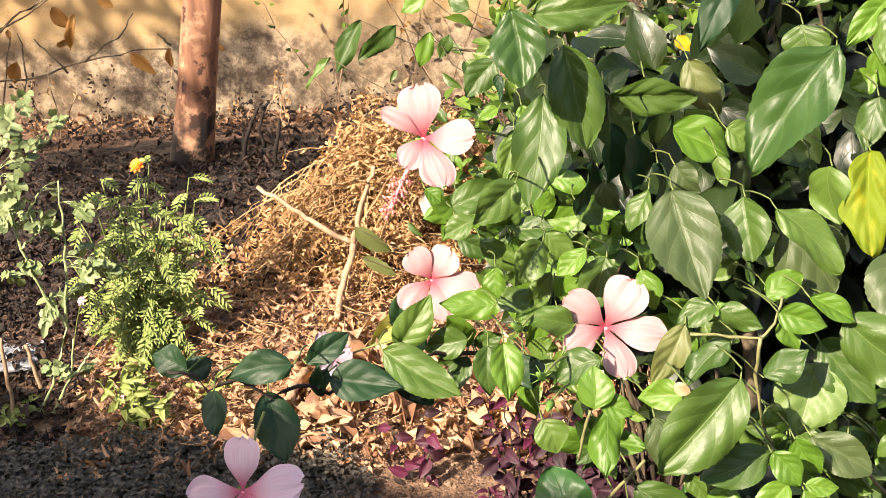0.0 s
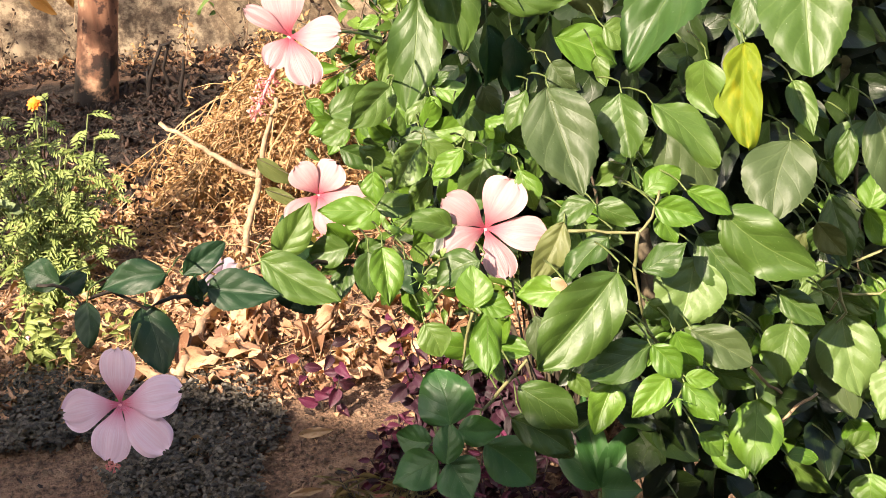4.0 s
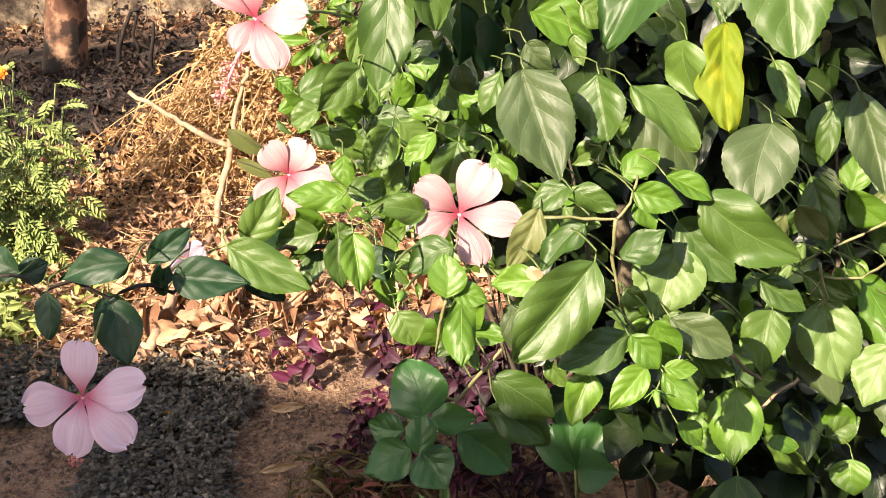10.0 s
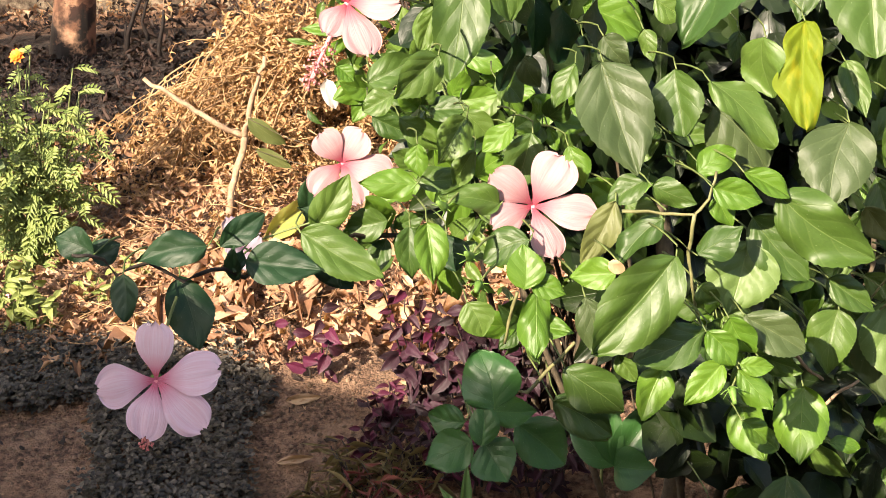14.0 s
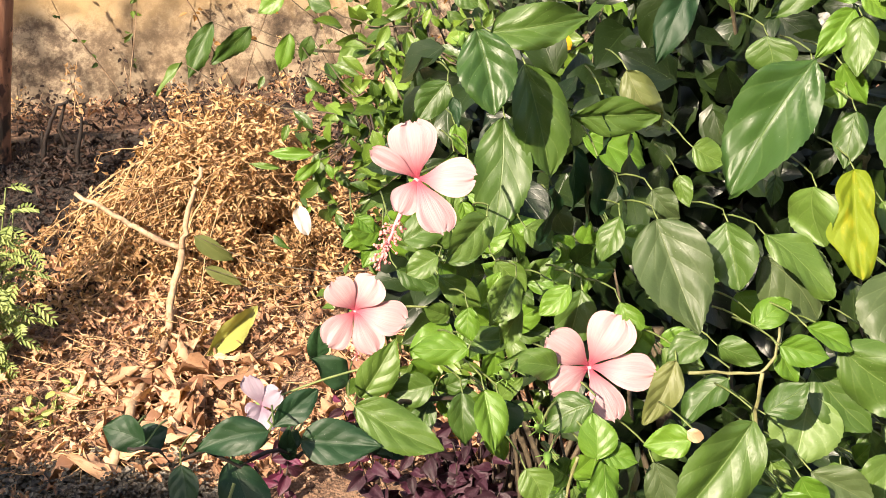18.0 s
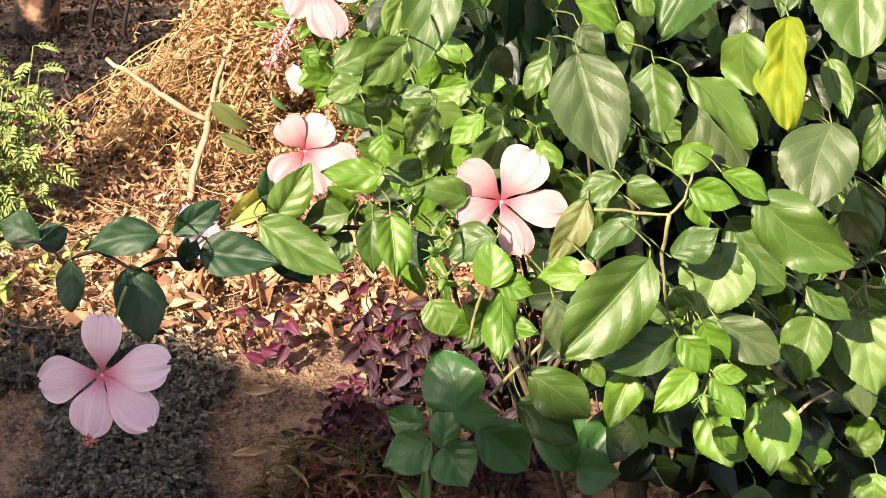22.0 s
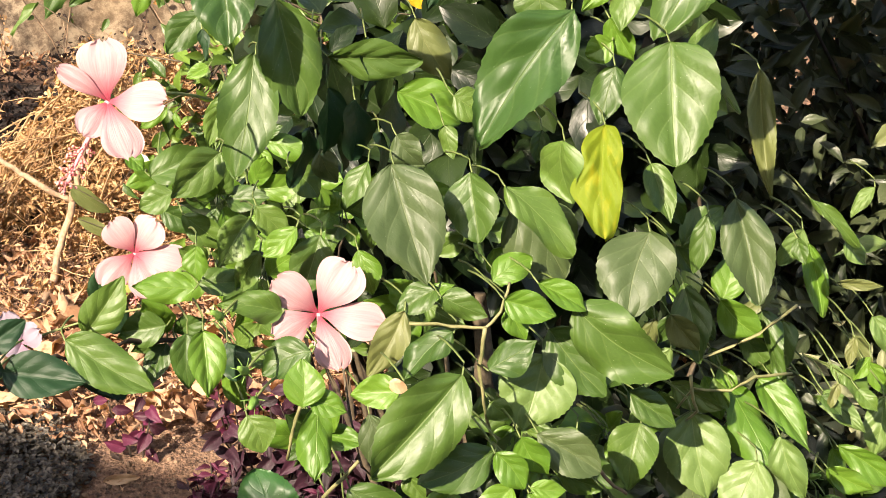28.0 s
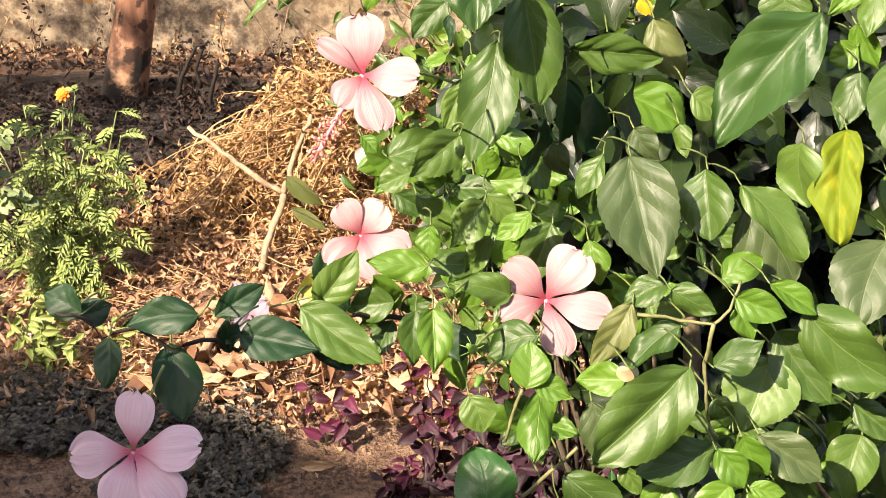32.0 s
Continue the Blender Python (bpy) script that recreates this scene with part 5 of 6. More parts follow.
tree = thing("tree", "slender tree with smooth reddish brown bark, charred at its foot", "tree", (-0.895, 4.5, 0.0))
bm = bmesh.new()
rings, axis = [], []
for i in range(30):
    z = -0.06 + 0.13 * i
    c = Vector((-0.895 + 0.165 * z + 0.010 * math.sin(2.5 * z), 4.5 + 0.02 * math.sin(1.7 * z), z))
    axis.append(c)
    r = 0.062 + 0.012 * math.exp(-max(z, 0) / 0.10) - 0.006 * z
    rings.append([bm.verts.new(c + Vector((math.cos(a), math.sin(a), 0)) * (r * (1 + 0.07 * noise.noise(Vector((math.cos(a) * 1.3, math.sin(a) * 1.3, z * 2.2)))))) for a in (k * math.tau / 20 for k in range(20))])
for p, q in zip(rings, rings[1:]):
    for k in range(20):
        bm.faces.new((p[k], p[(k + 1) % 20], q[(k + 1) % 20], q[k]))
bm.faces.new(rings[-1])
hang(part("trunk", bm, bark()), tree)
LIMB_BARK = bark()
# The crown and its long limbs are unseen, added to shade wall and ground.
crown = []
rg = random.Random(8)
for i in range(14):
    a = i * 2.4
    tip = Vector((rg.uniform(-4.6, -3.5), (rg.uniform(1.0, 2.3) if i % 3 else rg.uniform(2.4, 3.6)), rg.uniform(2.9, 3.8))) if i % 5 else axis[29] + Vector((math.cos(a) * 0.7, math.sin(a) * 0.7, 0.6))
    bm = bmesh.new()
    tube(bm, bend(axis[16 + i], tip, -0.12, 6, 0.03, rg), 0.018, 0.004, 6)
    hang(part("limb", bm, LIMB_BARK), tree)
    crown.append(tip)
mass = Sheet()


def in_shade_crown(rg):
    t = crown[rg.randrange(len(crown))]
    return axis[24].lerp(t, rg.uniform(0.88, 1.08)) + Vector((rg.gauss(0, 0.24), rg.gauss(0, 0.26), rg.gauss(0, 0.22)))


crown += [Vector(p) for p in ((-3.65, 3.6, 2.95), (-3.95, 3.7, 3.1), (-4.05, 3.4, 2.8))]
for p in crown[-3:]:
    bm = bmesh.new()
    tube(bm, bend(axis[22], p, -0.10, 6, 0.03, rg), 0.012, 0.004, 6)
    hang(part("limb", bm, LIMB_BARK), tree)
scatter_leaves(mass, rg, 1250, in_shade_crown, (0.08, 0.15), (0.4, 0.6), small_blades)
o = hang(new("crown", mass.mesh("crown", SHRUB_LEAF)), tree)

lean_tree = thing("leaning_trunk", "leaning bare trunk with smooth reddish brown bark beyond the bush", "tree", (2.05, 2.05, 0.0))
bm = bmesh.new()
tube(bm, bend((2.05, 2.05, -0.03), (0.40, 2.05, 1.80), -0.03, 14, 0.006, random.Random(4)), 0.115, 0.085, 18)
hang(part("trunk", bm, LIMB_BARK), lean_tree)

# ---- marigold ----
marigold = thing("marigold_plant", "bushy marigold plant with feathery leaves and one orange bloom", "plant", (-0.80, 3.22, 0.0))
rg = random.Random(41)
leaflet = blade(3, 1, 'lance', 0.2, 0.1, 0.0)
mass = Sheet()


def frond(sheet, b, d, L, rg):
    """A feathery leaf: pairs of narrow leaflets along a rib."""
    d = Vector(d).normalized()
    side = d.cross(Vector((rg.uniform(-.3, .3), rg.uniform(-.6, -.2), 1))).normalized()
    for q in range(5):
        u = 0.22 + 0.16 * q
        p = b + d * L * u + Vector((0, 0, -0.62 * L * u * u))
        ln = L * (0.17 + 0.22 * math.sin(math.pi * (0.2 + 0.15 * q)))
        for sg in (-1, 1):
            t = p + (side * sg + d * 0.75).normalized() * ln
            sheet.add(*leaflet, basis(p, t + Vector((0, 0, -0.35 * ln)), ln * 0.32, rg.uniform(-25, 25), facing=(-1.2, -1, 3.2)))
    sheet.add(*leaflet, basis(b + d * L * 0.9 + Vector((0, 0, -0.5 * L)), b + d * L * 1.15 + Vector((0, 0, -0.72 * L)), L * 0.08, 0))
    sheet.add(*leaflet, basis(b, b + d * L * 0.6 + Vector((0, 0, -0.22 * L)), 0.003, 0))
    sheet.add(*leaflet, basis(b + d * L * 0.5 + Vector((0, 0, -0.155 * L)), b + d * L + Vector((0, 0, -0.62 * L)), 0.003, 0))


for i in range(32):
    a = rg.uniform(0, math.tau)
    u = i / 31
    tip = Vector((-0.80 + rg.uniform(-0.17, 0.17), 3.27 + rg.uniform(-0.06, 0.06), 0.14 + 0.34 * u ** 0.8))
    foot = Vector((-0.80 + rg.uniform(-0.03, 0.03), 3.22 + rg.uniform(-0.03, 0.03), 0.0))
    st = bend(foot, tip, 0.0, 6, 0.008, rg)
    bm = bmesh.new()
    tube(bm, st, 0.0038, 0.0016, 5)
    hang(part("stem", bm, STEM), marigold)
    for q in range(12):
        p = foot.lerp(tip, 0.16 + 0.84 * q / 11)
        mass = Sheet()
        frond(mass, p, (math.cos(a + q * 2.4), 0.7 * math.sin(a + q * 2.4) - 0.25, rg.uniform(-0.1, 0.5)), rg.uniform(0.042, 0.066), rg)
        hang(new("frond", mass.mesh("frond", MARIGOLD_LEAF)), marigold)
ORANGE = rough_mat("marigold_petal", (0.72, 0.16, 0.002), (0.80, 0.24, 0.004), 120, 0.6, 0.001)


def ray_flower(parent, c, r, mat, rings=3, n=9, face=(-0.3, -0.6, 0.7)):
    face = Vector(face).normalized()
    a0 = face.orthogonal().normalized()
    b0 = face.cross(a0)
    spec = blade(3, 1, 'round', 0.1, 0.15, 0.02)
    s = Sheet()
    for k in range(rings):
        for q in range(n):
            an = (q + 0.5 * (k % 2)) * math.tau / n
            d = a0 * math.cos(an) + b0 * math.sin(an) + face * (0.15 + 0.45 * k)
            s.add(*spec, basis(c + face * 0.002 * k, c + d.normalized() * r * (1 - 0.18 * k) , r * 0.6, 0, facing=c + face))
    return hang(new("bloom", s.mesh("bloom", mat)), parent)


ray_flower(marigold, Vector((-0.803, 3.360, 0.461)), 0.021, ORANGE)
bm = bmesh.new()
tube(bm, bend((-0.80, 3.26, 0.24), (-0.803, 3.360, 0.461), 0.0, 5), 0.002, 0.0017, 5)
hang(part("flower_stalk", bm, STEM), marigold)

# ---- leggy rose-like plant at the side ----
rose = thing("leggy_plant", "leggy garden plant with small lobed leaves and pink buds", "plant", (-1.06, 3.0, 0.0))
rg = random.Random(51)
mass = Sheet()
tri = [blade(4, 2, 'round', 0.2, 0.15, 0.05, 0.1, seed=s) for s in range(4)]
TRI = [card("leaf", b, ROSE_LEAF) for b in tri]
STEMS = [
    ([(-1.039, 3.030, -0.011), (-0.991, 3.030, 0.079), (-0.936, 3.030, 0.220)]),
    ([(-0.939, 3.040, 0.214), (-0.974, 3.040, 0.287), (-1.007, 3.040, 0.411), (-1.019, 3.040, 0.553), (-1.024, 3.040, 0.613)]),
    ([(-0.942, 3.050, 0.209), (-0.920, 3.050, 0.357), (-0.909, 3.050, 0.458), (-0.902, 3.050, 0.562)]),
    ([(-1.004, 3.020, -0.007), (-0.946, 3.020, 0.099), (-0.924, 3.020, 0.196)]),
    ([(-0.995, 3.050, 0.463), (-0.975, 3.050, 0.501), (-0.948, 3.050, 0.536)]),
    ([(-1.007, 3.040, 0.411), (-0.974, 3.040, 0.438), (-0.945, 3.040, 0.464)]),
    ([(-0.946, 3.020, 0.099), (-0.908, 3.020, 0.137), (-0.892, 3.020, 0.158)]),
    ([(-1.038, 3.100, 0.528), (-0.986, 3.100, 0.586), (-0.923, 3.100, 0.634), (-0.893, 3.100, 0.668)]),
    ([(-1.111, 3.120, 0.409), (-1.056, 3.120, 0.568), (-1.017, 3.120, 0.677)]),
]
STICKS = [[(-1.076, 2.990, 0.006), (-1.079, 2.990, 0.108), (-1.075, 2.990, 0.224)], [(-1.040, 3.100, 0.011), (-1.050, 3.100, 0.086), (-1.060, 3.100, 0.144)]]
SPRIGS = [
    (-0.979, 3.020, 0.534),
    (-0.999, 3.040, 0.576),
    (-0.991, 3.060, 0.608),
    (-0.932, 3.080, 0.534),
    (-0.863, 3.020, 0.511),
    (-0.931, 3.040, 0.660),
    (-0.887, 3.060, 0.685),
    (-1.039, 3.080, 0.323),
    (-0.983, 3.020, 0.384),
    (-0.928, 3.040, 0.464),
    (-0.999, 3.060, 0.476),
    (-0.901, 3.080, 0.375),
    (-0.872, 3.020, 0.360),
    (-0.980, 3.040, 0.253),
    (-0.949, 3.060, 0.275),
    (-0.904, 3.080, 0.288),
    (-0.981, 3.020, 0.129),
    (-0.959, 3.040, 0.098),
    (-0.923, 3.060, 0.093),
    (-0.950, 3.080, 0.004),
    (-1.024, 3.020, 0.496),
    (-0.984, 3.040, 0.656),
    (-0.987, 3.060, 0.711),
    (-0.960, 3.080, 0.718),
    (-0.984, 3.020, 0.711),
    (-0.963, 3.040, 0.483),
    (-0.851, 3.060, 0.348),
    (-1.032, 3.080, 0.511)]
joints = []
for group, mat, r0 in ((STEMS, STALK, 0.0042), (STICKS, TWIG, 0.006)):
    for pts in group:
        pts = [Vector(p) for p in pts]
        if pts[0].z < 0.06:
            pts[0].z = 0.0
        st = [q for a, b in zip(pts, pts[1:]) for q in bend(a, b, 0.0, 4, 0.003, rg)[:-1]] + [pts[-1]]
        bm = bmesh.new()
        tube(bm, st, r0, 0.002 if mat == STALK else 0.0045, 6)
        hang(part("stem", bm, mat), rose)
        if mat == STALK:
            joints += st[1:]
for c in SPRIGS:
    c = Vector(c)
    for rep in range(2):
        goal = min(joints, key=lambda p: (p - c).length)
        d = (c - goal + Vector((rg.uniform(-0.02, 0.02), rg.uniform(-0.02, 0.02), rg.uniform(0.0, 0.02)))).normalized()
        c2 = c + Vector((rg.uniform(-0.02, 0.02), rg.uniform(-0.03, 0.03), rg.uniform(-0.014, 0.014))) * rep
        bm = bmesh.new()
        tube(bm, bend(goal, c2 + d * 0.02, -0.006, 4), 0.0013, 0.0008, 4)
        hang(part("twiglet", bm, STALK), rose)
        for k, e in ((0.0, -1.2), (0.0, 1.2), (0.018, -1.1), (0.018, 1.1), (0.03, 0.0)):
            p = c2 + d * (k - 0.008)
            t = p + (Matrix.Rotation(e + rg.uniform(-0.25, 0.25), 3, 'Y') @ d) * rg.uniform(0.020, 0.032) + Vector((0, rg.uniform(-0.012, 0.012), -0.006))
            hang(new("leaf", TRI[rg.randrange(4)]), rose).matrix_basis = basis(p, t, rg.uniform(0.016, 0.023), rg.uniform(-35, 35), facing=(-1.2, -1, 3.2))
BUD = rough_mat("pink_bud", (0.72, 0.22, 0.28), (0.85, 0.42, 0.45), 90, 0.6, 0.001)
for c in ((-0.870, 2.950, 0.324), (-0.820, 2.950, 0.086)):
    ray_flower(rose, Vector(c), 0.012, BUD, 2, 6)
    bm = bmesh.new()
    tube(bm, bend((c[0] - 0.05, c[1] + 0.03, max(0.0, c[2] - 0.15)), c, -0.01, 5), 0.0014, 0.0012, 5)
    hang(part("flower_stalk", bm, STEM), rose)


# ---- brush pile, forked branch, charred sticks ----
rg = random.Random(61)
bits = [blade(4, 1, 'lance', 0.3, (0.7, -0.7, 0.4, 0.9)[q], 0.1, seed=q, sway=(0.3, -0.3, 0.2, -0.1)[q]) for q in range(4)]
pile = thing("brush_pile", "heap of dry straw-coloured cut stems and shrivelled leaves", "brush pile", (-0.28, 3.7, 0.0))
bm = bmesh.new()
straw = Sheet()
for i in range(820):
    x, y = rg.gauss(-0.22, 0.20), rg.gauss(3.72, 0.20)
    hgt = 0.42 * math.exp(-(((x + 0.20) / 0.30) ** 2 + ((y - 3.78) / 0.28) ** 2))
    c = Vector((x, y, max(0.012, rg.uniform(0.15, 1.0) * hgt)))
    an = rg.gauss(2.3, 0.7)
    L = rg.uniform(0.035, 0.12)
    d = Vector((math.cos(an), 0.5 * math.sin(an) * rg.choice((-1, 1)), rg.gauss(0.05, 0.28))) * L
    pts = bend(c - d, c + d, rg.uniform(-0.08, 0.03), 7, 0.010, rg)
    for p in pts:
        p.z = max(p.z, 0.008)
    if i < 290:
        one = bmesh.new()
        tube(one, pts, rg.uniform(0.0014, 0.0028), 0.0010, 4)
        hang(part("dry_stem", one, STRAW), pile)
    else:
        tube(bm, pts, rg.uniform(0.0014, 0.0028), 0.0010, 4)
    for q in range(20):
        p = pts[rg.randrange(1, 8)] + Vector((rg.gauss(0, 0.008), rg.gauss(0, 0.008), rg.gauss(0, 0.006)))
        p.z = max(p.z, 0.008)
        t = p + Vector((rg.uniform(-1, 1), rg.uniform(-1, 1), rg.uniform(-1, 0.3))).normalized() * rg.uniform(0.012, 0.028)
        t.z = max(t.z, 0.006)
        straw.add(*bits[rg.randrange(4)], basis(p, t, rg.uniform(0.005, 0.010), rg.uniform(-80, 80), facing=(-1.2, -1, 3.2)))
hang(part("stem_tangle", bm, STRAW), pile)["kind"] = "stuff"
hang(new("shrivelled_foliage", straw.mesh("shrivelled_foliage", DRY_STRAW)), pile)["kind"] = "stuff"

fork = thing("forked_branch", "pale forked dead branch leaning on the litter", "branch", (-0.42, 3.02, 0.02))
for pts, r0, r1 in (([(-0.485, 2.80, 0.045), (-0.450, 2.95, 0.060), (-0.420, 3.08, 0.065), (-0.372, 3.24, 0.070), (-0.352, 3.37, 0.115), (-0.322, 3.40, 0.211)], 0.014, 0.010),
                    ([(-0.322, 3.40, 0.209), (-0.40, 3.43, 0.245), (-0.47, 3.46, 0.285), (-0.551, 3.50, 0.33)], 0.009, 0.0065),
                    ([(-0.322, 3.40, 0.209), (-0.308, 3.41, 0.26), (-0.282, 3.42, 0.33), (-0.258, 3.42, 0.40)], 0.009, 0.006)):
    bm = bmesh.new()
    fine = []
    for a, b in zip(pts, pts[1:]):
        fine += bend(a, b, 0.0, 4, 0.0045, rg)[:-1]
    tube(bm, fine + [Vector(pts[-1])], r0 * 0.85, r1 * 0.8, 8)
    hang(part("limb", bm, TWIG), fork)

for i in range(30):
    top = Vector((rg.gauss(-0.22, 0.12), rg.gauss(3.72, 0.08), rg.uniform(0.20, 0.36)))
    end = Vector((rg.uniform(-0.85, -0.30), rg.uniform(3.30, 3.62), 0.03))
    arc = [top.lerp(end, q / 8) + Vector((0, 0, 0.50 * (q / 8) * (1 - q / 8) * rg.uniform(0.5, 1.0))) + Vector((rg.uniform(-1, 1), rg.uniform(-1, 1), rg.uniform(-1, 1))) * 0.006 for q in range(9)]
    bm = bmesh.new()
    tube(bm, arc[:rg.randrange(5, 10)], rg.uniform(0.0020, 0.0034), 0.0012, 5)
    hang(part("dry_stem", bm, STRAW), pile)

for a, b, r in (((-0.588, 3.185, 0.050), (-0.474, 2.968, 0.030), 0.007), ((-0.72, 3.10, 0.03), (-0.60, 3.02, 0.035), 0.004), ((-0.30, 3.0, 0.03), (-0.16, 2.92, 0.04), 0.004), ((-0.98, 2.86, 0.02), (-0.84, 2.79, 0.02), 0.004)):
    bm = bmesh.new()
    tube(bm, bend(a, b, 0.0, 6, 0.004, rg), r, r * 0.6, 7)
    tagged(part("dead_twig", bm, TWIG), "short pale dead twig lying in the dry leaves", "twig", group="dead twigs on the litter")

for k, pts in enumerate(([(-0.735, 4.45, -0.01), (-0.715, 4.45, 0.08), (-0.69, 4.45, 0.14), (-0.665, 4.45, 0.185), (-0.635, 4.45, 0.19)],
                         [(-0.66, 4.46, 0.05), (-0.672, 4.46, 0.11), (-0.645, 4.46, 0.18), (-0.632, 4.46, 0.195)],
                         [(-0.635, 4.42, -0.02), (-0.622, 4.42, 0.06), (-0.605, 4.42, 0.12), (-0.600, 4.42, 0.155)],
                         [(-0.73, 4.47, 0.0), (-0.722, 4.47, 0.10)])):
    bm = bmesh.new()
    fine = []
    for a, b in zip(pts, pts[1:]):
        fine += bend(a, b, 0.0, 3, 0.002, rg)[:-1]
    tube(bm, fine + [Vector(pts[-1])], 0.0085 if k != 1 else 0.006, 0.0035, 7)
    tagged(part("charred_stick", bm, CHAR), "blackened curved stick standing in the litter by the wall", "stick", group="charred sticks by the wall")

# ---- leaf litter ----
rg = random.Random(71)
litter, shaded_litter = Sheet(), Sheet()
dry = [blade(5, 2, ('ovate', 'round', 'lance')[s % 3], rg.uniform(-0.35, 0.7), rg.uniform(-0.5, 0.6), 0.16, 0.10, seed=s, sway=rg.uniform(-0.25, 0.25), twist=rg.uniform(-1.5, 1.5)) for s in range(8)]


def lay(sheet, x, y, L, lift=0.0):
    z = ground_height(x, y) + 0.006 + lift
    a = rg.uniform(0, math.tau)
    d = Vector((math.cos(a), math.sin(a), rg.uniform(-0.12, 0.28))) * L
    b = Vector((x, y, z))
    sheet.add(*dry[rg.randrange(8)], basis(b, b + d, L * rg.uniform(0.16, 0.42), rg.uniform(-40, 40), facing=(x + rg.uniform(-.9, .9), y + rg.uniform(-1.2, .6), 2.2)))


for i in range(24000):
    x, y = rg.uniform(-1.6, 0.7 + 0.5 * rg.random()), rg.uniform(2.62, 5.6)
    if y < 2.73 + 0.14 * noise.noise(Vector((x * 5, 1, 6))):
        continue
    dens = 1.0 if y < 4.6 + 0.3 * noise.noise(Vector((x * 2, y, 3))) else 0.12
    if rg.random() > dens:
        continue
    lay(shaded_litter if y > 3.75 + rg.gauss(0, 0.15) or x < -0.95 else litter, x, y, (0.011 + 0.036 * rg.random() ** 1.5) * (1 if y < 4 else 0.85), rg.uniform(0, 0.035) if y < 3.6 else rg.uniform(0, 0.015))
for i in range(3600):
    x, y = -1.4 - abs(rg.gauss(0, 0.6)), rg.gauss(3.95, 0.5)
    if y > 4.9 or y < 2.95 + 0.25 * noise.noise(Vector((x * 2, 0, 8))):
        continue
    lay(shaded_litter, x, y, rg.uniform(0.014, 0.045), rg.uniform(0, 0.02))
for i in range(520):
    lay(litter if i % 3 else shaded_litter, rg.uniform(-1.3, 0.9), rg.uniform(1.7, 2.75), 0.008 + 0.030 * rg.random() ** 2)
for i in range(1500):
    x, y = rg.uniform(-2.6, 1.6), 5.97 - abs(rg.gauss(0, 0.28))
    lay(litter if rg.random() < 0.55 else shaded_litter, x, y, rg.uniform(0.015, 0.045), rg.uniform(0, 0.05))
for i in range(500):
    lay(litter, rg.uniform(0.0, 1.7), rg.uniform(2.75, 5.9), rg.uniform(0.03, 0.06))
for i in range(150):
    lay(litter, rg.uniform(-0.55, 0.30), rg.uniform(2.74, 3.15), rg.uniform(0.05, 0.11), rg.uniform(0.01, 0.04))
tagged(new("leaf_litter", litter.mesh("leaf_litter", DRY_LEAF)), "thick litter of dry curled brown leaves on the soil", "leaf litter", kind="stuff")

tagged(new("leaf_litter", shaded_litter.mesh("shaded_leaf_litter", DARK_LITTER)), "dark brown leaf litter by the foot of the wall, darkened as if in dappled shade", "leaf litter", kind="stuff")

DRY_SINGLE = leaf_mat("single_dry_leaf", (0.34, 0.23, 0.13), (0.50, 0.38, 0.24), (0.6, 0.45, 0.28), gloss=0.65, trans=0.1, blotch=(0.28, 0.16, 0.08))
for b, t, w in (((-0.45, 2.575, 0.03), (-0.375, 2.585, 0.035), 0.028), ((-0.42, 2.55, 0.03), (-0.425, 2.48, 0.02), 0.018), ((-0.23, 2.585, 0.015), (-0.135, 2.585, 0.02), 0.030),
                ((-0.245, 2.39, 0.012), (-0.15, 2.395, 0.02), 0.024), ((0.15, 2.28, 0.02), (0.215, 2.29, 0.03), 0.040), ((-0.72, 2.72, 0.015), (-0.65, 2.70, 0.02), 0.03),
                ((-0.80, 2.85, 0.02), (-0.73, 2.86, 0.03), 0.04), ((-0.02, 2.22, 0.02), (0.05, 2.20, 0.02), 0.03)):
    ob = tagged(new("dry_leaf", card("dry_leaf", blade(8, 3, 'ovate', 0.3, 0.1, 0.08, 0.03, seed=int(w * 1000)), DRY_SINGLE)), "single dry tan leaf fallen on the shaded ground", "leaf", group="fallen leaves")
    ob.matrix_world = basis(b, Vector(b).lerp(Vector(t), 0.75), w * 0.7, 0)
ob = tagged(new("yellow_leaf", card("yellow_leaf", blade(12, 3, 'ovate', 0.22, 0.05, 0.06, 0.02, seed=3), leaf_mat("fallen_yellow_leaf", (0.34, 0.38, 0.085), (0.38, 0.41, 0.10), (0.5, 0.5, 0.2), gloss=0.5))), "broad yellow-green leaf fallen on the litter", "leaf")
ob.matrix_world = basis((-0.284, 3.142, 0.075), (-0.160, 3.255, 0.120), 0.058, 10)

# ---- low dark ground cover in the shade ----
rg = random.Random(81)
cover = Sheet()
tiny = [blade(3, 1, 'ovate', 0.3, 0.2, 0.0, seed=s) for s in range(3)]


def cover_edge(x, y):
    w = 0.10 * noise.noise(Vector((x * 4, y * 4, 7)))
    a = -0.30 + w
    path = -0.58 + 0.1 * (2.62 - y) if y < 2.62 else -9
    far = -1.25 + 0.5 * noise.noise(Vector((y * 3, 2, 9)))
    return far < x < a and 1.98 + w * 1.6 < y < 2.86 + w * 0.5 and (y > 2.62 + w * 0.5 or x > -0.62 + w)


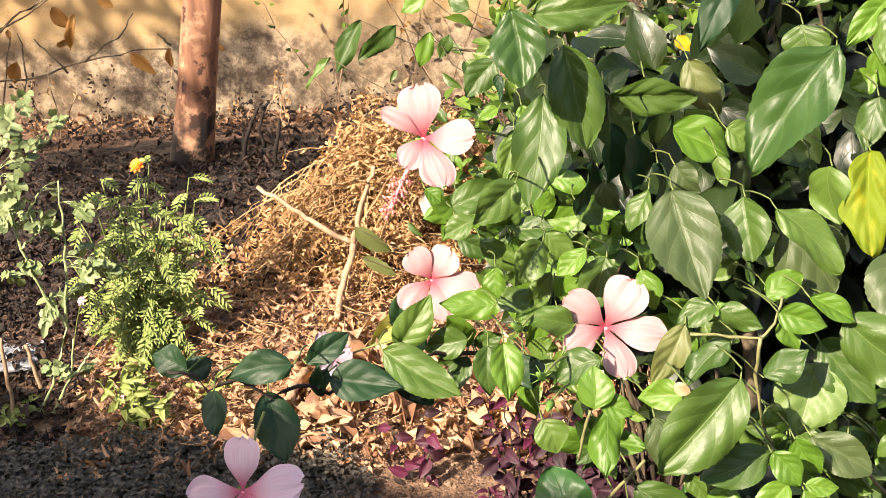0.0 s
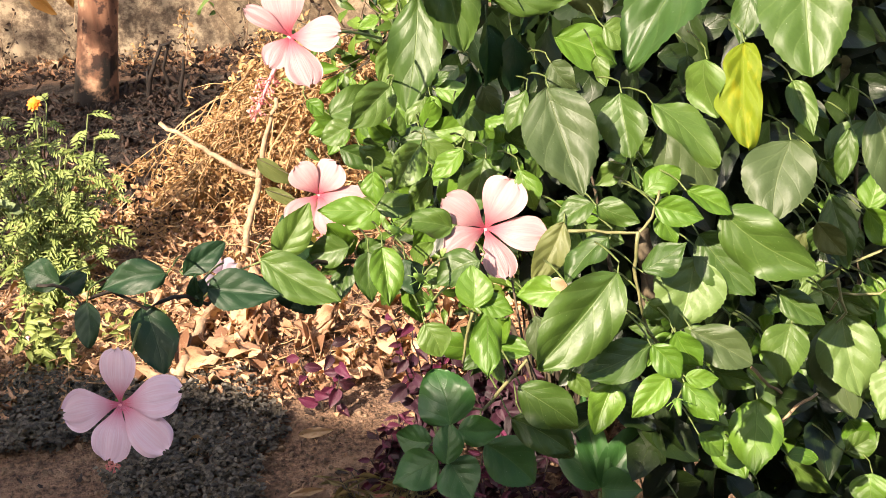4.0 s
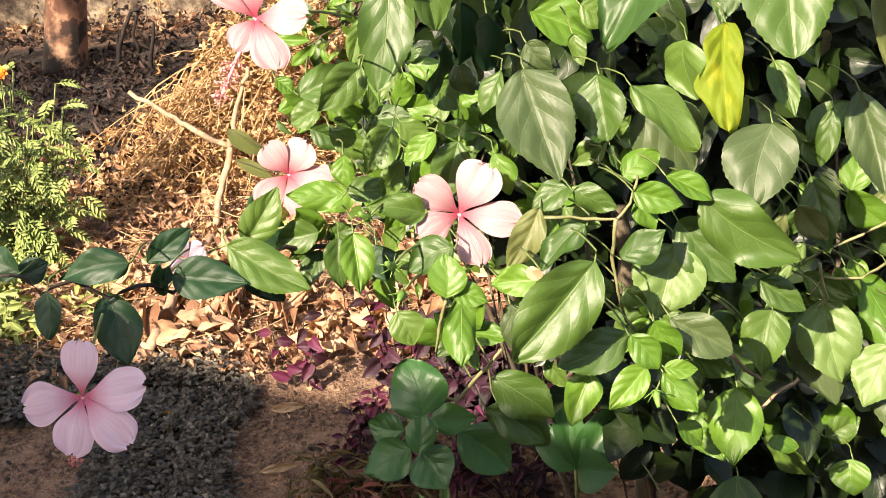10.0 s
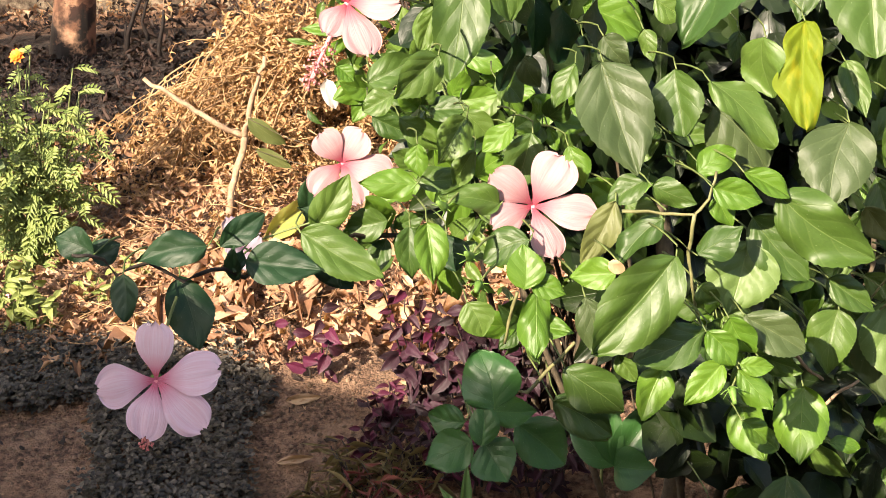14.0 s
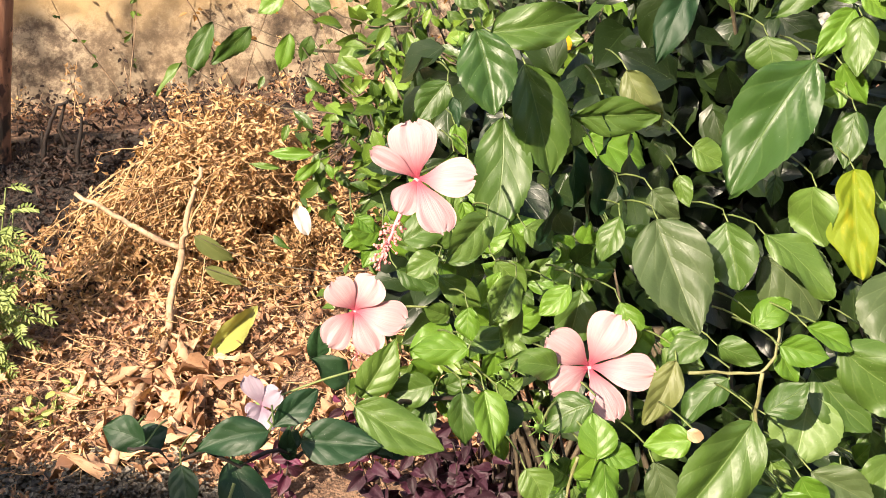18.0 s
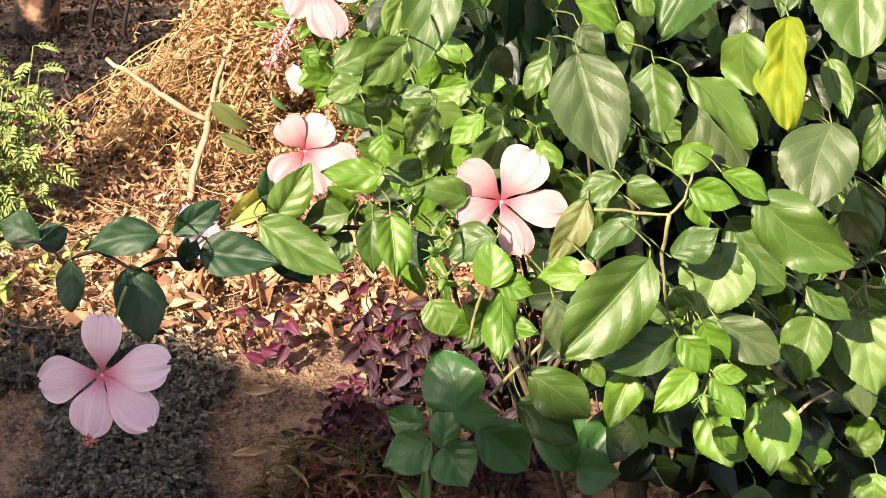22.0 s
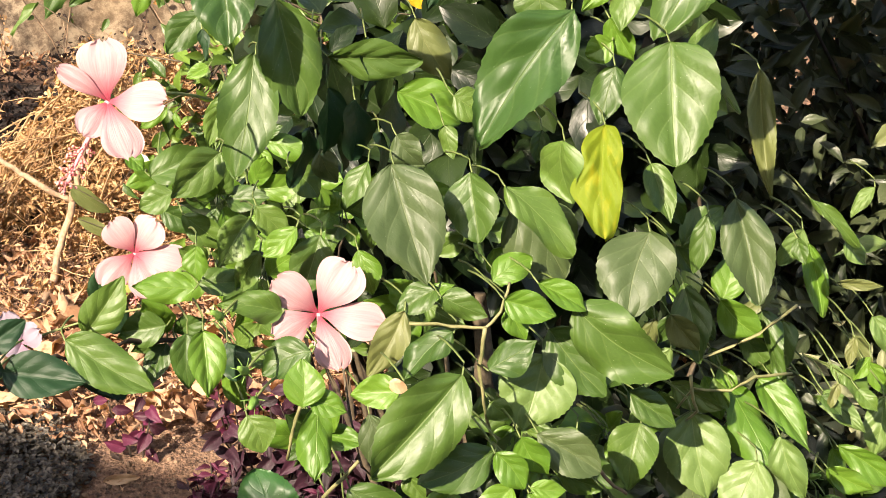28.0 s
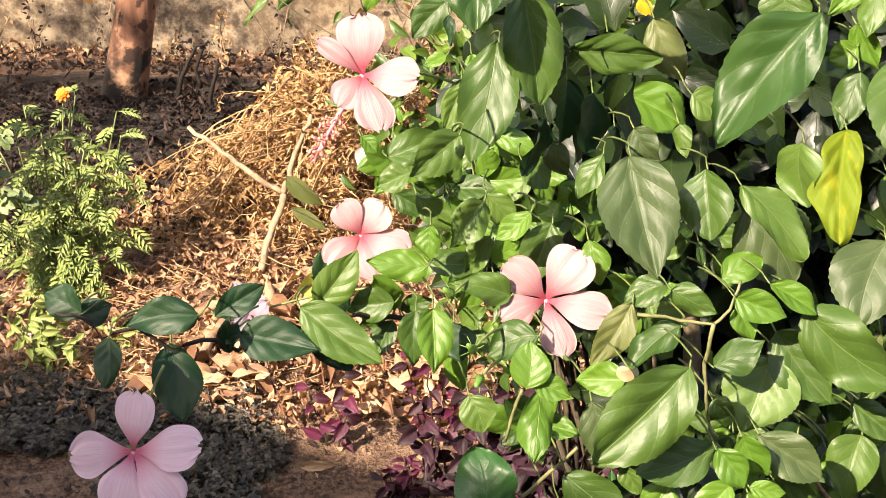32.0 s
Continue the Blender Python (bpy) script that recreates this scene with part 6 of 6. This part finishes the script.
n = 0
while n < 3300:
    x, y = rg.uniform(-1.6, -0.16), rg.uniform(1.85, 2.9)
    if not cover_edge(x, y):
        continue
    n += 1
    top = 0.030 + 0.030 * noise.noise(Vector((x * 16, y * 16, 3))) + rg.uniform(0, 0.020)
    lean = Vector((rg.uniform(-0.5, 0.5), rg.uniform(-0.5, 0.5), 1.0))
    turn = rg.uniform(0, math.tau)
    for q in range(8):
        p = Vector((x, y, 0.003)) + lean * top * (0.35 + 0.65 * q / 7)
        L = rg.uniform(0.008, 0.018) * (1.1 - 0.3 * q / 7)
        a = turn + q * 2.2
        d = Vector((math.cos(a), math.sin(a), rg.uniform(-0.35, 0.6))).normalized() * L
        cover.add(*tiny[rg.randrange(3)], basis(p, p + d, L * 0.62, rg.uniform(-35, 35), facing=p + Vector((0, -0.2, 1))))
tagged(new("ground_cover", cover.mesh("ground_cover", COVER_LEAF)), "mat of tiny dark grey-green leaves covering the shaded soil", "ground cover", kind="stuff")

# ---- magenta-leaved plants ----
def leafy_plant(name, label, category, foot, n, height, spread, leaf_material, L, ratio, seed, stem=DARK_STEM, per=9, shape='ovate', group=""):
    rg = random.Random(seed)
    pl = thing(name, label, category, foot, group=group)
    cards = [card("leaf", blade(5, 2, shape, 0.42, 0.25, 0.06, seed=s + seed), leaf_material) for s in range(4)]
    for i in range(n):
        a = rg.uniform(0, math.tau)
        r = spread * math.sqrt(rg.random())
        tip = Vector(foot) + Vector((math.cos(a) * r, math.sin(a) * r, height * rg.uniform(0.55, 1.0)))
        st = bend(Vector(foot) + Vector((math.cos(a) * r * 0.3, math.sin(a) * r * 0.3, 0.0)), tip, 0.0, 5, 0.006, rg)
        bm = bmesh.new()
        tube(bm, st, 0.0026, 0.0012, 5)
        hang(part("stem", bm, stem), pl)
        for q in range(per):
            p = st[0].lerp(st[-1], 0.25 + 0.75 * q / (per - 1))
            an = q * 2.4 + a
            d = Vector((math.cos(an), math.sin(an) - 0.25, rg.uniform(-0.7, 0.55))).normalized()
            ln = rg.uniform(*L)
            hang(new("leaf", cards[rg.randrange(4)]), pl).matrix_basis = basis(p, p + d * ln, ln * ratio, rg.uniform(-30, 30), facing=(-0.8, -1, 3.0))
    return pl


leafy_plant("magenta_plant", "bushy plant with dark maroon and magenta leaves beside the hibiscus", "plant", (0.10, 2.52, 0.0), 12, 0.23, 0.13, MAROON_LEAF, (0.03, 0.05), 0.55, 91, group="magenta plants")
leafy_plant("magenta_plant", "young plant with bright magenta leaves on dark stems", "plant", (0.03, 2.70, 0.0), 6, 0.22, 0.08, MAGENTA_LEAF, (0.024, 0.04), 0.48, 92, group="magenta plants", per=6)
leafy_plant("magenta_plant", "dense dark purple plant under the hibiscus leaves", "plant", (0.20, 2.44, 0.0), 16, 0.25, 0.15, MAROON_LEAF, (0.03, 0.05), 0.55, 99, group="magenta plants")
leafy_plant("magenta_plant", "slim seedling with magenta leaves on one thin stem", "plant", (-0.165, 2.66, 0.0), 3, 0.17, 0.05, MAGENTA_LEAF, (0.03, 0.045), 0.55, 93, group="magenta plants", per=6)
leafy_plant("magenta_plant", "small magenta-leaved plant in the shade", "plant", (-0.06, 2.42, 0.0), 5, 0.09, 0.07, MAGENTA_LEAF, (0.02, 0.04), 0.45, 94, group="magenta plants", per=6)
leafy_plant("magenta_plant", "low dark purple plant in the shade", "plant", (0.0, 2.08, 0.0), 7, 0.06, 0.09, MAROON_LEAF, (0.03, 0.05), 0.5, 95, group="magenta plants", per=6)
for q, (x, y, n, h, w) in enumerate(((0.02, 2.36, 9, 0.14, 0.08), (0.12, 2.30, 10, 0.16, 0.09), (0.22, 2.26, 9, 0.15, 0.09), (-0.03, 2.47, 6, 0.12, 0.06))):
    leafy_plant("magenta_plant", "low bushy plant with narrow dark purple leaves in the shade", "plant", (x, y, 0.0), n, h, w, MAROON_LEAF if q % 2 == 0 else MAGENTA_LEAF, (0.022, 0.045), 0.34, 150 + q, group="magenta plants", per=8)
RED_LEAF = leaf_mat("red_leaf", (0.26, 0.055, 0.065), (0.50, 0.24, 0.20), (0.55, 0.3, 0.25), per_island=True, gloss=0.5)
leafy_plant("coleus_plant", "small coleus with drooping reddish pink leaves on the soil", "plant", (0.245, 2.02, 0.0), 5, 0.10, 0.04, RED_LEAF, (0.04, 0.065), 0.3, 96, per=8, shape='lance')
GRASS = leaf_mat("dry_grass", (0.20, 0.18, 0.075), (0.40, 0.34, 0.17), (0.4, 0.35, 0.2), per_island=True, gloss=0.6)
leafy_plant("grass_tuft", "tuft of fine dry yellowish grass on the bed's edge", "grass", (-0.07, 2.25, 0.0), 42, 0.09, 0.14, GRASS, (0.03, 0.07), 0.07, 97, per=9, shape='lance')
leafy_plant("grass_tuft", "tuft of reddish and straw-coloured fine weeds", "grass", (-0.03, 2.18, 0.0), 24, 0.09, 0.12, RED_LEAF, (0.02, 0.05), 0.12, 98, per=8, shape='lance')
SPROUT = leaf_mat("sprout_leaf", (0.070, 0.170, 0.045), (0.110, 0.220, 0.060), (0.2, 0.3, 0.12), gloss=0.45)
sprout = thing("seedling", "young green seedling with long narrow leaves on the shaded soil", "seedling", (0.085, 2.06, 0.0))
bm = bmesh.new()
tube(bm, bend((0.085, 2.06, 0.0), (0.082, 2.08, 0.12), 0.0, 5, 0.002), 0.0035, 0.002, 6)
hang(part("stem", bm, STEM), sprout)
for b, t, w in (((0.083, 2.075, 0.10), (0.09, 2.10, 0.20), 0.020), ((0.083, 2.07, 0.09), (0.0, 2.08, 0.135), 0.026), ((0.084, 2.065, 0.07), (-0.005, 2.05, 0.095), 0.024), ((0.083, 2.07, 0.10), (0.045, 2.09, 0.16), 0.02),
                ((0.084, 2.065, 0.08), (0.175, 2.07, 0.115), 0.026), ((0.085, 2.06, 0.05), (0.10, 2.02, 0.10), 0.02), ((0.085, 2.06, 0.03), (0.06, 2.0, 0.06), 0.02)):
    s = Sheet()
    s.add(*blade(8, 3, 'lance', 0.25, 0.2, 0.03, seed=int(w * 1000)), basis(b, t, w, 0))
    hang(new("leaf", s.mesh("leaf", SPROUT)), sprout)
lily = thing("dark_plant", "dark plant with broad pointed leaves in the shade under the bush", "plant", (0.30, 1.98, 0.0))
def dark_leaf(b, t, w):
    s = Sheet()
    s.add(*blade(9, 3, 'ovate', 0.2, 0.1, 0.02, seed=int(w * 999)), basis(b, t, w, 0))
    hang(new("leaf", s.mesh("leaf", LEAF['e'])), lily)


dark_leaf((0.252, 1.646, 0.524), (0.238, 1.698, 0.638), 0.041)
dark_leaf((0.252, 1.646, 0.524), (0.327, 1.670, 0.613), 0.051)
dark_leaf((0.252, 1.646, 0.524), (0.196, 1.686, 0.574), 0.047)
dark_leaf((0.252, 1.646, 0.524), (0.292, 1.590, 0.558), 0.058)
bm = bmesh.new()
tube(bm, bend((0.30, 1.98, 0.0), (0.29, 1.96, 0.28), 0.0, 5, 0.003), 0.004, 0.0025, 6)
hang(part("stem", bm, STEM), lily)


# ---- low sunlit weeds round the marigold, grit on the path ----
WEED_LEAF = leaf_mat("weed_leaf", (0.190, 0.260, 0.060), (0.330, 0.400, 0.130), (0.4, 0.45, 0.2), per_island=True, gloss=0.5)
leafy_plant("weed", "low light green weed in the sun below the marigold", "weed", (-0.775, 2.96, 0.0), 17, 0.15, 0.10, WEED_LEAF, (0.022, 0.04), 0.42, 111, stem=STEM, per=8, group="low weeds in the bed")
leafy_plant("weed", "low pale green weed beside the leaf litter", "weed", (-1.03, 2.98, 0.0), 5, 0.06, 0.09, WEED_LEAF, (0.02, 0.04), 0.42, 112, stem=STEM, per=8, group="low weeds in the bed")
leafy_plant("weed", "small green weed in the litter by the dead branch", "weed", (-0.62, 3.05, 0.0), 7, 0.08, 0.08, WEED_LEAF, (0.02, 0.035), 0.4, 113, stem=STEM, per=7, group="low weeds in the bed")
rg = random.Random(121)
GRIT = rough_mat("grit", (0.03, 0.017, 0.010), (0.36, 0.24, 0.155), 9, 0.9, 0.002)
grit = Sheet()
rock = bmesh.new()
bmesh.ops.create_icosphere(rock, subdivisions=1, radius=1.0)
rv, rf = [tuple(v.co) for v in rock.verts], [tuple(v.index for v in f.verts) for f in rock.faces]
rock.free()
for i in range(10000):
    x, y = rg.uniform(-1.3, 1.1), rg.uniform(1.7, 2.95)
    r = rg.uniform(0.001, 0.008) * rg.random() ** 2 + 0.0012
    m = Matrix.Translation((x, y, ground_height(x, y) + r * 0.3)) @ Euler((rg.uniform(0, 6), rg.uniform(0, 6), rg.uniform(0, 6))).to_matrix().to_4x4() @ Matrix.Diagonal((r, r * rg.uniform(0.6, 1.4), r * rg.uniform(0.5, 1), 1))
    grit.add(rv, rf, [(0, 0)] * len(rv), m)
tagged(new("grit", grit.mesh("grit", GRIT, smooth=False)), "scattered soil crumbs and grit on the shaded path", "grit", kind="stuff")

rg = random.Random(141)
bm = bmesh.new()
for i in range(420):
    x, y = rg.uniform(-0.75, 0.25), rg.uniform(2.8, 3.5)
    a, L = rg.uniform(0, math.tau), rg.uniform(0.02, 0.07)
    z = ground_height(x, y) + rg.uniform(0.012, 0.045)
    d = Vector((math.cos(a), math.sin(a), rg.uniform(-0.15, 0.25))) * L
    tube(bm, bend(Vector((x, y, z)) - d, Vector((x, y, z)) + d, rg.uniform(-0.008, 0.008), 3, 0.002, rg), 0.0016, 0.001, 4)
tagged(part("straw", bm, STRAW), "loose bits of dry straw strewn over the leaf litter", "straw", kind="stuff")

# ---- pale scrap lying among the weeds ----
SCRAP = rough_mat("pale_plastic", (0.32, 0.34, 0.40), (0.44, 0.46, 0.52), 14, 0.45, 0.002)
bm = bmesh.new()
grid = [[bm.verts.new((-1.30 + 0.022 * i + 0.01 * noise.noise(Vector((i, j, 1.0))), 3.20 + 0.018 * j + 0.008 * noise.noise(Vector((i * 0.7, j, 5.0))),
                       0.012 + 0.03 * abs(noise.noise(Vector((i * 0.45, j * 0.5, 2.0)))) + 0.012 * (j % 3 == 1))) for i in range(11)] for j in range(9)]
for p, q in zip(grid, grid[1:]):
    for k in range(10):
        bm.faces.new((p[k], p[k + 1], q[k + 1], q[k]))
bmesh.ops.solidify(bm, geom=bm.faces[:], thickness=0.002)
tagged(part("plastic_scrap", bm, SCRAP), "crumpled scrap of pale grey plastic lying on the soil", "scrap")


# ---- thin weeds and twigs by the wall ----
rg = random.Random(101)
BROWN_LEAF = leaf_mat("brown_leaf", (0.16, 0.085, 0.025), (0.34, 0.20, 0.06), (0.4, 0.28, 0.12), gloss=0.5, trans=0.3)
twig = thing("hanging_twig", "thin bare twig with a few brown drying leaves near the wall", "twig", (-1.711, 5.000, -0.248))
for pts in ([(-1.688, 5.000, 0.273), (-1.567, 5.000, 0.311), (-1.486, 5.000, 0.344), (-1.422, 5.000, 0.383), (-1.338, 5.000, 0.435)],
            [(-1.569, 5.000, 0.299), (-1.491, 5.000, 0.364), (-1.400, 5.000, 0.401), (-1.360, 5.000, 0.421)],
            [(-1.660, 5.000, 0.122), (-1.436, 5.000, 0.142), (-1.295, 5.000, 0.183), (-1.139, 5.000, 0.209), (-1.011, 5.000, 0.206)],
            [(-1.305, 5.000, 0.180), (-1.230, 5.000, 0.234), (-1.168, 5.000, 0.269), (-1.120, 5.000, 0.335)],
            [(-1.009, 5.000, 0.220), (-1.030, 5.000, 0.245), (-1.050, 5.000, 0.262)],
            [(-1.551, 5.000, 0.034), (-1.508, 5.000, 0.133), (-1.506, 5.000, 0.232), (-1.514, 5.000, 0.292)],
            [(-1.711, 5.000, -0.248), (-1.633, 5.000, -0.043), (-1.569, 5.000, 0.176), (-1.536, 5.000, 0.293)],
            [(-1.369, 5.000, 0.144), (-1.415, 5.000, 0.206), (-1.461, 5.000, 0.269)]):
    bm = bmesh.new()
    tube(bm, [q for a, b in zip(pts, pts[1:]) for q in bend(a, b, 0, 3, 0.006, rg)[:-1]] + [Vector(pts[-1])], 0.0045, 0.0022, 6)
    hang(part("stem", bm, WOOD_STEM), twig)
for b, t, w in (((-1.382, 5.000, 0.376), (-1.339, 5.000, 0.296), 0.052),
                ((-1.314, 5.000, 0.347), (-1.352, 5.000, 0.222), 0.036),
                ((-1.532, 5.000, 0.194), (-1.556, 5.000, 0.115), 0.052),
                ((-1.228, 5.000, 0.401), (-1.183, 5.000, 0.358), 0.040),
                ((-1.149, 5.000, 0.205), (-1.076, 5.000, 0.121), 0.044),
                ((-1.016, 5.000, 0.211), (-1.020, 5.000, 0.137), 0.028),
                ((-1.541, 5.000, 0.309), (-1.541, 5.000, 0.270), 0.020),
                ((-1.390, 5.000, 0.240), (-1.345, 5.000, 0.261), 0.024),
                ((-0.855, 5.000, 0.210), (-0.833, 5.000, 0.189), 0.020),
                ((-1.382, 5.000, 0.399), (-1.391, 5.000, 0.457), 0.050)):
    s = Sheet()
    s.add(*blade(8, 3, 'ovate', 0.3, 0.1, 0.05, seed=int(w * 1000)), basis(b, t, w, 20))
    hang(new("leaf", s.mesh("leaf", BROWN_LEAF)), twig)


def wispy(foot, height, spread, n, seed, leaf_material, L):
    rg = random.Random(seed)
    w = thing("wall_weed", "wispy dry weed with tiny leaves standing against the wall", "weed", foot, group="weeds along the wall")
    s = Sheet()
    for i in range(n):
        tip = Vector(foot) + Vector((rg.uniform(-spread, spread), rg.uniform(-0.1, 0.1), height * rg.uniform(0.5, 1)))
        st = bend(foot, tip, rg.uniform(-0.03, 0.03), 7, 0.012, rg)
        bm = bmesh.new()
        tube(bm, st, 0.003, 0.0014, 4)
        hang(part("stem", bm, TWIG), w)
        for p in st[2:]:
            for q in range(2):
                d = Vector((rg.uniform(-1, 1), rg.uniform(-1, 0.4), rg.uniform(-1, 0.6))).normalized()
                c = p + d * rg.uniform(0.0, 0.03)
                ln = rg.uniform(*L)
                s.add(*small_blades[rg.randrange(5)], basis(c, c + d * ln, ln * 0.5, rg.uniform(-50, 50)))
    o = hang(new("foliage", s.mesh("foliage", leaf_material)), w)
    o["kind"] = "stuff"


for i in range(28):
    x = -2.0 + 0.11 * i + rg.uniform(-0.08, 0.08)
    y = rg.uniform(4.8, 5.9)
    wispy((x, y, ground_height(x, y)), rg.uniform(0.10, 0.34), 0.09, 3, 200 + i, DARK_LITTER if i % 3 else DRY_STRAW, (0.010, 0.024))
for i in range(4):
    x = -0.55 + 0.42 * i
    wispy((x, 5.75, ground_height(x, 5.75)), rg.uniform(0.95, 1.25), 0.42, 3, 230 + i, BROWN_LEAF if i % 2 else SHRUB_LEAF, (0.02, 0.04))


# ---- buds, fallen petals and flecks of colour ----
def bud(c, up):
    """A green bud with spreading narrow bracts."""
    c, up = Vector(c), Vector(up).normalized()
    b = thing("hibiscus_bud", "small green hibiscus bud with spreading bracts", "bud", c, group="buds on the bush")
    bm = bmesh.new()
    tube(bm, [c, c + up * 0.005, c + up * 0.010, c + up * 0.015], 0.0042, 0.0016, 7)
    hang(part("bud_body", bm, CALYX), b)
    a0 = up.orthogonal().normalized()
    b0 = up.cross(a0)
    for q in range(7):
        an = q * math.tau / 7
        d = (a0 * math.cos(an) + b0 * math.sin(an) + up * 0.35).normalized()
        bm = bmesh.new()
        tube(bm, [c, c + d * 0.006, c + d * 0.011 + up * 0.002], 0.0008, 0.0003, 4)
        hang(part("bract", bm, CALYX), b)
    bm = bmesh.new()
    tube(bm, bend(c, c + Vector((0.03, 0.06, -0.015)), -0.006, 5), 0.0011, 0.0014, 5)
    hang(part("stalk", bm, STEM), b)


bud((0.037, 1.149, 1.136), (-0.3, -0.6, 0.6))
bud((0.043, 1.146, 1.111), (-0.2, -0.8, 0.1))
bud((0.245, 1.075, 1.037), (0, -0.8, -0.4))
bud((0.291, 1.200, 0.979), (0.3, -0.7, -0.3))
bud((0.020, 1.196, 1.159), (-0.4, -0.5, 0.6))
bud((0.597, 1.330, 0.860), (0.2, -0.6, 0.5))
bud((0.018, 1.371, 1.386), (0, -0.5, 0.8))


def fleck(name, label, category, b, t, w, mat, seed):
    ob = tagged(new(name, card(name, blade(8, 3, 'round', 0.25, 0.15, 0.06, seed=seed), mat)), label, category)
    ob.matrix_world = basis(b, t, w, 10)


WHITE = leaf_mat("white_petal", (0.72, 0.68, 0.66), (0.8, 0.76, 0.74), (0.8, 0.76, 0.74), gloss=0.6, trans=0.2)
TAN = leaf_mat("tan_fleck", (0.58, 0.40, 0.24), (0.62, 0.44, 0.27), (0.6, 0.42, 0.25), gloss=0.6, trans=0.15)
GOLD = leaf_mat("golden_leaf", (0.72, 0.42, 0.02), (0.80, 0.5, 0.03), (0.8, 0.55, 0.1), gloss=0.5, trans=0.3)
fleck("fallen_petal", "white petal caught on the shrub below a pink flower", "petal", (-0.095, 2.25, 0.835), (-0.085, 2.24, 0.785), 0.026, WHITE, 1)
fleck("leaf_fleck", "small tan piece of dry leaf lying on a green leaf", "leaf", (0.144, 1.099, 1.151), (0.158, 1.097, 1.143), 0.011, TAN, 2)
fleck("golden_leaf", "single golden yellow leaf among the small green leaves", "leaf", (0.304, 2.255, 1.068), (0.320, 2.250, 1.042), 0.022, GOLD, 3)


# ---- pale sunlit shrub beside the tall weed ----
PALE_LEAF = leaf_mat("pale_shrub_leaf", (0.150, 0.190, 0.090), (0.420, 0.440, 0.260), (0.4, 0.42, 0.26), per_island=True, gloss=0.5)
rg = random.Random(131)
pale = thing("pale_shrub", "straggly shrub with small pale leaves in the sun", "bush", (1.22, 2.0, 0.0))
tops = []
for i in range(22):
    tip = Vector((rg.uniform(0.90, 1.55), rg.uniform(1.75, 2.25), rg.uniform(0.18, 1.15)))
    tops.append(tip)
    bm = bmesh.new()
    tube(bm, bend((1.22 + rg.uniform(-0.12, 0.12), 2.0 + rg.uniform(-0.1, 0.1), 0.0), tip, rg.uniform(-0.05, 0.02), 7, 0.012, rg), 0.004, 0.0014, 5)
    hang(part("branch", bm, TWIG if i % 2 else STALK), pale)


def on_pale(rg):
    t = tops[rg.randrange(len(tops))]
    return Vector((1.22, 2.0, 0.0)).lerp(t, rg.uniform(0.3, 1.03)) + Vector((rg.gauss(0, 0.035), rg.gauss(0, 0.035), rg.gauss(0, 0.03)))


mass = Sheet()
scatter_leaves(mass, rg, 1200, on_pale, (0.028, 0.07), (0.24, 0.42), lance + small_blades, lean=(0, -0.2, 0.1), singles=280, cards=[card("leaf", b, PALE_LEAF) for b in lance], parent=pale)
o = hang(new("pale_leaves", mass.mesh("pale_leaves", PALE_LEAF)), pale)
o["kind"] = "stuff"
